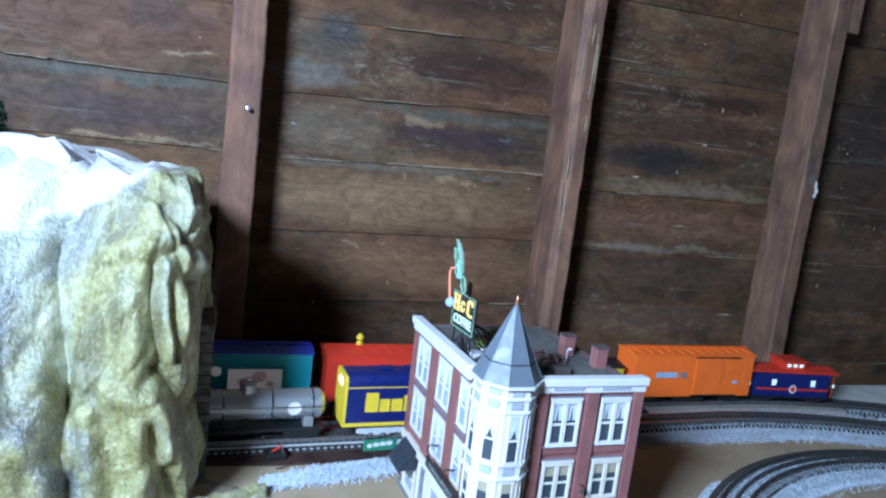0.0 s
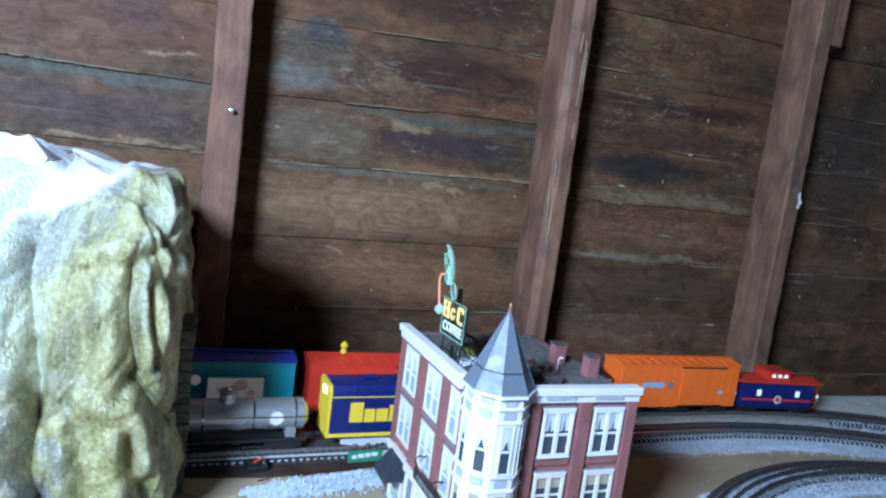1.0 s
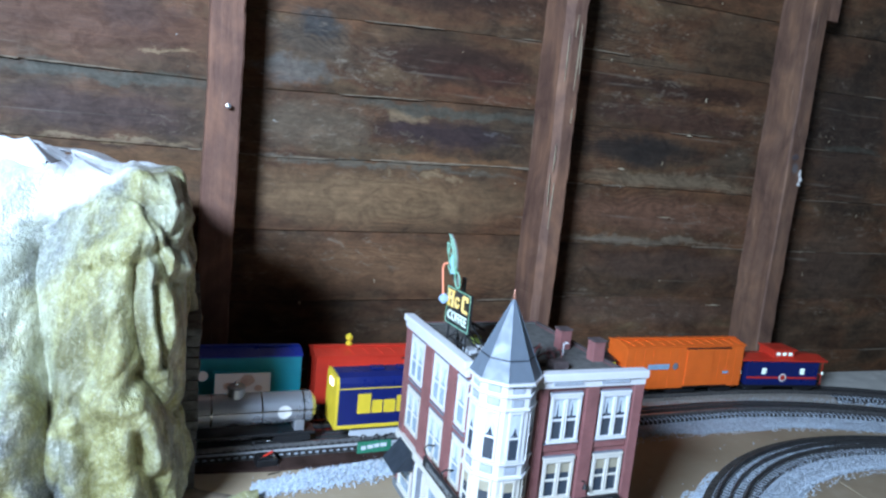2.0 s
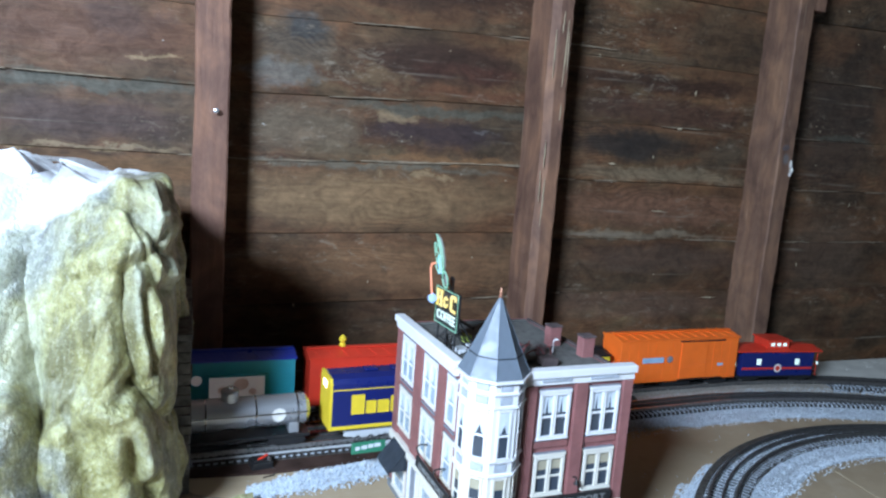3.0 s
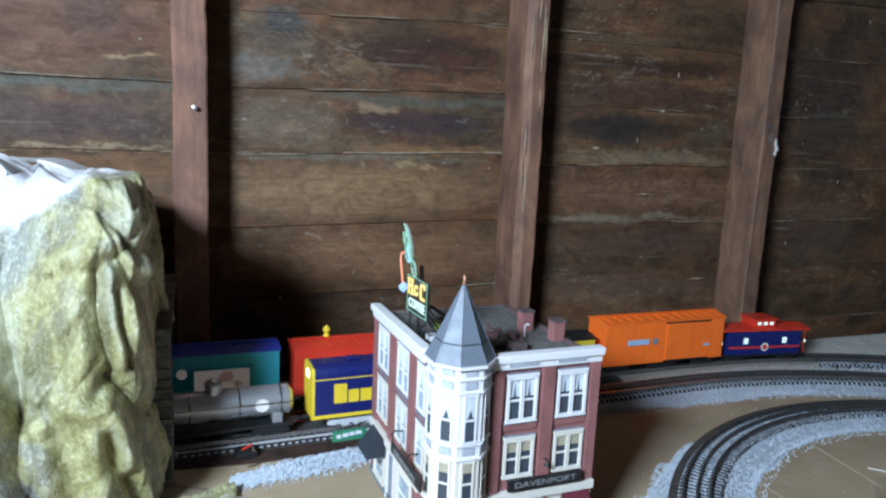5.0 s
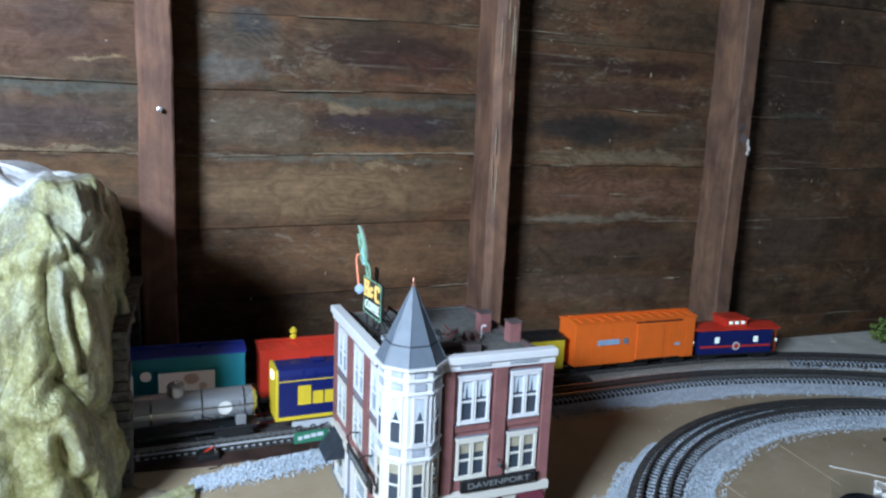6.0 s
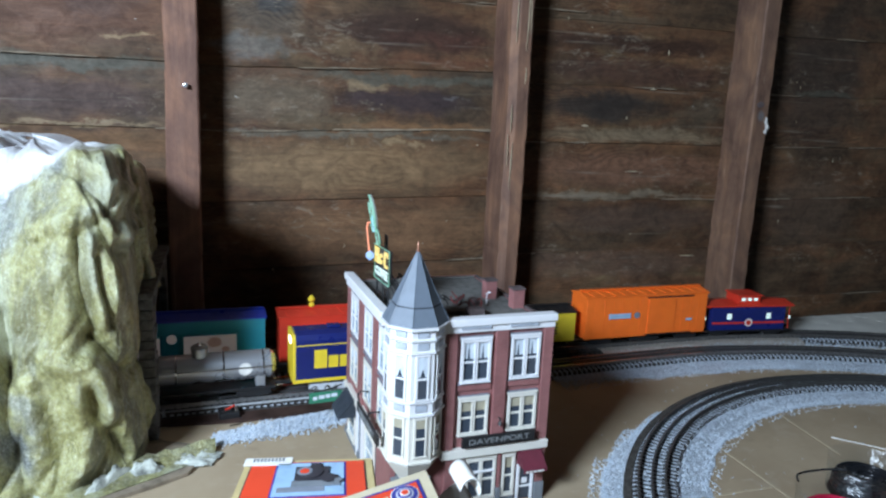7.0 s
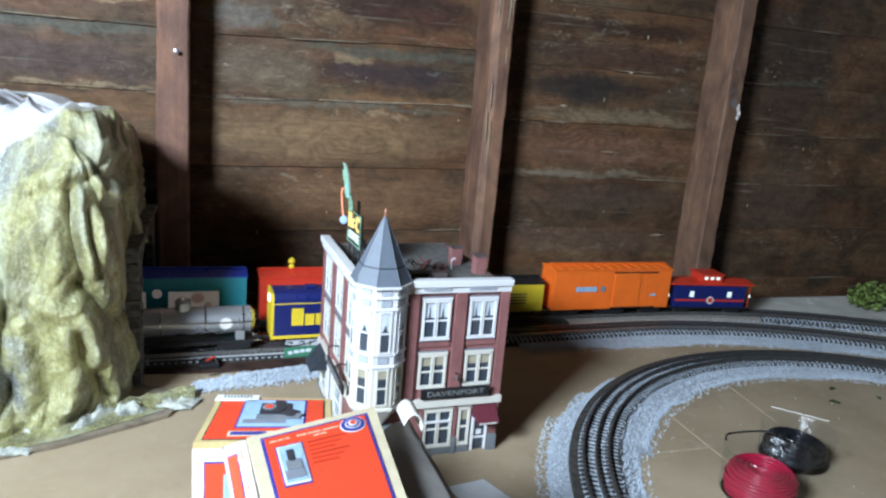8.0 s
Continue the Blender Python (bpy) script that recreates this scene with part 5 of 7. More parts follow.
# front: two bays between brick piers
for x0, x1 in ((0.056, 0.068), (0.114, 0.1285), (0.1725, WID)):
    part("pier", on_front(x0, x1, 0.077, 0.2118, 0.0050, 0.0050), "brick", hotel)
for x0, x1 in ((0.060, 0.084), (0.125, 0.1285), (0.174, WID)):
    part("pier", on_front(x0, x1, 0.0225, 0.0665, 0.0050, 0.0050), "brick", hotel)
    part("pier_base", on_front(x0 - 0.0008, x1 + 0.0008, 0.0, 0.0222, 0.0062, 0.0062), "stonebase", hotel)
for x0, x1 in ((0.0745, 0.1080), (0.1340, 0.1680)):
    window(on_front, x0, x1, 0.1550, 0.2020, 2, "curtain")
    window(on_front, x0, x1, 0.0930, 0.1335, 2, "shade")
    part("spandrel", on_front(x0 - 0.004, x1 + 0.003, 0.1440, 0.1510, 0.0022, 0.0022), "brick", hotel)
    part("string_course", on_front(x0 - 0.004, x1 + 0.003, 0.1513, 0.1523, 0.0030, 0.0030), "greytrim", hotel)
part("belt_course", on_front(0.054, WID + 0.001, 0.0670, 0.0765, 0.0085, 0.0085), "creamtrim", hotel)
part("belt_course", on_left(0.038, DEP, 0.0670, 0.0765, 0.0060, 0.0060), "creamtrim", hotel)
# shop front and entrance
window(on_front, 0.087, 0.122, 0.012, 0.0600, 2, "none")
part("transom", on_front(0.088, 0.121, 0.044, 0.0462, 0.0050, 0.0030), "white", hotel)
part("stall_riser", on_front(0.0855, 0.1235, 0.0, 0.0085, 0.0040, 0.0040), "stonebase", hotel)
window(on_front, 0.132, 0.146, 0.012, 0.0605, 1, "shade")
part("riser", on_front(0.130, 0.1475, 0.0, 0.0085, 0.0040, 0.0040), "stonebase", hotel)
door = part("front_door", on_front(0.153, 0.169, 0.002, 0.050, 0.0020, 0.0020), "pane", hotel, "dark glazed front door")
bm = on_front(0.1505, 0.1535, 0.001, 0.053, 0.0045, 0.0045)
part("door_post", bm, "white", door)
part("door_post", on_front(0.1688, 0.1718, 0.001, 0.053, 0.0045, 0.0045), "white", door)
part("door_rail", on_front(0.1540, 0.1682, 0.017, 0.0195, 0.0032, 0.0016), "white", door)
part("notice", on_front(0.1575, 0.1645, 0.022, 0.029, 0.0030, 0.0008), "white", door)


def awning(outline_x, z_top, z_low, reach, material, left=False):
    """A sloped cloth hood with cheeks and a scalloped edge."""
    a0, a1 = outline_x
    bm = bmesh.new()

    def put(a, out, z):
        return bm.verts.new((-out, a, z) if left else (a, -out, z))
    th = 0.0010
    v = [put(a0, 0.004, z_top), put(a1, 0.004, z_top), put(a1, reach, z_low + 0.004), put(a0, reach, z_low + 0.004), put(a0, reach, z_low), put(a1, reach, z_low)]
    u = [put(a0, 0.004, z_top - th), put(a1, 0.004, z_top - th), put(a1, reach - th, z_low + 0.004 - th), put(a0, reach - th, z_low + 0.004 - th), put(a0, reach - th, z_low), put(a1, reach - th, z_low)]
    for f in ((0, 1, 2, 3), (3, 2, 5, 4)):
        bm.faces.new([v[k] for k in f])
        bm.faces.new([u[k] for k in f[::-1]])
    for a, b in ((1, 2), (2, 5), (5, 4), (4, 3), (3, 0), (0, 1)):
        bm.faces.new((v[a], v[b], u[b], u[a]))
    foot0, foot1 = put(a0, 0.004, z_low + 0.004), put(a1, 0.004, z_low + 0.004)
    bm.faces.new((v[0], v[3], foot0))
    bm.faces.new((v[1], foot1, v[2]))
    bmesh.ops.recalc_face_normals(bm, faces=bm.faces[:])
    return part("awning", bm, material, hotel, "small cloth hood over the door")


hood = awning((0.149, 0.178), 0.0670, 0.046, 0.024, "maroon_awning")
for k in range(5):
    part("fringe_mark", box(0.1515 + k * 0.0048, 0.1550 + k * 0.0048, -0.0246, -0.0241, 0.0468, 0.0488), "card", hood)
awning((0.158, 0.205), 0.0760, 0.046, 0.026, "awning", True)

# side: three bays
for y0, y1 in ((0.0640, 0.0850), (0.1330, 0.1570), (0.2090, DEP)):
    part("pier", on_left(y0, y1, 0.077, 0.2118, 0.0030, 0.0030), "brick", hotel)
for y0, y1, lights in ((0.1625, 0.2045, 2), (0.0890, 0.1290, 2), (0.0370, 0.0600, 1)):
    window(on_left_flat, y0, y1, 0.1555, 0.2030, lights, "curtain")
    window(on_left_flat, y0, y1, 0.0910, 0.1380, lights, "curtain")
    part("string_course", on_left(y0 - 0.002, y1 + 0.002, 0.1490, 0.1502, 0.0030, 0.0030), "greytrim", hotel)
window(on_left, 0.164, 0.206, 0.010, 0.046, 1, "none")
side_door = part("side_door", on_left(0.126, 0.148, 0.002, 0.060, 0.0022, 0.0022), "greytrim", hotel, "pale blue-grey side door")
part("door_post", on_left(0.122, 0.1258, 0.001, 0.064, 0.0050, 0.0050), "white", side_door)
part("door_post", on_left(0.1482, 0.152, 0.001, 0.064, 0.0050, 0.0050), "white", side_door)
window(on_left, 0.066, 0.112, 0.012, 0.0600, 1, "none")
part("plinth", on_left(0.036, DEP, 0.0, 0.0085, 0.0042, 0.0042), "stonebase", hotel)
part("cornice", box(0.052, WID + 0.0025, -0.0078, 0.0050, 0.2195, PAR, 0.0010), "white", hotel)
part("frieze", box(0.052, WID + 0.001, -0.0050, -0.0002, 0.2120, 0.2193, 0.0004), "white", hotel)
part("cornice", box(-0.0078, 0.0050, 0.036, DEP + 0.002, 0.2195, PAR, 0.0012), "white", hotel)
part("frieze", box(-0.0050, -0.0002, 0.036, DEP, 0.2120, 0.2193, 0.0004), "white", hotel)
dent = box(-0.0008, 0.0008, -0.0068, -0.0050, 0.2155, 0.2192)
dme = mesh_of(dent, "dentil")
dme.materials.append(M["palepanel"])
for k in range(11):
    for x0 in (0.073, 0.130):
        ob = new("dentil", dme)
        ob.parent = hotel
        ob.matrix_local = pose(x0 + k * 0.0032, 0, 0)
part("parapet", box(WID - 0.0040, WID + 0.0005, 0.008, DEP, ROOF - 0.0004, 0.2168, 0.0005), "knotwood", hotel)
part("parapet", box(0.008, WID - 0.007, DEP - 0.006, DEP - 0.0007, ROOF + 0.0005, 0.2165, 0.0005), "roofing", hotel)

# the turret: eight-sided bay
TX, TY = 0.0230, 0.0060


def octagon(r, z0, z1, r1=None, turn=22.5):
    bm = bmesh.new()
    lo = [bm.verts.new((TX + r * math.cos(radians(turn + 45 * k)), TY + r * math.sin(radians(turn + 45 * k)), z0)) for k in range(8)]
    r1 = r if r1 is None else r1
    hi = [bm.verts.new((TX + r1 * math.cos(radians(turn + 45 * k)), TY + r1 * math.sin(radians(turn + 45 * k)), z1)) for k in range(8)]
    for k in range(8):
        bm.faces.new((lo[k], lo[(k + 1) % 8], hi[(k + 1) % 8], hi[k]))
    bm.faces.new(lo[::-1])
    bm.faces.new(hi)
    return bm


turret = part("turret", octagon(0.0325, 0.1310, 0.2275), "white", hotel, "white panelled corner turret")
part("lower_bay", octagon(0.0325, 0.0750, 0.1308), "creamtrim", turret, "cream lower bay of the turret")
part("turret_foot", octagon(0.014, 0.048, 0.0748, 0.0330), "creamtrim", turret)
part("turret_base", octagon(0.024, 0.0, 0.0478), "stonebase", turret)
for z, h, r in ((0.0765, 0.0022, 0.0345), (0.1305, 0.0022, 0.0348), (0.1452, 0.0020, 0.0345), (0.1992, 0.0020, 0.0345), (0.2128, 0.0020, 0.0345), (0.2248, 0.0030, 0.0372)):
    part("moulding", octagon(r, z, z + h), "creamtrim" if z < 0.12 else "white", turret)
    # grey strip under each moulding, standing in for its shadow
    part("shadow_line", octagon(r - 0.0010, z - 0.0009, z - 0.0003), "greytrim", turret)
flat = 0.0325 * math.cos(radians(22.5))
for k in (3, 4, 5, 6, 7):
    a = radians(45 * k)
    m = Matrix.Translation((TX + flat * math.cos(a), TY + flat * math.sin(a), 0)) @ Matrix.Rotation(a + math.pi / 2, 4, 'Z')

    def face(name, x0, x1, z0, z1, out, mat, depth=0.0016, parent=turret):
        bm = box(x0, x1, -out, -out + depth, z0, z1, 0.0002)
        bmesh.ops.transform(bm, matrix=m, verts=bm.verts[:])
        return part(name, bm, mat, parent)
    for z0, z1, sh in ((0.1500, 0.1960, "curtain"), (0.0855, 0.1270, "shade")):
        trim = "creamtrim" if z0 < 0.1 else "white"
        pane = face("window", -0.0062, 0.0062, z0, z1, 0.0006, "pane", 0.0008)
        for x0, x1 in ((-0.0074, -0.0050), (0.0050, 0.0074)):
            face("window_frame", x0, x1, z0, z1, 0.0015, trim, 0.0015, pane)
        zm = z0 + (z1 - z0) * 0.48
        face("meeting_rail", -0.006, 0.006, zm - 0.001, zm + 0.001, 0.0018, trim, 0.0014, pane)
        face("sill", -0.0080, 0.0080, z0 - 0.0020, z0 - 0.0002, 0.0021, trim, 0.0021, pane)
        face("head", -0.0080, 0.0080, z1 + 0.0002, z1 + 0.0024, 0.0019, trim, 0.0019, pane)
        if sh == "shade":
            face("blind", -0.0056, 0.0056, z1 - 0.010, z1 - 0.0005, 0.0010, "shade", 0.0003, pane)
        else:
            for sgn in (-1, 1):
                bm = prism([(sgn * 0.0057, z1 - 0.0005), (0.0, z1 - 0.0005), (0.0, zm + 0.0110), (sgn * 0.0030, zm + 0.0022), (sgn * 0.0057, zm + 0.0018)], -0.0011, -0.0008, 'y')
                bmesh.ops.transform(bm, matrix=m, verts=bm.verts[:])
                part("curtain", bm, "curtain", pane)
    for z0, z1 in ((0.1340, 0.1442), (0.2020, 0.2118), (0.2152, 0.2245)):
        p = face("panel", -0.0064, 0.0064, z0 + 0.0012, z1 - 0.0012, 0.0006, "greytrim", 0.0008)
        face("panel_field", -0.0057, 0.0057, z0 + 0.0019, z1 - 0.0019, 0.0010, "palepanel", 0.0008, p)
part("turret_roof", octagon(0.0355, 0.2280, 0.2460, 0.0262), "slate", hotel, "grey slate turret roof")
part("roof_band", octagon(0.0266, 0.2457, 0.2470, 0.0261), "awning", hotel)
part("turret_spire", octagon(0.0258, 0.2470, 0.3010, 0.0012), "slate", hotel, "grey slate spire")
rib = bmesh.new()
for k in range(8):
    a = radians(22.5 + 45 * k)
    rod((TX + 0.0260 * math.cos(a), TY + 0.0260 * math.sin(a), 0.2472), (TX + 0.0012 * math.cos(a), TY + 0.0012 * math.sin(a), 0.3010), 0.0004, 0.0003, 5, rib)
    rod((TX + 0.0357 * math.cos(a), TY + 0.0357 * math.sin(a), 0.2284), (TX + 0.0264 * math.cos(a), TY + 0.0264 * math.sin(a), 0.2462), 0.0004, 0.0004, 5, rib)
part("hip_ribs", rib, "slate", hotel)
part("finial", lathe([(0.0016, 0.3005), (0.0020, 0.3025), (0.0011, 0.3040), (0.0013, 0.3060), (0.0003, 0.3105)], 10, Matrix.Translation((TX, TY, 0))), "copper", hotel, "copper finial")

# name boards
board = part("name_board", on_front(0.0765, 0.1655, 0.0805, 0.0930, 0.0125, 0.0036, 0.0006), "black", hotel, "black name board with pale letters")
lettering("DAVENPORT", 0.0090, pose(0.121, -0.0126, 0.0868, 90, 0, 0), "letter", board, width=0.074)
for x in (0.088, 0.158):
    part("bracket", rod((x, -0.010, 0.087), (x, 0.0, 0.087), 0.0010), "black", board)
board = part("side_name_board", box(-0.0170, -0.0140, 0.002, 0.098, 0.0880, 0.1000, 0.0006), "black", hotel, "black side name board with pale letters")
lettering("DAVENPORT", 0.0090, Matrix.Translation((-0.0172, 0.050, 0.0940)) @ Matrix.Rotation(-math.pi / 2, 4, 'Z') @ Matrix.Rotation(math.pi / 2, 4, 'X'), "letter", board, width=0.072)
part("bracket", tube([(-0.0155, 0.092, 0.1020), (-0.0155, 0.100, 0.1075), (-0.010, 0.104, 0.1090), (0.0, 0.104, 0.1075)], 0.0009, 6), "black", board)
part("bracket", tube([(-0.0155, 0.045, 0.1020), (-0.0155, 0.048, 0.1050), (-0.010, 0.050, 0.1060), (0.0, 0.050, 0.1050)], 0.0009, 6), "black", board)
# wall lamp on the front pier
lamp = part("wall_lamp", lathe([(0.0004, 0.103), (0.0030, 0.104), (0.0018, 0.107), (0.0005, 0.109)], 10, Matrix.Translation((0.121, -0.0115, 0))), "black", hotel)
part("lamp_arm", tube([(0.121, -0.0115, 0.109), (0.121, -0.008, 0.111), (0.121, -0.004, 0.108)], 0.0007, 6), "black", lamp)

# on the roof
for x0, y0 in ((0.1485, 0.110), (0.1645, 0.064)):
    ch = part("chimney", box(x0, x0 + 0.0150, y0, y0 + 0.0135, ROOF - 0.001, 0.2365, 0.0006), "brick", hotel)
    part("chimney_cap", box(x0 - 0.0010, x0 + 0.0160, y0 - 0.0010, y0 + 0.0145, 0.2367, 0.2390, 0.0006), "knotwood", ch)
part("vent_pipe", tube([(0.141, 0.090, ROOF), (0.141, 0.090, 0.227), (0.1425, 0.088, 0.2295), (0.1445, 0.086, 0.2290)], 0.0011, 8), "white", hotel)
part("roof_vent", lathe([(0.0060, ROOF), (0.0060, 0.2190), (0.0068, 0.2195), (0.0050, 0.2240), (0.0010, 0.2255)], 14, Matrix.Translation((0.121, 0.085, 0))), "knotwood", hotel)
part("roof_hatch", box(0.064, 0.098, 0.055, 0.080, ROOF + 0.0004, 0.2185, 0.0008), "roofing", hotel)
part("roof_tank", box(0.100, 0.118, 0.040, 0.056, ROOF + 0.0004, 0.2230, 0.0010), "knotwood", hotel)

rnd = random.Random(31)
for k in range(6):
    cx, cy, r = 0.075 + 0.045 * rnd.random(), 0.070 + 0.055 * rnd.random(), 0.007 + 0.008 * rnd.random()
    loop = [(cx + r * math.cos(a + k), cy + r * 1.4 * math.sin(a + k), ROOF + 0.0012 + 0.005 * (1 + math.sin(a * 2 + k))) for a in np.linspace(0, 5.4, 16)]
    part("roof_wire", tube(loop, 0.0009, 5), "maroon" if k % 2 else "black", hotel)

# ---- the rooftop sign ----
sign = thing("rooftop_sign", "lit neon coffee sign on a black frame on the hotel roof", "neon sign", pose(0.3695, 0.803, ROOF, 0, 0, -85.0))
# in its own frame: x along the board, y backward, z up from the roof
part("sign_board", box(-0.0285, 0.0285, -0.0015, 0.0015, 0.0275, 0.0692, 0.0006), "black", sign, "black board with green lit edge")
part("edge_tube", tube([(-0.0280, -0.0022, 0.0280), (0.0280, -0.0022, 0.0280), (0.0280, -0.0022, 0.0687), (-0.0280, -0.0022, 0.0687)], 0.0006, 6, closed=True), "neon_green", sign)
FACE_OUT = Matrix.Rotation(math.pi / 2, 4, 'X')
lettering("COFFEE", 0.0150, Matrix.Translation((0, -0.0020, 0.0375)) @ FACE_OUT, "neon_white", sign, "coffee_letters", 0.0007, 0.046)
# the big marks above it, as plain tubes and bars
for x0, x1, z0, z1 in ((-0.0245, -0.0205, 0.0475, 0.0690), (-0.0150, -0.0110, 0.0475, 0.0690), (-0.0205, -0.0150, 0.0568, 0.0602), (-0.0262, -0.0188, 0.0475, 0.0495), (-0.0168, -0.0092, 0.0475, 0.0495), (-0.0262, -0.0188, 0.0670, 0.0690), (-0.0168, -0.0092, 0.0670, 0.0690), (0.0100, 0.0142, 0.0500, 0.0665), (0.0120, 0.0235, 0.0650, 0.0690), (0.0120, 0.0235, 0.0475, 0.0512), (0.0208, 0.0240, 0.0620, 0.0680)):
    part("sign_mark", box(x0, x1, -0.0034, -0.0018, 0.0475 + (z0 - 0.0475) * 0.88, 0.0475 + (z1 - 0.0475) * 0.88, 0.0004), "neon_yellow", sign)
part("sign_mark", tube([(-0.0010 + 0.0042 * math.cos(a), -0.0028, 0.0550 + 0.0055 * math.sin(a)) for a in np.linspace(0.5, math.tau - 0.2, 14)], 0.0013, 6), "neon_yellow", sign)
# a tall curled neon shape and a pouring tube with a drop, leaning out before the board
lean = Matrix.Translation((0, -0.0085, 0.0780)) @ Matrix.Rotation(radians(8.8), 4, 'X') @ Matrix.Diagonal((1, 1, 0.93, 1)) @ Matrix.Translation((0, 0, -0.0780))


def neon(name, bm, mat):
    part(name, bm, mat, sign).matrix_basis = lean


crescent = [(-0.004, 0.136), (0.003, 0.131), (0.0078, 0.121), (0.0092, 0.109), (0.0078, 0.098), (0.0045, 0.091), (0.0030, 0.099), (0.0040, 0.109), (0.0020, 0.120), (-0.0015, 0.129)]
neon("neon_shape", prism(crescent, -0.0012, 0.0008, 'y'), "shapeglass")
neon("neon_line", tube([(x, -0.002, z) for x, z in crescent], 0.0009, 6, closed=True), "neon_green")
belly = [(-0.0075, 0.088), (0.0030, 0.090), (0.0034, 0.106), (0.0010, 0.112), (-0.0030, 0.108), (-0.0060, 0.101), (-0.0040, 0.096)]
neon("neon_panel", prism(belly, -0.0010, 0.0006, 'y'), "neon_blue")
neon("neon_line", tube([(x, -0.0016, z) for x, z in belly], 0.0006, 6, closed=True), "neon_cyan")
for pts in ([(-0.0100, 0.125), (-0.0030, 0.124), (-0.0075, 0.115), (-0.0020, 0.113)], [(-0.0100, 0.125), (-0.0105, 0.113), (-0.0085, 0.102), (-0.0115, 0.096), (-0.0060, 0.089)], [(-0.0085, 0.102), (-0.0045, 0.106), (-0.0020, 0.113)]):
    neon("neon_line", tube([(x, -0.002, z) for x, z in pts], 0.0008, 6), "neon_green")
neon("neon_curl", tube([(0.0105 + 0.0062 * math.cos(a), -0.002, 0.0840 + 0.0098 * math.sin(a)) for a in np.linspace(0, math.tau, 17)[:-1]], 0.0009, 6, closed=True), "neon_green")
neon("neon_curl", prism([(0.0105 + 0.0036 * math.cos(a), 0.0835 + 0.0062 * math.sin(a)) for a in np.linspace(0, math.tau, 13)[:-1]], -0.0012, 0.0, 'y'), "shapeglass")
neon("backing", prism([(-0.0090, 0.080), (0.0130, 0.076), (0.0060, 0.090), (0.0030, 0.108), (-0.0050, 0.112), (-0.0095, 0.100)], 0.0012, 0.0020, 'y'), "black")
part("pouring_tube", tube([(-0.010, -0.0140, 0.098), (-0.0180, -0.0150, 0.096), (-0.0205, -0.0150, 0.089), (-0.0205, -0.0115, 0.060)], 0.0011, 6), "neon_orange", sign)
part("neon_drop", lathe([(0.0006, -0.006), (0.0052, -0.002), (0.0050, 0.002), (0.0010, 0.006)], 12, pose(-0.0205, -0.0105, 0.0555)), "neon_blue", sign)
part("mast", box(-0.0040, 0.0040, 0.0018, 0.0040, 0.0260, 0.0840, 0.0004), "black", sign)
for x in (-0.022, 0.0, 0.022):
    part("leg", rod((x, 0.0, 0.0005), (x, 0.0, 0.0272), 0.0011), "black", sign)
    part("brace", rod((x, 0.0320, 0.0005), (x, 0.0020, 0.0420), 0.0009), "black", sign)
part("cross_tie", rod((-0.024, 0.030, 0.006), (0.024, 0.030, 0.006), 0.0009), "black", sign)
part("cross_tie", rod((-0.024, 0.0, 0.012), (0.024, 0.0, 0.012), 0.0009), "black", sign)
part("ballast_box", box(0.004, 0.020, 0.008, 0.020, 0.0005, 0.0060, 0.0006), "palegrey", sign)
part("cable", tube([(0.020, 0.010, 0.002), (0.030, 0.022, 0.004), (0.036, 0.016, 0.010), (0.030, 0.006, 0.016), (0.024, 0.002, 0.026)], 0.0007, 5), "black", sign)

part("plug", box(-0.022, -0.012, 0.030, 0.040, 0.0030, 0.0120, 0.0012), "leafplug", sign)
part("plug_pin", rod((-0.012, 0.035, 0.0075), (-0.006, 0.035, 0.0070), 0.0008), "chrome", sign)
part("battery_box", box(0.006, 0.024, 0.022, 0.034, 0.0006, 0.0090, 0.0010), "palegrey", sign)
for x in (-0.004, 0.006):
    part("steel_clip", rod((x, 0.006, 0.0005), (x, 0.004, 0.0180), 0.0016, 0.0013, 8), "chrome", sign)
part("strut", box(-0.0600, -0.0120, 0.0400, 0.0425, 0.0180, 0.0215, 0.0005), "black", sign)
part("strut", rod((-0.0550, 0.042, 0.0200), (-0.0550, 0.020, 0.0005), 0.0011), "black", sign)
for k in range(3):
    part("cable", tube([(0.018 - k * 0.012, 0.012 + 0.004 * k, 0.0015), (0.030 - k * 0.006, 0.026, 0.008 + 0.003 * k), (0.040, 0.018 - k * 0.006, 0.012), (0.036, 0.008, 0.0025)], 0.0006, 5), "black", sign)

# ---- rolling stock ----
# a car's own frame: x along the track, z up from the table, standing on rails
RAILTOP = TIE_TOP + 0.0072


def truck(parent, x, frame_mat="black", half=0.024):
    t = part("truck", box(x - half, x + half, -0.0185, 0.0185, RAILTOP + 0.006, RAILTOP + 0.0115, 0.0015), frame_mat, parent)
    for sy in (-1, 1):
        bm = prism([(x - half, RAILTOP + 0.0125), (x + half, RAILTOP + 0.0125), (x + half + 0.002, RAILTOP + 0.006), (x + half * 0.5, RAILTOP + 0.0025), (x - half * 0.5, RAILTOP + 0.0025), (x - half - 0.002, RAILTOP + 0.006)], sy * 0.0205 - 0.002, sy * 0.0205 + 0.002, 'y')
        part("side_frame", bm, frame_mat, t)
    for dx in (-half * 0.68, half * 0.68):
        bm = bmesh.new()
        for y in (-0.0158, 0.0158):
            rod((x + dx, y - 0.0018, RAILTOP + 0.0082), (x + dx, y + 0.0018, RAILTOP + 0.0082), 0.0080, sides=16, bm=bm)
        rod((x + dx, -0.016, RAILTOP + 0.0082), (x + dx, 0.016, RAILTOP + 0.0082), 0.0016, sides=8, bm=bm)
        part("wheelset", bm, "chrome", t)
    return t


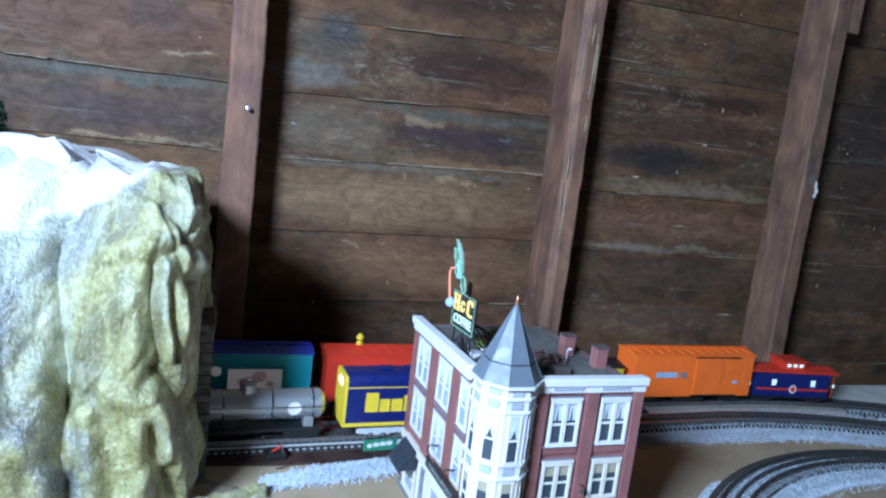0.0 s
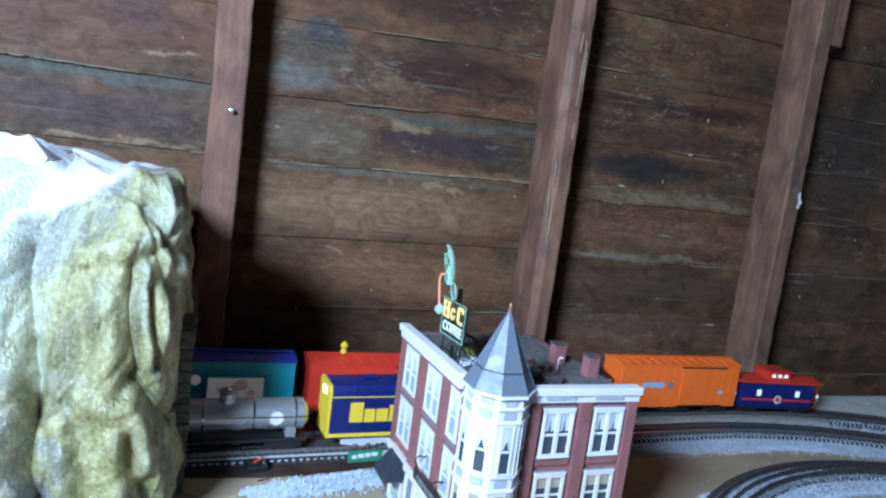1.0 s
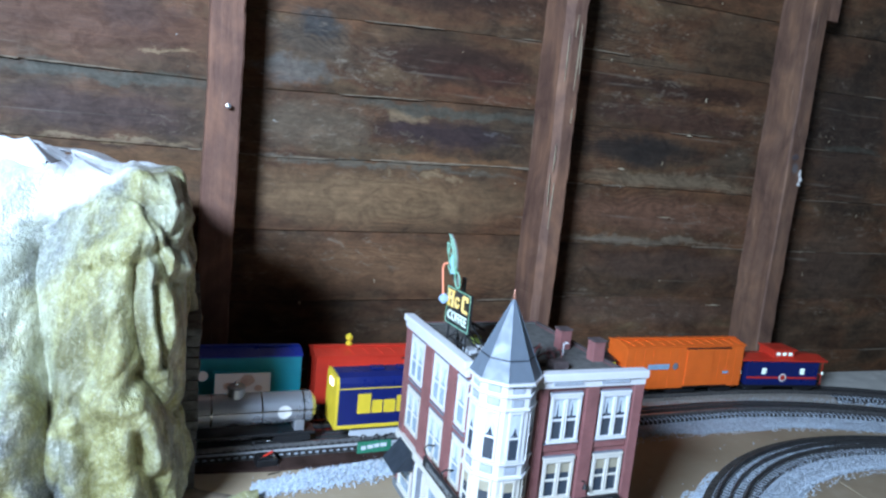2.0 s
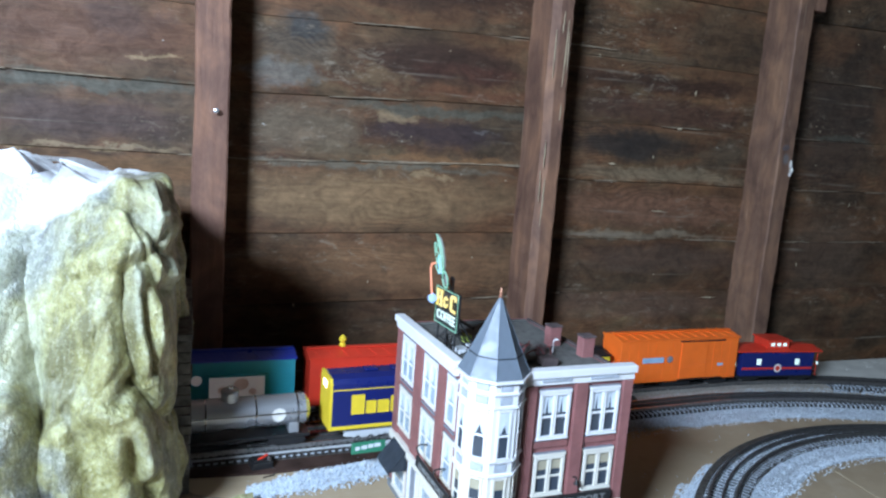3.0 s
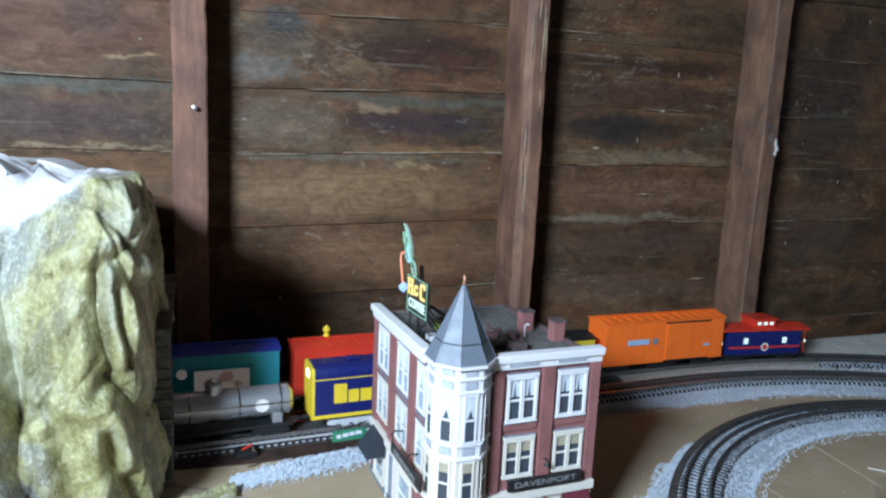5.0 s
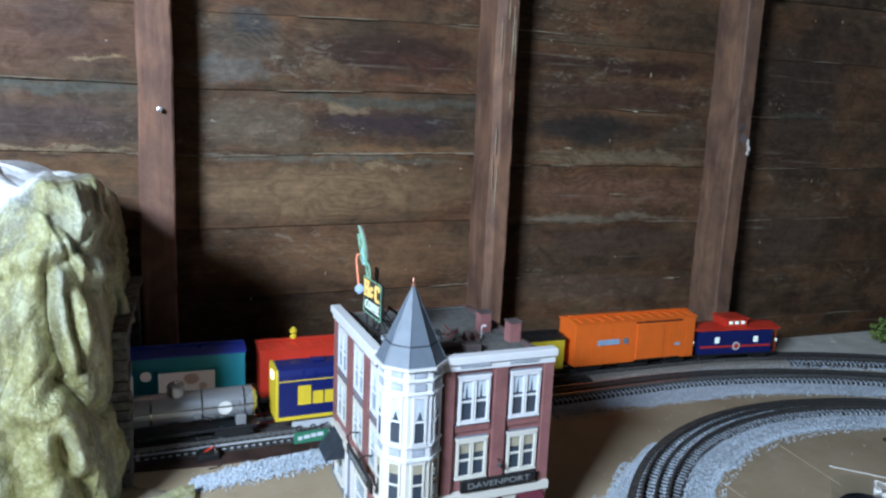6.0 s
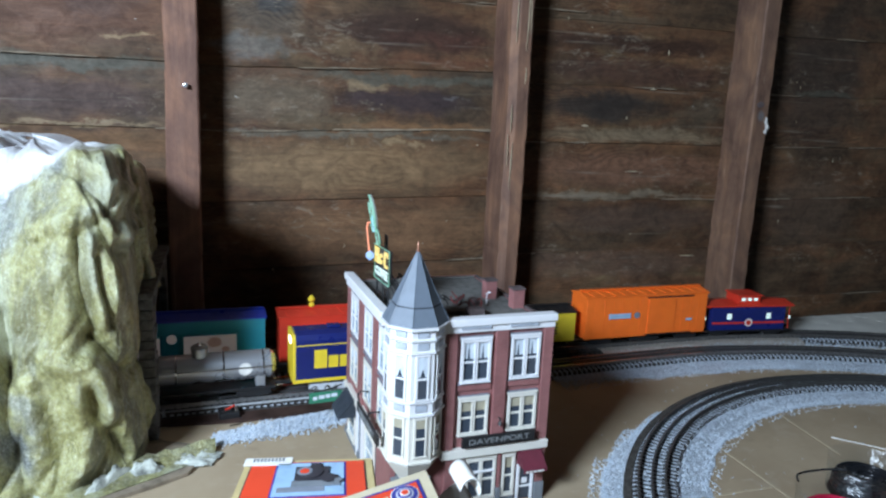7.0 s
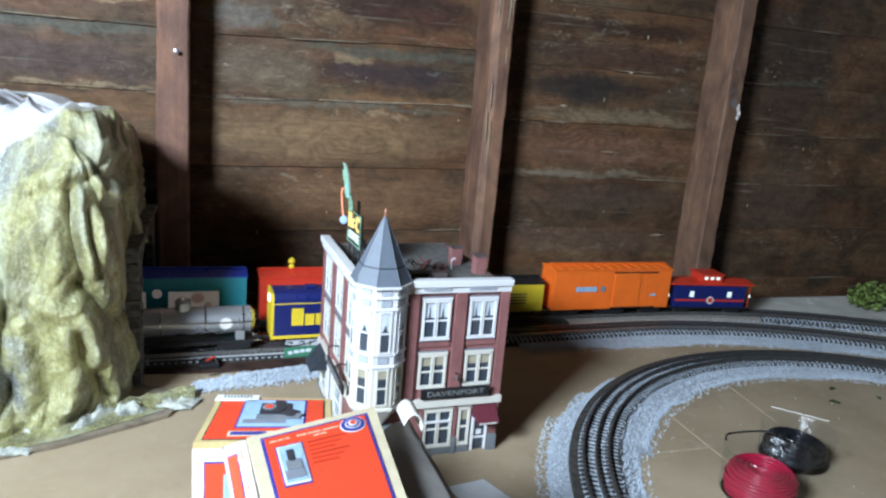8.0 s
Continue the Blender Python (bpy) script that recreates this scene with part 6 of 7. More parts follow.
def couplers(parent, half):
    for s in (-1, 1):
        part("coupler", box(min(s * (half - 0.004), s * (half + 0.0145)), max(s * (half - 0.004), s * (half + 0.0145)), -0.003, 0.003, RAILTOP + 0.0105, RAILTOP + 0.0160, 0.0008), "black", parent)


def ribs(parent, xs, y, z0, z1, mat, w=0.0012, name="rib"):
    for x in xs:
        for s in (-1, 1):
            part(name, box(x - w / 2, x + w / 2, min(s * y, s * (y + 0.0005)), max(s * y, s * (y + 0.0005)), z0, z1), mat, parent)


def mark(parent, x0, x1, z0, z1, y, mat, name="marking", side=-1):
    """A thin painted mark on a car's side."""
    lo, hi = sorted((side * y, side * (y + 0.0003)))
    return part(name, box(x0, x1, lo, hi, z0, z1), mat, parent)


def flat_disc(parent, x, z, r, y, mat, squash=1.0, name="emblem", side=-1):
    bm = prism([(x + r * math.cos(a), z + r * squash * math.sin(a)) for a in np.linspace(0, math.tau, 21)[:-1]], *sorted((side * y, side * (y + 0.0003))), 'y')
    return part(name, bm, mat, parent)


def boxcar(label, L, body, roof, roof_z, group, m):
    t = thing("boxcar", label, "train car", m, group)
    h = L / 2
    wz0, wz1 = RAILTOP + 0.0155, roof_z
    b = part("body", box(-h, h, -0.0290, 0.0290, wz0, wz1 - 0.004, 0.0008), body, t)
    r = part("roof", prism([(-0.0305, wz1 - 0.0045), (-0.0305, wz1 - 0.0025), (0.0, wz1 + 0.0035), (0.0305, wz1 - 0.0025), (0.0305, wz1 - 0.0045)], -h - 0.002, h + 0.002, 'x'), roof, t)
    for k in range(12):
        x = -h + L * (k + 0.5) / 12
        bm = bmesh.new()
        for s in (-1, 1):
            rod((x - 0.004, s * 0.0045, wz1 + 0.0028), (x + 0.004, s * 0.0275, wz1 - 0.0016), 0.0009, sides=5, bm=bm)
        part("roof_rib", bm, roof, r)
    part("roof_walk", box(-h, h, -0.0042, 0.0042, wz1 + 0.0036, wz1 + 0.0056, 0.0004), roof, r)
    part("underframe", box(-h + 0.004, h - 0.004, -0.020, 0.020, RAILTOP + 0.0120, wz0 - 0.0002), "black", t)
    part("brake_gear", box(-0.030, 0.034, -0.0235, -0.0120, RAILTOP + 0.0040, RAILTOP + 0.0118, 0.001), "black", t)
    truck(t, -h + 0.038)
    truck(t, h - 0.038)
    couplers(t, h)
    return t, b, wz0, wz1


def door_and_tracks(b, L, wz0, wz1, mat, slot="black", w=0.062, at=0.0):
    for s in (-1, 1):
        lo, hi = sorted((s * 0.0292, s * 0.0308))
        d = part("sliding_door", box(at - w / 2, at + w / 2, lo, hi, wz0 + 0.004, wz1 - 0.0090, 0.0005), mat, b)
        part("door_rib", box(at - w / 2 + 0.008, at + w / 2 - 0.008, *sorted((s * 0.0308, s * 0.0314)), wz0 + 0.026, wz0 + 0.028), mat, d)
        part("door_track", box(at - w * 0.55, at + w * 1.15, *sorted((s * 0.0291, s * 0.0312)), wz1 - 0.0088, wz1 - 0.0066), slot, b)
        part("door_track", box(at - w * 0.55, at + w * 1.15, *sorted((s * 0.0291, s * 0.0312)), wz0 + 0.0010, wz0 + 0.0032), slot, b)
    ribs(b, [-L / 2 + L * k / 14 for k in range(1, 14) if abs(-L / 2 + L * k / 14 - at) > w / 2 + 0.004], 0.0289, wz0 + 0.003, wz1 - 0.008, mat)


def place(track, s):
    x, y, head = track.at(s)
    return pose(x, y, 0, 0, 0, head)


G1, G2 = "freight train on the outer track", "freight train on the middle track"
S1 = OUTER.s_at_x(0.967)       # middle of the orange boxcar
GAP = 0.022

# orange boxcar
LO = 0.272
orange, b, z0, z1 = boxcar("bright orange model boxcar with a blue-grey emblem", LO, "orange", "orange", 0.1175, G1, place(OUTER, S1))
door_and_tracks(b, LO, z0, z1, "orange", at=0.03)
mark(b, -0.088, -0.040, z0 + 0.038, z0 + 0.048, 0.0301, "sky_ink")
flat_disc(b, -0.026, z0 + 0.043, 0.0065, 0.0301, "greytrim")
mark(b, 0.088, 0.102, z0 + 0.026, z0 + 0.031, 0.0301, "sky_ink")

# yellow car
LY = 0.250
s = S1 - (LO + LY) / 2 - GAP
yellow, b, z0, z1 = boxcar("yellow model boxcar with a black roof and black marks", LY, "yellow", "black", 0.0930, G1, place(OUTER, s))
flat_disc(b, -0.050, z0 + 0.026, 0.0130, 0.0291, "dark_ink")
part("emblem_bar", box(-0.060, -0.040, -0.0296, -0.0292, z0 + 0.0235, z0 + 0.0285), "yellow", b)
part("emblem_bar", box(-0.0525, -0.0475, -0.0296, -0.0292, z0 + 0.016, z0 + 0.036), "yellow", b)
for k in range(4):
    mark(b, -0.105, -0.075, z0 + 0.016 + k * 0.006, z0 + 0.0185 + k * 0.006, 0.0291, "dark_ink")
    mark(b, 0.050, 0.088, z0 + 0.016 + k * 0.006, z0 + 0.0185 + k * 0.006, 0.0291, "dark_ink")

# red boxcar with a little yellow figure-like bird shape riding on top
LR = 0.266
s -= (LY + LR) / 2 + GAP
red, b, z0, z1 = boxcar("bright red-orange model boxcar with small emblems", LR, "red", "red", 0.1120, G1, place(OUTER, s))
door_and_tracks(b, LR, z0, z1, "red", at=0.035)
flat_disc(b, -0.052, z0 + 0.038, 0.024, 0.0301, "greytrim", 0.38)
flat_disc(b, 0.083, z0 + 0.036, 0.0130, 0.0301, "sky_ink", 0.95)
flat_disc(b, 0.083, z0 + 0.036, 0.0080, 0.0306, "card", 1.3)
trinket = thing("yellow_trinket", "small yellow plastic ornament on the red boxcar roof", "ornament", place(OUTER, s) @ pose(-0.078, 0, z1 + 0.0057))
part("base", lathe([(0.0050, 0.0), (0.0055, 0.003), (0.0030, 0.006)], 12), "yellow", trinket)
part("top", lathe([(0.0010, 0.0058), (0.0058, 0.009), (0.0062, 0.013), (0.0030, 0.0165), (0.0008, 0.0185)], 12), "yellow", trinket)

# teal car with windows given a weak glow
LT = 0.270
s -= (LR + LT) / 2 + GAP
teal, b, z0, z1 = boxcar("teal model car with a blue roof and two faintly glowing windows", LT, "teal", "blue", 0.1140, G1, place(OUTER, s))
for x in (-0.060, 0.052):
    win = mark(b, x - 0.040, x + 0.040, z0 + 0.022, z0 + 0.054, 0.0291, "lit_window", "lit_window")
    for x0, x1, za, zb in ((x - 0.043, x - 0.039, 0.019, 0.057), (x + 0.039, x + 0.043, 0.019, 0.057), (x - 0.043, x + 0.043, 0.019, 0.0225), (x - 0.043, x + 0.043, 0.0535, 0.057)):
        part("window_rim", box(x0, x1, -0.0312, -0.0291, z0 + za, z0 + zb, 0.0004), "teal", win)
    for dx, dz, w in ((-0.020, 0.034, 0.012), (0.006, 0.042, 0.018), (0.022, 0.030, 0.010)):
        flat_disc(win, x + dx, z0 + dz, w * 0.6, 0.0295, "glow_dim", 0.8, "shape")
flat_disc(b, -0.004, z0 + 0.050, 0.0075, 0.0293, "lit_window", 1, "porthole")

# steam engine and tender, mostly in the tunnel
LTE, LL = 0.225, 0.285
s -= (LT + LTE) / 2 + GAP
tender = thing("tender", "black locomotive tender with a yellow panel and red stripe", "train car", place(OUTER, s), G1)
b = part("body", box(-LTE / 2, LTE / 2, -0.0270, 0.0270, RAILTOP + 0.0130, 0.0830, 0.0020), "black", tender)
part("coal", box(-LTE / 2 + 0.004, LTE / 2 - 0.07, -0.0210, 0.0210, 0.0832, 0.0900, 0.0030), "black", b)
part("yellow_panel", prism([(-0.100, 0.078), (0.105, 0.078), (0.105, 0.050), (-0.080, 0.050)], -0.0275, -0.0271, 'y'), "yellow", b)
mark(b, -0.102, 0.105, 0.0782, 0.0812, 0.0271, "red", "stripe")
flat_disc(b, -0.066, 0.064, 0.009, 0.0276, "dark_ink")
for k in range(12):
    part("mark_bar", box(-0.050 + k * 0.0105, -0.0435 + k * 0.0105, -0.0279, -0.0275, 0.059, 0.068), "dark_ink", b)
truck(tender, -0.065)
truck(tender, 0.065)
couplers(tender, LTE / 2)
s -= (LTE + LL) / 2 + GAP * 0.6
loco = thing("steam_locomotive", "black steam locomotive with a silver smokebox and yellow stripe", "locomotive", place(OUTER, s), G1)
boiler = part("boiler", rod((-0.085, 0, 0.068), (0.085, 0, 0.068), 0.0235, sides=28), "black", loco)
part("smokebox", rod((-0.130, 0, 0.068), (-0.0855, 0, 0.068), 0.0245, sides=28), "chrome", loco)
part("headlight", rod((-0.139, 0, 0.074), (-0.1305, 0, 0.074), 0.0055, sides=14), "lamp_glow", loco)
part("chimney", lathe([(0.0075, 0.088), (0.0062, 0.094), (0.0070, 0.108), (0.0085, 0.110)], 16, Matrix.Translation((-0.108, 0, 0))), "chrome", loco)
for x in (-0.045, 0.010):
    part("dome", lathe([(0.0100, 0.086), (0.0095, 0.096), (0.0060, 0.101), (0.0010, 0.1025)], 16, Matrix.Translation((x, 0, 0))), "black", loco)
part("cab", box(0.0855, 0.140, -0.0265, 0.0265, 0.0400, 0.1010, 0.0020), "black", loco)
part("cab_roof", box(0.080, 0.146, -0.0290, 0.0290, 0.1012, 0.1050, 0.0015), "black", loco)
for sy in (-1, 1):
    part("running_stripe", box(-0.085, 0.136, *sorted((sy * 0.0270, sy * 0.0285)), 0.0570, 0.0625), "yellow", loco)
    part("red_stripe", box(-0.040, 0.136, *sorted((sy * 0.0272, sy * 0.0284)), 0.0627, 0.0650), "red", loco)
    part("cylinder", rod((-0.118, sy * 0.022, 0.036), (-0.085, sy * 0.022, 0.036), 0.0095, sides=16), "chrome", loco)
    part("side_rod", box(-0.060, 0.062, *sorted((sy * 0.0215, sy * 0.0235)), 0.0330, 0.0375, 0.0006), "chrome", loco)
for x in (-0.058, 0.0, 0.058):
    bm = bmesh.new()
    for y in (-0.0165, 0.0165):
        rod((x, y - 0.002, RAILTOP + 0.0185), (x, y + 0.002, RAILTOP + 0.0185), 0.0182, sides=24, bm=bm)
    part("driving_wheel", bm, "black", loco)
part("frame", box(-0.120, 0.135, -0.0130, 0.0130, RAILTOP + 0.010, 0.0460, 0.001), "black", loco)
part("pilot", prism([(-0.152, RAILTOP + 0.002), (-0.122, RAILTOP + 0.002), (-0.122, 0.036), (-0.130, 0.036)], -0.020, 0.020, 'y'), "black", loco)

# caboose of the first train
LC = 0.170
s = S1 + (LO + LC) / 2 + GAP


def caboose(label, L, body, roof, m, group, z_roof, stripe, lit):
    t = thing("caboose", label, "caboose", m, group)
    h = L / 2
    z0 = RAILTOP + 0.0140
    b = part("body", box(-h + 0.016, h - 0.016, -0.0270, 0.0270, z0, z_roof - 0.004, 0.0008), body, t)
    part("roof", prism([(-0.0310, z_roof - 0.0045), (-0.0305, z_roof - 0.002), (0.0, z_roof + 0.0035), (0.0305, z_roof - 0.002), (0.0310, z_roof - 0.0045)], -h, h, 'x'), roof, t)
    cup = part("cupola", box(-0.024, 0.026, -0.0215, 0.0215, z_roof - 0.001, z_roof + 0.0150, 0.0010), roof, t)
    part("cupola_roof", box(-0.028, 0.030, -0.0245, 0.0245, z_roof + 0.0152, z_roof + 0.0180, 0.0012), roof, cup)
    for x in (-0.013, 0.001, 0.015):
        for sy in (-1, 1):
            part("cupola_window", box(x - 0.0042, x + 0.0042, *sorted((sy * 0.0216, sy * 0.0220)), z_roof + 0.0055, z_roof + 0.0115), lit, cup)
    for x in (-0.045, 0.045):
        for sy in (-1, 1):
            w = part("window", box(x - 0.0050, x + 0.0050, *sorted((sy * 0.0271, sy * 0.0276)), z0 + 0.023, z0 + 0.035), lit, b)
            part("window_bar", box(x - 0.0006, x + 0.0006, *sorted((sy * 0.0277, sy * 0.0281)), z0 + 0.0225, z0 + 0.0355), "card", w)
            part("window_bar", box(x - 0.0055, x + 0.0055, *sorted((sy * 0.0277, sy * 0.0281)), z0 + 0.0284, z0 + 0.0296), "card", w)
    if stripe:
        for sy in (-1, 1):
            part("stripe", box(-h + 0.017, h - 0.017, *sorted((sy * 0.0271, sy * 0.0274)), z0 + 0.0135, z0 + 0.0175), stripe, b)
        flat_disc(b, 0.0, z0 + 0.016, 0.0085, 0.0276, "card")
        flat_disc(b, 0.0, z0 + 0.016, 0.0055, 0.0280, "red")
    else:
        flat_disc(b, 0.0, z0 + 0.022, 0.024, 0.0272, "orange", 0.42)
        flat_disc(b, 0.0, z0 + 0.022, 0.014, 0.0276, "dark_ink", 0.45)
    part("platform", box(-h, h, -0.0255, 0.0255, z0 - 0.0042, z0 - 0.0004, 0.0008), "black", t)
    for e in (-1, 1):
        for y in (-0.022, 0.022):
            part("post", rod((e * (h - 0.003), y, z0 - 0.001), (e * (h - 0.003), y, z_roof - 0.005), 0.0008, sides=6), roof, t)
        part("end_rail", rod((e * (h - 0.003), -0.022, z0 + 0.020), (e * (h - 0.003), 0.022, z0 + 0.020), 0.0008, sides=6), roof, t)
        part("lantern", lathe([(0.0016, 0.0), (0.0016, 0.005), (0.0004, 0.0065)], 8, pose(e * (h - 0.003), -0.024, z0 + 0.022)), "neon_white", t)
    truck(t, -h + 0.040, half=0.020)
    truck(t, h - 0.040, half=0.020)
    couplers(t, h)
    return t


caboose("blue model caboose with a red roof and lit windows", LC + 0.03, "navy", "red", place(OUTER, s), G1, 0.0860, "red", "neon_white")

# ---- the second train ----
S2 = MIDDLE.s_at_x(0.435)      # middle of the diesel
LD = 0.310
diesel = thing("diesel_locomotive", "dark blue model diesel locomotive with yellow ends and silver trucks", "locomotive", place(MIDDLE, S2), G2)
h = LD / 2
z0 = RAILTOP + 0.0180
b = part("body", prism([(-0.0275, z0), (-0.0275, 0.102), (-0.0235, 0.1095), (-0.0120, 0.1130), (0.0120, 0.1130), (0.0235, 0.1095), (0.0275, 0.102), (0.0275, z0)], -h + 0.004, h - 0.030, 'x'), "navy", diesel)
part("nose", prism([(-0.0270, z0), (-0.0270, 0.092), (-0.0200, 0.1000), (0.0200, 0.1000), (0.0270, 0.092), (0.0270, z0)], h - 0.0298, h, 'x'), "navy", diesel)
part("tail", prism([(-0.0278, z0), (-0.0278, 0.103), (-0.0235, 0.1105), (0.0235, 0.1105), (0.0278, 0.103), (0.0278, z0)], -h, -h + 0.0038, 'x'), "yellow", diesel)
part("tail_light", box(-h - 0.0012, -h - 0.0002, -0.008, 0.008, 0.092, 0.102, 0.0004), "lamp_glow", diesel)
for sy in (-1, 1):
    side = sorted((sy * 0.0276, sy * 0.0280))
    part("sill_stripe", box(-h + 0.004, h - 0.001, *side, z0 + 0.0005, z0 + 0.0058), "yellow", diesel)
    part("upper_stripe", box(-h + 0.004, h - 0.090, *side, 0.0935, 0.0950), "yellow", diesel)
    part("number_strip", box(h - 0.078, h - 0.040, *side, 0.0650, 0.0690), "yellow", diesel)
    part("cab_window", box(h - 0.066, h - 0.050, *sorted((sy * 0.0276, sy * 0.0286)), 0.074, 0.090, 0.0004), "cab_glass", diesel)
    part("cab_line", box(h - 0.084, h - 0.036, *side, 0.0710, 0.0722), "yellow", diesel)
    # heavy yellow marks where the railway's name stands
    x = -0.124
    for w, tall in ((0.019, 1.9), (0.015, 1.25), (0.017, 1.25), (0.009, 1.6), (0.015, 1.25), (None, 0), (0.018, 1.9), (0.015, 1.25)):
        if w is None:
            x += 0.012
            continue
        part("name_mark", box(x, x + w, *side, 0.0580, 0.0580 + 0.0150 * tall, 0.0012), "yellow", diesel)
        x += w + 0.0022
    bm = rod((h - 0.012, sy * 0.026, z0 + 0.03), (h - 0.012, sy * 0.026, 0.098), 0.0007, sides=6)
    part("handrail", bm, "yellow", diesel)
part("fuel_tank", box(-0.045, 0.045, -0.0210, 0.0210, RAILTOP + 0.0045, z0 - 0.0004, 0.003), "black", diesel)
for k, x in enumerate((-0.09, -0.05, 0.0, 0.05)):
    part("roof_vent", box(x - 0.010, x + 0.010, -0.007, 0.007, 0.1131, 0.1165, 0.0012), "navy", diesel)
part("horn", rod((h - 0.070, 0.004, 0.117), (h - 0.050, 0.004, 0.117), 0.0018, 0.0030), "chrome", diesel)
truck(diesel, -h + 0.062, "palegrey", 0.036)
truck(diesel, h - 0.062, "palegrey", 0.036)
part("pilot", box(h + 0.0002, h + 0.006, -0.0240, 0.0240, RAILTOP + 0.004, z0 + 0.002, 0.001), "black", diesel)
couplers(diesel, h)


def tank_car(label, L, domes, m, mats, r=0.0215):
    t = thing("tank_car", label, "tank car", m, G2)
    h, zc = L / 2, RAILTOP + 0.0235 + r
    prof = [(-h, 0.004), (-h + 0.002, r * 0.7), (-h + 0.008, r), (h - 0.008, r), (h - 0.002, r * 0.7), (h, 0.004)]
    bm = lathe([(rr, x) for x, rr in prof], 28, Matrix.Translation((0, 0, zc)) @ Matrix.Rotation(math.pi / 2, 4, 'Y'))
    tank = part("tank", bm, "silver", t, smooth=False)
    for x in domes:
        d = part("dome", lathe([(0.0115, zc + r - 0.004), (0.0115, zc + r + 0.009), (0.0125, zc + r + 0.0095), (0.0105, zc + r + 0.0125), (0.0030, zc + r + 0.0140)], 20, Matrix.Translation((x, 0, 0))), "silver", tank)
        part("hatch", lathe([(0.0045, zc + r + 0.0135), (0.0045, zc + r + 0.0165), (0.0010, zc + r + 0.0175)], 12, Matrix.Translation((x, 0, 0))), "chrome", d)
    for x in (-h * 0.82, -h * 0.30, h * 0.30, h * 0.82):
        part("band", rod((x - 0.0012, 0, zc), (x + 0.0012, 0, zc), r + 0.0006, sides=28), "chrome", tank)
    for sy in (-1, 1):
        part("handrail", rod((-h + 0.004, sy * (r + 0.003), zc + 0.004), (h - 0.004, sy * (r + 0.003), zc + 0.004), 0.0007, sides=6), "black", tank)
    for x in (-h * 0.78, h * 0.78):
        part("saddle", box(x - 0.007, x + 0.007, -0.017, 0.017, RAILTOP + 0.0160, zc - r * 0.55, 0.0015), "silver", t)
    part("underframe", box(-h + 0.002, h - 0.002, -0.0200, 0.0200, RAILTOP + 0.0115, RAILTOP + 0.0158, 0.0008), "black", t)
    for sx, material in mats:
        flat_disc(tank, sx, zc + 0.001, 0.0095, r, material, 1.0, "emblem")
    truck(t, -h + 0.034)
    truck(t, h - 0.034)
    couplers(t, h)
    return t


LK = 0.215
s = S2 - (LD + LK) / 2 - GAP
tank_car("silver single-dome model tank car with a white round emblem", LK, (0.0,), place(MIDDLE, s), ((0.062, "card"),))
s -= LK + GAP
tank_car("silver three-dome model tank car with a red square emblem", LK, (-0.062, 0.0, 0.062), place(MIDDLE, s), ((-0.040, "red"),))
LH = 0.245


def hopper(label, L, mat, z_top, m, covered):
    t = thing("hopper_car", label, "hopper car", m, G2)
    h = L / 2
    z0 = RAILTOP + 0.0140
    prof = [(-h, z_top - 0.030), (-h + 0.004, z_top), (h - 0.004, z_top), (h, z_top - 0.030), (h - 0.002, z0 + 0.034), (h - 0.044, z0), (-h + 0.044, z0), (-h + 0.002, z0 + 0.034)]
    b = part("body", prism(prof, -0.0280, 0.0280, 'y'), mat, t)
    ribs(b, [-h + L * k / 9 for k in range(1, 9)], 0.0279, z0 + 0.006, z_top - 0.004, mat, 0.0016)
    for x in (-0.045, 0.045):
        part("chute", prism([(x - 0.016, z0 + 0.001), (x + 0.016, z0 + 0.001), (x + 0.006, RAILTOP + 0.003), (x - 0.006, RAILTOP + 0.003)], -0.018, 0.018, 'y'), mat, b)
    for e in (-1, 1):
        part("end_sill", box(*sorted((e * (h - 0.012), e * h)), -0.0270, 0.0270, z0 - 0.002, z0 + 0.005, 0.0008), mat, t)
        for y in (-0.024, 0.024):
            part("end_post", rod((e * (h - 0.003), y, z0 + 0.004), (e * (h - 0.003), y, z0 + 0.040), 0.0011, sides=6), mat, t)
    if covered:
        part("roof", prism([(-0.0285, z_top), (-0.0170, z_top + 0.0060), (0.0170, z_top + 0.0060), (0.0285, z_top)], -h + 0.003, h - 0.003, 'x'), mat, b)
        part("running_board", box(-h + 0.004, h - 0.004, -0.0250, -0.0190, z_top + 0.0062, z_top + 0.0072), "greytrim", b)
        for x in (-0.075, -0.025, 0.025, 0.075):
            part("roof_hatch", box(x - 0.014, x + 0.014, -0.008, 0.008, z_top + 0.0062, z_top + 0.0085, 0.0006), mat, b)
        part("red_emblem", box(0.030, 0.052, -0.0300, -0.0296, z0 + 0.032, z0 + 0.052), "red", b)
        for k in range(3):
            mark(b, -0.050, -0.012, z0 + 0.034 + 0.009 * k, z0 + 0.037 + 0.009 * k, 0.0290, "curtain")
    else:
        part("load", box(-h + 0.008, h - 0.008, -0.0240, 0.0240, z_top - 0.002, z_top + 0.003, 0.0012), "black", b)
        for k in range(8):
            mark(b, -0.080 + k * 0.0165, -0.071 + k * 0.0165, z0 + 0.040, z0 + 0.052, 0.0290, "card")
        for k in range(6):
            mark(b, -0.064 + k * 0.0165, -0.055 + k * 0.0165, z0 + 0.022, z0 + 0.031, 0.0290, "card")
    truck(t, -h + 0.034)
    truck(t, h - 0.034)
    couplers(t, h)
    return t


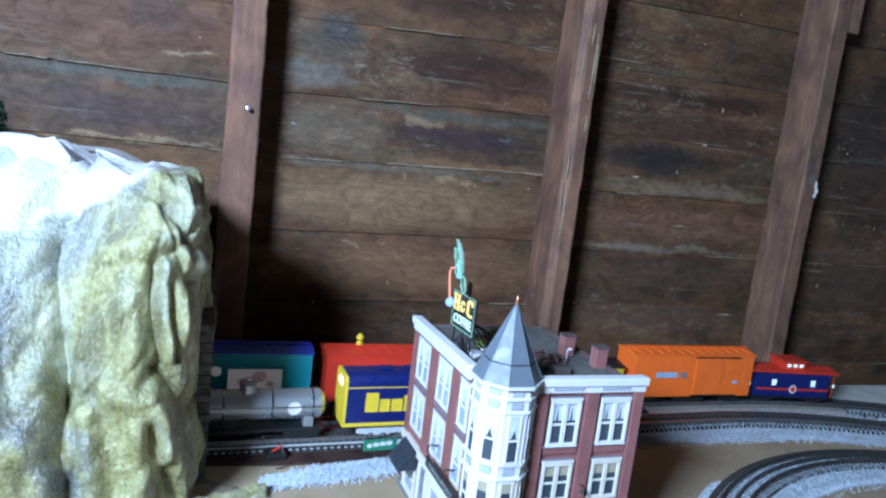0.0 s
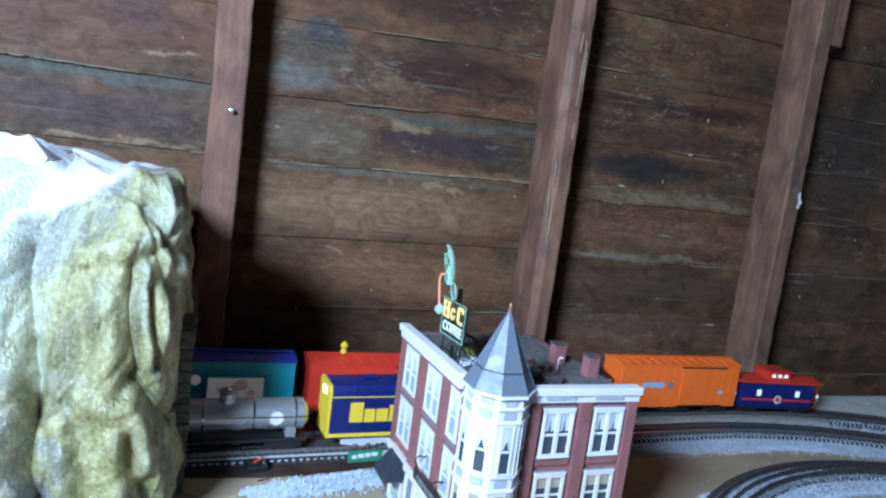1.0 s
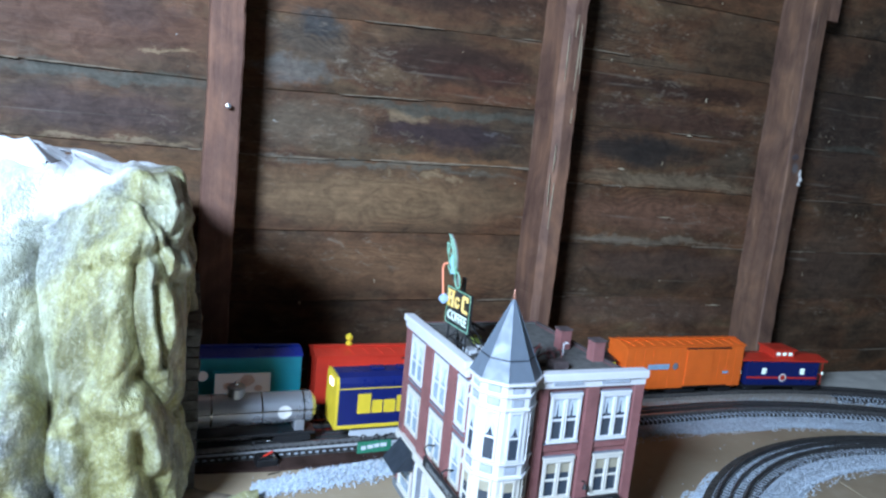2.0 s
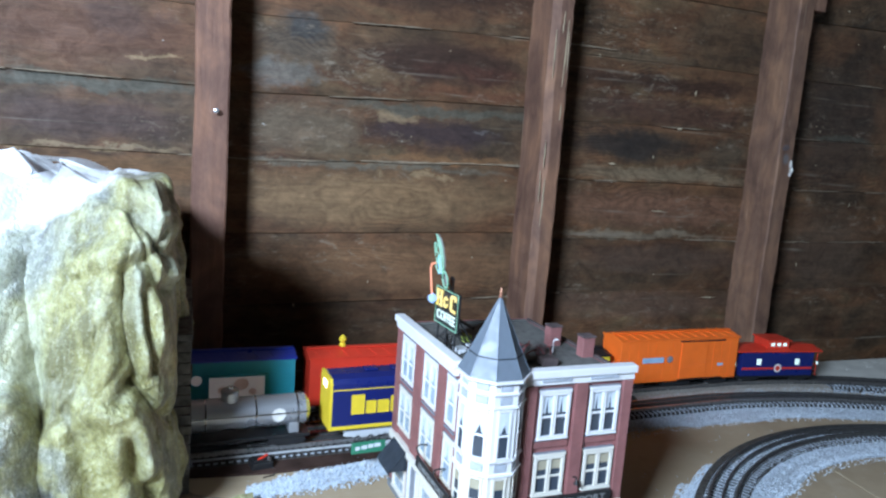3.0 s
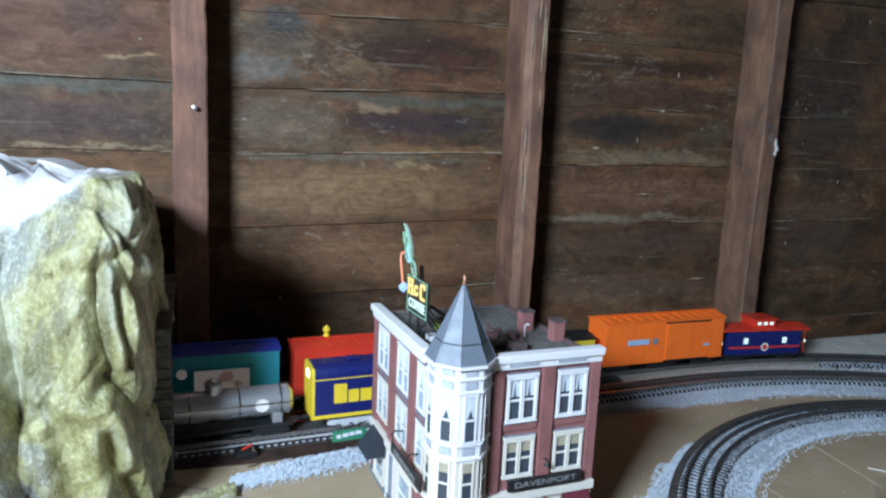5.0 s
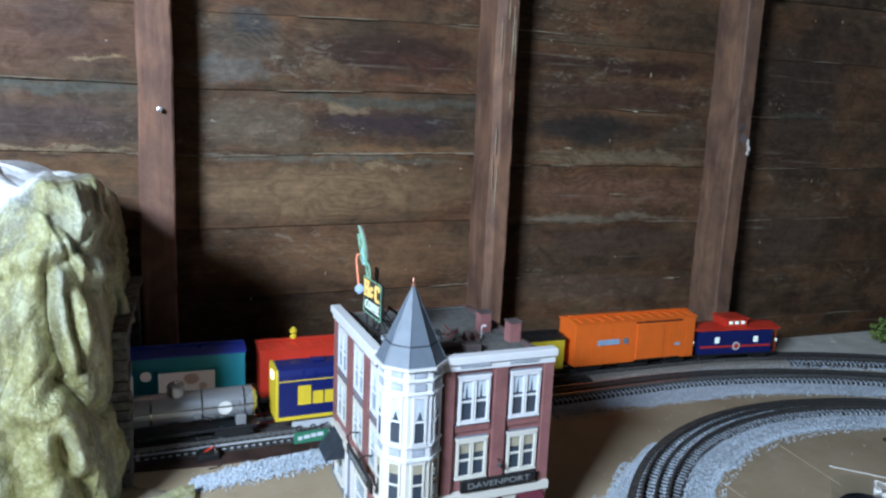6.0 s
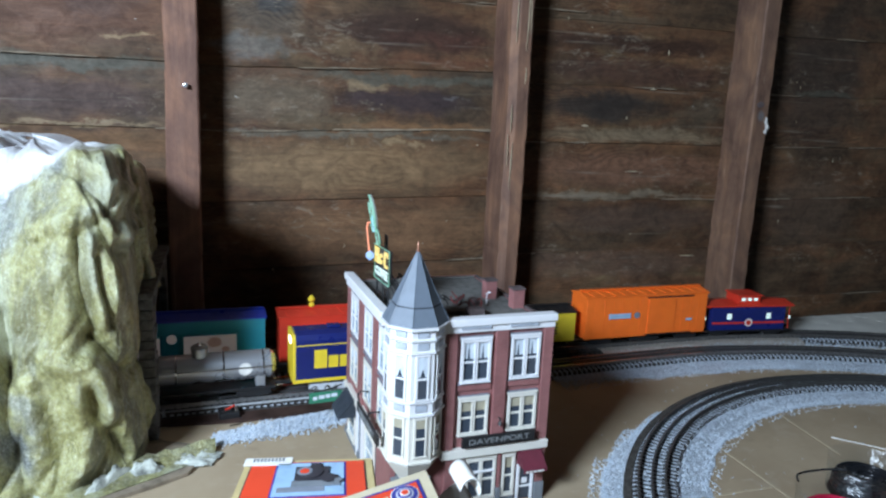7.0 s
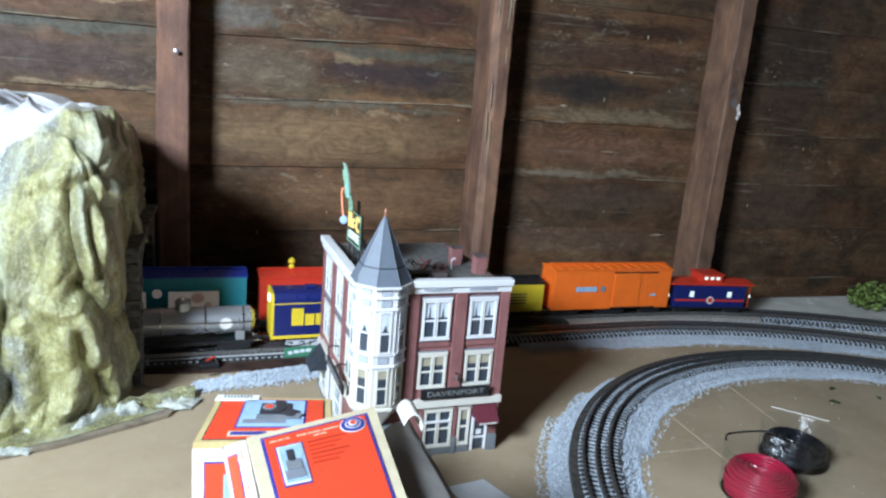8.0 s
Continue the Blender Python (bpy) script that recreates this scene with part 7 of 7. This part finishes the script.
s -= (LK + LH) / 2 + GAP
hopper("pale grey covered model hopper car with a red emblem", LH, "palegrey", 0.1180, place(MIDDLE, s), True)
s -= LH + GAP
hopper("maroon open model hopper car with white marks", LH, "maroon", 0.1060, place(MIDDLE, s), False)
s -= (LH + LC) / 2 + GAP
caboose("red model caboose with an orange emblem and white windows", LC, "cabred", "cabred", place(MIDDLE, s), G2, 0.0830, None, "neon_white")

# ---- signs and scraps by the heap ----
gs = thing("green_street_sign", "small green sign with pale script hung from a curled black bracket", "sign", pose(0.345, 0.925, 0, 0, 0, 4.5))
plate = part("plate", box(-0.047, -0.001, -0.0010, 0.0010, 0.0400, 0.0555, 0.0005), "green", gs)
for x0, x1, dz in ((-0.042, -0.036, 0.0), (-0.034, -0.026, 0.001), (-0.0245, -0.018, 0.0018), (-0.0165, -0.008, 0.0024)):
    part("script_bar", box(x0, x1, -0.0016, -0.0011, 0.0450 + dz, 0.0500 + dz), "curtain", plate)
part("bracket", tube([(-0.001, 0, 0.0640), (-0.012, 0, 0.0600), (-0.024, 0, 0.0580), (-0.040, 0, 0.0570)], 0.0010, 6), "black", gs)
for cx, r in ((-0.040, 0.0045), (-0.022, 0.0040), (-0.010, 0.0030)):
    part("curl", tube([(cx + r * (1 - k / 30) * math.cos(k * 0.45), 0, 0.0605 + r * (1 - k / 30) * math.sin(k * 0.45)) for k in range(18)], 0.0008, 5), "black", gs)
for x in (-0.040, -0.010):
    part("hanger", rod((x, 0, 0.0553), (x, 0, 0.0585), 0.0006, sides=5), "black", gs)

sm = thing("switch_motor", "small black switch motor with a red lever beside the track", "switch motor", pose(0.193, 0.985, 0, 0, 0, 8))
part("case", box(-0.014, 0.014, -0.010, 0.010, 0.0008, 0.0125, 0.0020), "black", sm)
part("cap", box(-0.011, 0.004, -0.008, 0.008, 0.0127, 0.0160, 0.0012), "black", sm)
part("lever", rod((-0.006, -0.006, 0.016), (0.007, -0.004, 0.0205), 0.0014, sides=8), "red", sm)
for k in range(4):
    part("terminal", lathe([(0.0016, 0.0), (0.0016, 0.004), (0.0006, 0.005)], 8, pose(0.009, -0.008 + k * 0.005, 0.0126)), "chrome", sm)
part("wire", tube([(0.012, -0.008, 0.004), (0.018, -0.016, 0.002), (0.010, -0.026, 0.0015), (-0.004, -0.028, 0.0015)], 0.0008, 5), "blackwire", sm)

# ---- boxes ----


def slab(corners, z_top, z_low, name, mat, parent, bevel=0.0012):
    bm = prism(corners, z_low, z_top, 'z')
    bmesh.ops.bevel(bm, geom=bm.edges[:], offset=bevel, segments=2, affect='EDGES')
    return part(name, bm, mat, parent)


def panel(parent, corners, u0, u1, v0, v1, lift, mat, name, z=None):
    """A printed patch lying on a four-cornered face; corners: origin, along u, along both, along v."""
    o, a, c, d = (Vector(p) for p in corners)
    nrm = (a - o).cross(d - o).normalized()

    def at(u, v):
        return (o.lerp(a, u)).lerp(d.lerp(c, u), v)
    bm = bmesh.new()
    lo = [bm.verts.new(at(u, v) + nrm * lift) for u, v in ((u0, v0), (u1, v0), (u1, v1), (u0, v1))]
    hi = [bm.verts.new(p.co + nrm * 0.0003) for p in lo]
    bm.faces.new(lo[::-1])
    bm.faces.new(hi)
    for k in range(4):
        bm.faces.new((lo[k], lo[(k + 1) % 4], hi[(k + 1) % 4], hi[k]))
    return part(name, bm, mat, parent)


def quad_disc(parent, corners, u, v, r, lift, mat, name, ratio=1.0):
    o, a, c, d = (Vector(p) for p in corners)
    nrm = (a - o).cross(d - o).normalized()
    ex, ey = (a - o).normalized(), (d - o).normalized()
    mid = (o.lerp(a, u)).lerp(d.lerp(c, u), v)
    bm = bmesh.new()
    lo = [bm.verts.new(mid + ex * r * math.cos(k) + ey * r * ratio * math.sin(k) + nrm * lift) for k in np.linspace(0, math.tau, 25)[:-1]]
    hi = [bm.verts.new(p.co + nrm * 0.0003) for p in lo]
    bm.faces.new(lo[::-1])
    bm.faces.new(hi)
    for k in range(24):
        bm.faces.new((lo[k], lo[(k + 1) % 24], hi[(k + 1) % 24], hi[k]))
    return part(name, bm, mat, parent)


def train_picture(parent, corners, u0, u1, v0, v1, lift):
    """The printed engine-like silhouette on a pale blue field."""
    def at(u, v):
        return u0 + (u1 - u0) * u, v0 + (v1 - v0) * v
    p = panel(parent, corners, u0, u1, v0, v1, lift, "sky_ink", "picture")
    for a0, a1, b0, b1, m, k in ((0.06, 0.72, 0.10, 0.24, "greytrim", 1), (0.25, 0.95, 0.24, 0.42, "stonebase", 2), (0.28, 0.78, 0.40, 0.84, "dark_ink", 3), (0.80, 0.92, 0.40, 0.55, "dark_ink", 3), (0.50, 0.66, 0.80, 0.93, "dark_ink", 4)):
        (x0, y0), (x1, y1) = at(a0, b0), at(a1, b1)
        panel(p, corners, x0, x1, y0, y1, lift + 0.0004 * k, m, "picture_shape")
    wide = (Vector(corners[1]) - Vector(corners[0])).length * (u1 - u0)
    for cu, cv, r, m, k in ((0.52, 0.64, 0.165, "dark_ink", 5), (0.42, 0.66, 0.110, "greytrim", 6), (0.42, 0.66, 0.065, "orange_ink", 7), (0.78, 0.44, 0.110, "dark_ink", 5), (0.92, 0.36, 0.055, "stonebase", 5)):
        u, v = at(cu, cv)
        quad_disc(p, corners, u, v, wide * r, lift + 0.0002 * k + 0.001, m, "picture_shape")
    return p


# the lying box behind
ZA = 0.160
A = [(0.183, 0.475), (0.292, 0.460), (0.303, 0.538), (0.203, 0.555)]
box_a = thing("train_box", "orange and cream model train box with a blue picture panel", "cardboard box", group="train boxes on the table")
slab(A, ZA, 0.0005, "carton", "tan_card", box_a)
TOPA = [(*p, ZA) for p in A]
panel(box_a, TOPA, 0.05, 0.93, 0.05, 0.93, 0.0004, "dark_ink", "top_border")
panel(box_a, TOPA, 0.06, 0.92, 0.06, 0.92, 0.0008, "orange_ink", "top_print")
panel(box_a, TOPA, 0.25, 0.78, 0.27, 0.90, 0.0012, "blue_ink", "picture_border")
train_picture(box_a, TOPA, 0.265, 0.765, 0.29, 0.88, 0.0016)
panel(box_a, TOPA, 0.22, 0.62, 0.10, 0.20, 0.0012, "cream", "name_strip")
panel(box_a, TOPA, 0.24, 0.50, 0.12, 0.18, 0.0016, "blue_ink", "name_bar")
tape = panel(box_a, TOPA, -0.005, 0.36, 0.86, 1.005, 0.0016, "card", "address_label")
for k in range(9):
    panel(tape, TOPA, 0.06 + k * 0.028, 0.075 + k * 0.028, 0.93, 0.985, 0.0020, "stonebase", "bar")
FA = [(*A[0], 0.0005), (*A[1], 0.0005), (*A[1], ZA), (*A[0], ZA)]
panel(box_a, FA, 0.0, 1.0, 0.0, 0.97, 0.0004, "card", "end_flap")
panel(box_a, FA, 0.08, 0.62, 0.58, 0.90, 0.0008, "blue_ink", "end_border")
panel(box_a, FA, 0.09, 0.61, 0.59, 0.89, 0.0012, "orange_ink", "end_print")
train_picture(box_a, FA, 0.22, 0.52, 0.63, 0.83, 0.0016)
panel(box_a, FA, 0.08, 0.62, 0.20, 0.50, 0.0008, "orange_ink", "end_print")

# the open box in front, its lid end turned up
ZB = 0.196
B = [(0.221, 0.412), (0.2335, 0.256), (0.3110, 0.252), (0.321, 0.447)]
box_b = thing("open_train_box", "orange model train box with open end flap and blue borders", "cardboard box", group="train boxes on the table")
walls = bmesh.new()
prism([B[0], B[1], B[2], B[3]], ZB - 0.0016, ZB, 'z', walls)
part("top_panel", walls, "cream", box_b)
low = ZB - 0.085
for i, (p, q) in enumerate(((B[0], B[1]), (B[1], B[2]), (B[3], B[0]))):
    d = Vector((q[0] - p[0], q[1] - p[1])).normalized() * 0.0014
    n2 = Vector((-d.y, d.x))
    part("side_panel", prism([p, q, (q[0] + n2.x, q[1] + n2.y), (p[0] + n2.x, p[1] + n2.y)], low, ZB - 0.0018, 'z'), "card", box_b)
part("bottom_panel", prism(B, low - 0.0016, low - 0.0002, 'z'), "cardgrey", box_b)
TOPB = [(*B[0], ZB), (*B[1], ZB), (*B[2], ZB), (*B[3], ZB)]
# u runs toward the viewer along the long side, v across
panel(box_b, TOPB, 0.045, 0.97, 0.085, 0.915, 0.0004, "blue_ink", "top_border")
panel(box_b, TOPB, 0.060, 0.96, 0.110, 0.890, 0.0008, "orange_ink", "top_print")
panel(box_b, TOPB, 0.155, 0.46, 0.165, 0.365, 0.0012, "blue_ink", "picture_border")
panel(box_b, TOPB, 0.165, 0.45, 0.175, 0.355, 0.0016, "card", "picture_rim")
pic = panel(box_b, TOPB, 0.175, 0.44, 0.185, 0.345, 0.0020, "sky_ink", "picture")
for u0, u1, v0, v1, m, k in ((0.36, 0.42, 0.19, 0.33, "greytrim", 1), (0.29, 0.36, 0.21, 0.32, "stonebase", 2), (0.21, 0.30, 0.23, 0.28, "dark_ink", 2)):
    panel(pic, TOPB, u0, u1, v0, v1, 0.0020 + 0.0004 * k, m, "picture_shape")
for u, v0, v1 in ((0.098, 0.14, 0.19), (0.098, 0.20, 0.24), (0.098, 0.25, 0.285), (0.098, 0.34, 0.41), (0.098, 0.425, 0.52), (0.098, 0.535, 0.66), (0.125, 0.46, 0.50), (0.125, 0.51, 0.56)):
    panel(box_b, TOPB, u, u + 0.009, v0, v1, 0.0012, "cream", "text_bar")
for k in range(6):
    panel(box_b, TOPB, 0.165 + k * 0.032, 0.176 + k * 0.032, 0.40, 0.70 - 0.05 * (k % 3), 0.0012, "deep_orange", "text_bar")
quad_disc(box_b, TOPB, 0.118, 0.775, 0.0106, 0.0012, "card", "round_mark", 1.0)
quad_disc(box_b, TOPB, 0.118, 0.775, 0.0097, 0.0016, "blue_ink", "round_mark", 1.0)
quad_disc(box_b, TOPB, 0.118, 0.775, 0.0066, 0.0020, "palegrey", "round_mark", 1.0)
quad_disc(box_b, TOPB, 0.118, 0.775, 0.0053, 0.0024, "blue_ink", "round_mark", 1.0)
quad_disc(box_b, TOPB, 0.118, 0.775, 0.0038, 0.0028, "card", "round_mark", 1.0)
quad_disc(box_b, TOPB, 0.118, 0.775, 0.0026, 0.0032, "orange_ink", "round_mark", 1.0)
panel(box_b, TOPB, 0.70, 0.78, 0.74, 0.87, 0.0012, "card", "label_patch")
# open east end: the flap bent outward, a curled white tab at its corner
def sheet(rows, thick, name, mat, parent):
    bm = bmesh.new()
    grid = [[bm.verts.new(p) for p in row] for row in rows]
    for a, b in zip(grid, grid[1:]):
        for k in range(len(a) - 1):
            bm.faces.new((a[k], b[k], b[k + 1], a[k + 1]))
    bmesh.ops.recalc_face_normals(bm, faces=bm.faces[:])
    bmesh.ops.solidify(bm, geom=bm.faces[:], thickness=thick)
    return part(name, bm, mat, parent, smooth=True)


rows = []
for v in np.linspace(0, 1, 9):
    y0, y1 = 0.262 + 0.172 * v, 0.300 + 0.178 * v
    x0 = float(np.interp(y0, (0.252, 0.447), (0.3120, 0.3220)))
    rows.append([(x0 + (0.360 - x0) * u, y0 + (y1 - y0) * u, 0.178 - 0.010 * u ** 2 + 0.002 * math.sin(v * 5)) for u in np.linspace(0, 1, 9)])
sheet(rows, 0.0013, "end_flap", "cardgrey", box_b)
rows = [[(0.3515 + 0.0085 * math.cos(a) + 0.02 * (y - 0.43), y, 0.1800 + 0.0120 * math.sin(a)) for a in np.linspace(-0.3, 2.9, 14)] for y in np.linspace(0.436, 0.464, 7)]
sheet(rows, 0.0013, "curled_tab", "card", box_b)
# the west end flap leaning out, printed
W = [(0.2145, 0.345, 0.163), (0.2262, 0.318, 0.1945), (0.2208, 0.411, 0.1945), (0.2055, 0.437, 0.176)]
rows = [[tuple(Vector(W[0]).lerp(Vector(W[1]), u).lerp(Vector(W[3]).lerp(Vector(W[2]), u), v)) for u in np.linspace(0, 1, 4)] for v in np.linspace(0, 1, 5)]
sheet(rows, 0.0010, "end_flap", "card", box_b)
panel(box_b, W, 0.16, 0.62, 0.10, 0.86, 0.0009, "blue_ink", "flap_border")
panel(box_b, W, 0.20, 0.58, 0.12, 0.84, 0.0013, "orange_ink", "flap_print")
panel(box_b, W, 0.76, 0.80, 0.10, 0.90, 0.0009, "orange_ink", "flap_line")
# what holds it up: the carton's lower tray
part("tray", box(0.238, 0.309, 0.268, 0.395, 0.0005, low - 0.002, 0.001), "card", box_b)

# grey card scrap near the hotel's foot
scrap = part("card_scrap", prism([(0.452, 0.610), (0.500, 0.618), (0.520, 0.570), (0.470, 0.556)], 0.0035, 0.0050, 'z'), "palegrey")
tagged(scrap, "grey piece of card lying on the table", "card")

# ---- wire in plastic tubs ----
def tub(label, m, wide, high):
    t = thing("wire_tub", label, "plastic tub", m, "wire tubs on the table")
    r = wide
    part("tub_wall", lathe([(r * 0.93, 0.0006), (r * 0.98, 0.003), (r, high * 0.9), (r * 1.03, high * 0.93), (r * 1.03, high), (r * 1.0, high), (r * 0.985, high * 0.9), (r * 0.965, 0.004), (r * 0.92, 0.002)], 44), "clear", t, smooth=True)
    part("tub_floor", lathe([(r * 0.92, 0.0007), (r * 0.92, 0.0019), (0.0005, 0.0019)], 44), "clear", t)
    return t


def wire_coil(name, label, m, r0, r1, height, gauge, mat, seed):
    """A tight bundle of turns: thick, a little uneven, open in the middle."""
    t = thing(name, label, "wire coil", m)
    rnd = random.Random(seed)
    bm = bmesh.new()
    layers = int(height / (gauge * 1.75))
    for k in range(layers):
        z = 0.0035 + gauge + k * gauge * 1.75
        round_off = abs(2 * (k + 0.5) / layers - 1) ** 3 * 0.22 * (r1 - r0)
        r = r0 + round_off
        while r < r1 - round_off:
            ph, amp = rnd.random() * 6.28, 0.0011 * rnd.random()
            dx, dy, tz = 0.0012 * (rnd.random() - 0.5), 0.0012 * (rnd.random() - 0.5), 0.03 * (rnd.random() - 0.5)
            pts = []
            for i in range(44):
                a = i / 44 * math.tau
                rr = r + amp * math.sin(3 * a + ph)
                pts.append((rr * math.cos(a) + dx, rr * math.sin(a) + dy, z + tz * rr * math.cos(a + ph) + 0.0006 * math.sin(2 * a + ph)))
            tube(pts, gauge, 5, bm, closed=True)
            r += gauge * 1.9
    part("winding", bm, mat, t, smooth=True)
    return t


tub("clear plastic tub holding a coil of red wire", pose(0.825, 0.532, 0), 0.0480, 0.060)
wire_coil("red_wire_coil", "dense coil of red insulated wire inside a clear tub", pose(0.820, 0.530, 0), 0.0135, 0.0400, 0.036, 0.0015, "redwire", 5)
tub("clear plastic tub holding a coil of black wire", pose(0.940, 0.598, 0), 0.0460, 0.046)
black_coil = wire_coil("black_wire_coil", "dense coil of black insulated wire inside a clear tub", pose(0.940, 0.598, 0), 0.0115, 0.0395, 0.026, 0.0017, "blackwire", 6)
part("loose_end", tube([(-0.115 + 0.0480 * math.cos(a), -0.066 + 0.0480 * math.sin(a), 0.0615 + 0.003 * math.sin(a * 3)) for a in np.linspace(2.6, 0.75, 22)] + [(-0.056, -0.012, 0.052), (-0.032, 0.002, 0.034)], 0.0012, 6), "blackwire", black_coil)

stick = part("white_stick", rod((1.031, 0.735, 0.0016), (1.088, 0.678, 0.0016), 0.0008, sides=8), "card")
tagged(stick, "thin white plastic stick on the table", "stick")


def leaf_scrap(x, y, turn, size):
    bm = prism([(-size, 0), (-size * 0.4, size * 0.5), (size * 0.5, size * 0.35), (size, 0), (size * 0.4, -size * 0.5), (-size * 0.3, -size * 0.4)], 0.0008, 0.0022, 'z')
    for v in bm.verts:
        v.co.z += 0.3 * abs(v.co.y)
    ob = part("leaf_scrap", bm, "leaf")
    ob.matrix_world = pose(x, y, 0, 0, 0, turn)
    tagged(ob, "small dry green scrap on the table", "leaf", "green scraps on the table")


leaf_scrap(1.20, 0.778, 20, 0.008)
leaf_scrap(1.158, 0.733, -30, 0.009)
leaf_scrap(1.255, 0.735, 60, 0.006)

shrub = thing("model_shrub", "light green foam model shrub at the table's back edge", "shrub", pose(1.725, 1.16, 0))
part("stem", rod((0, 0, 0), (0, 0, 0.03), 0.003, 0.0015, 7), "bark", shrub)
bm = bmesh.new()
r = random.Random(8)
for k in range(520):
    a, u = r.random() * math.tau, r.random()
    p = Vector((0.062 * math.sqrt(u) * math.cos(a), 0.045 * math.sqrt(u) * math.sin(a), 0.014 + 0.058 * r.random() * (1 - u * 0.55)))
    q = Vector((r.random() - 0.5, r.random() - 0.5, r.random() - 0.5)).normalized()
    side = q.orthogonal().normalized() * 0.0045
    vs = [bm.verts.new(p + d) for d in (q * 0.007, side, -q * 0.007, -side)]
    bm.faces.new(vs)
part("foliage", bm, "shrub", shrub)

# ---- nails, splinters and flecks on the wall ----


def nail(x, y, z, r=0.0042):
    ob = part("nail", lathe([(r * 0.35, 0.0), (r * 0.35, 0.011), (r, 0.0112), (r * 0.9, 0.0135), (r * 0.3, 0.0142)], 12), "nail")
    ob.matrix_world = Matrix.Translation((x, y, z)) @ Matrix.Rotation(math.pi / 2, 4, 'X')
    tagged(ob, "bright nail head standing out of a stud", "nail", "nails in the studs")


nail(0.136, FACE + 0.002, 0.466)
knot_line = [(1.299 + 0.0100 * math.cos(k) * (1 + 0.35 * noise.noise((k, 2.2, 0.4))), 0.486 + 0.0055 * math.sin(k) * (1 + 0.4 * noise.noise((k, 5.2, 1.4)))) for k in np.linspace(0, math.tau, 19)[:-1]]
ob = part("knot", prism(knot_line, FACE - 0.0016, FACE - 0.0002, 'y'), "knotwood")
tagged(ob, "dark knot on the stud", "knot", kind="structure")
cloth = thing("lint_tuft", "pale torn tuft stuck to the stud's edge", "lint")
for x, z, w, h2 in ((1.318, 0.452, 0.0030, 0.0085), (1.322, 0.440, 0.0042, 0.0060), (1.319, 0.430, 0.0034, 0.0050)):
    part("tuft", prism([(x - w, z - h2 * 0.3), (x, z + h2), (x + w * 0.7, z + h2 * 0.3), (x + w, z - h2 * 0.5), (x + w * 0.1, z - h2)], FACE - 0.003, FACE - 0.0003, 'y'), "card", cloth)
rng2 = random.Random(21)
for k in range(46):
    x, z = -0.15 + 1.85 * rng2.random(), 0.10 + 0.72 * rng2.random()
    if any(a - 0.02 < x < b + 0.02 for a, b in ((0.102, 0.155), (0.713, 0.754), (1.283, 1.36))):
        continue
    w, h2 = 0.0008 + 0.0014 * rng2.random(), 0.0010 + 0.005 * rng2.random() ** 2
    ob = part("fleck", prism([(x - w, z), (x, z + h2), (x + w, z + h2 * 0.2), (x + w * 0.2, z - h2)], WALL - 0.0065, WALL - 0.0052, 'y'), "seam", wall_n)
for x, z, length, tall in ((1.196, 0.137, 0.046, 0.0022), (1.225, 0.1375, 0.012, 0.0014), (0.915, 0.425, 0.020, 0.0030), (1.075, 0.508, 0.016, 0.0030), (1.03, 0.330, 0.040, 0.0016)):
    part("scratch", prism([(x, z), (x + length * 0.6, z - tall * 0.6), (x + length, z + tall * 0.2), (x + length * 0.5, z + tall)], WALL - 0.0066, WALL - 0.0050, 'y'), "seam", wall_n)
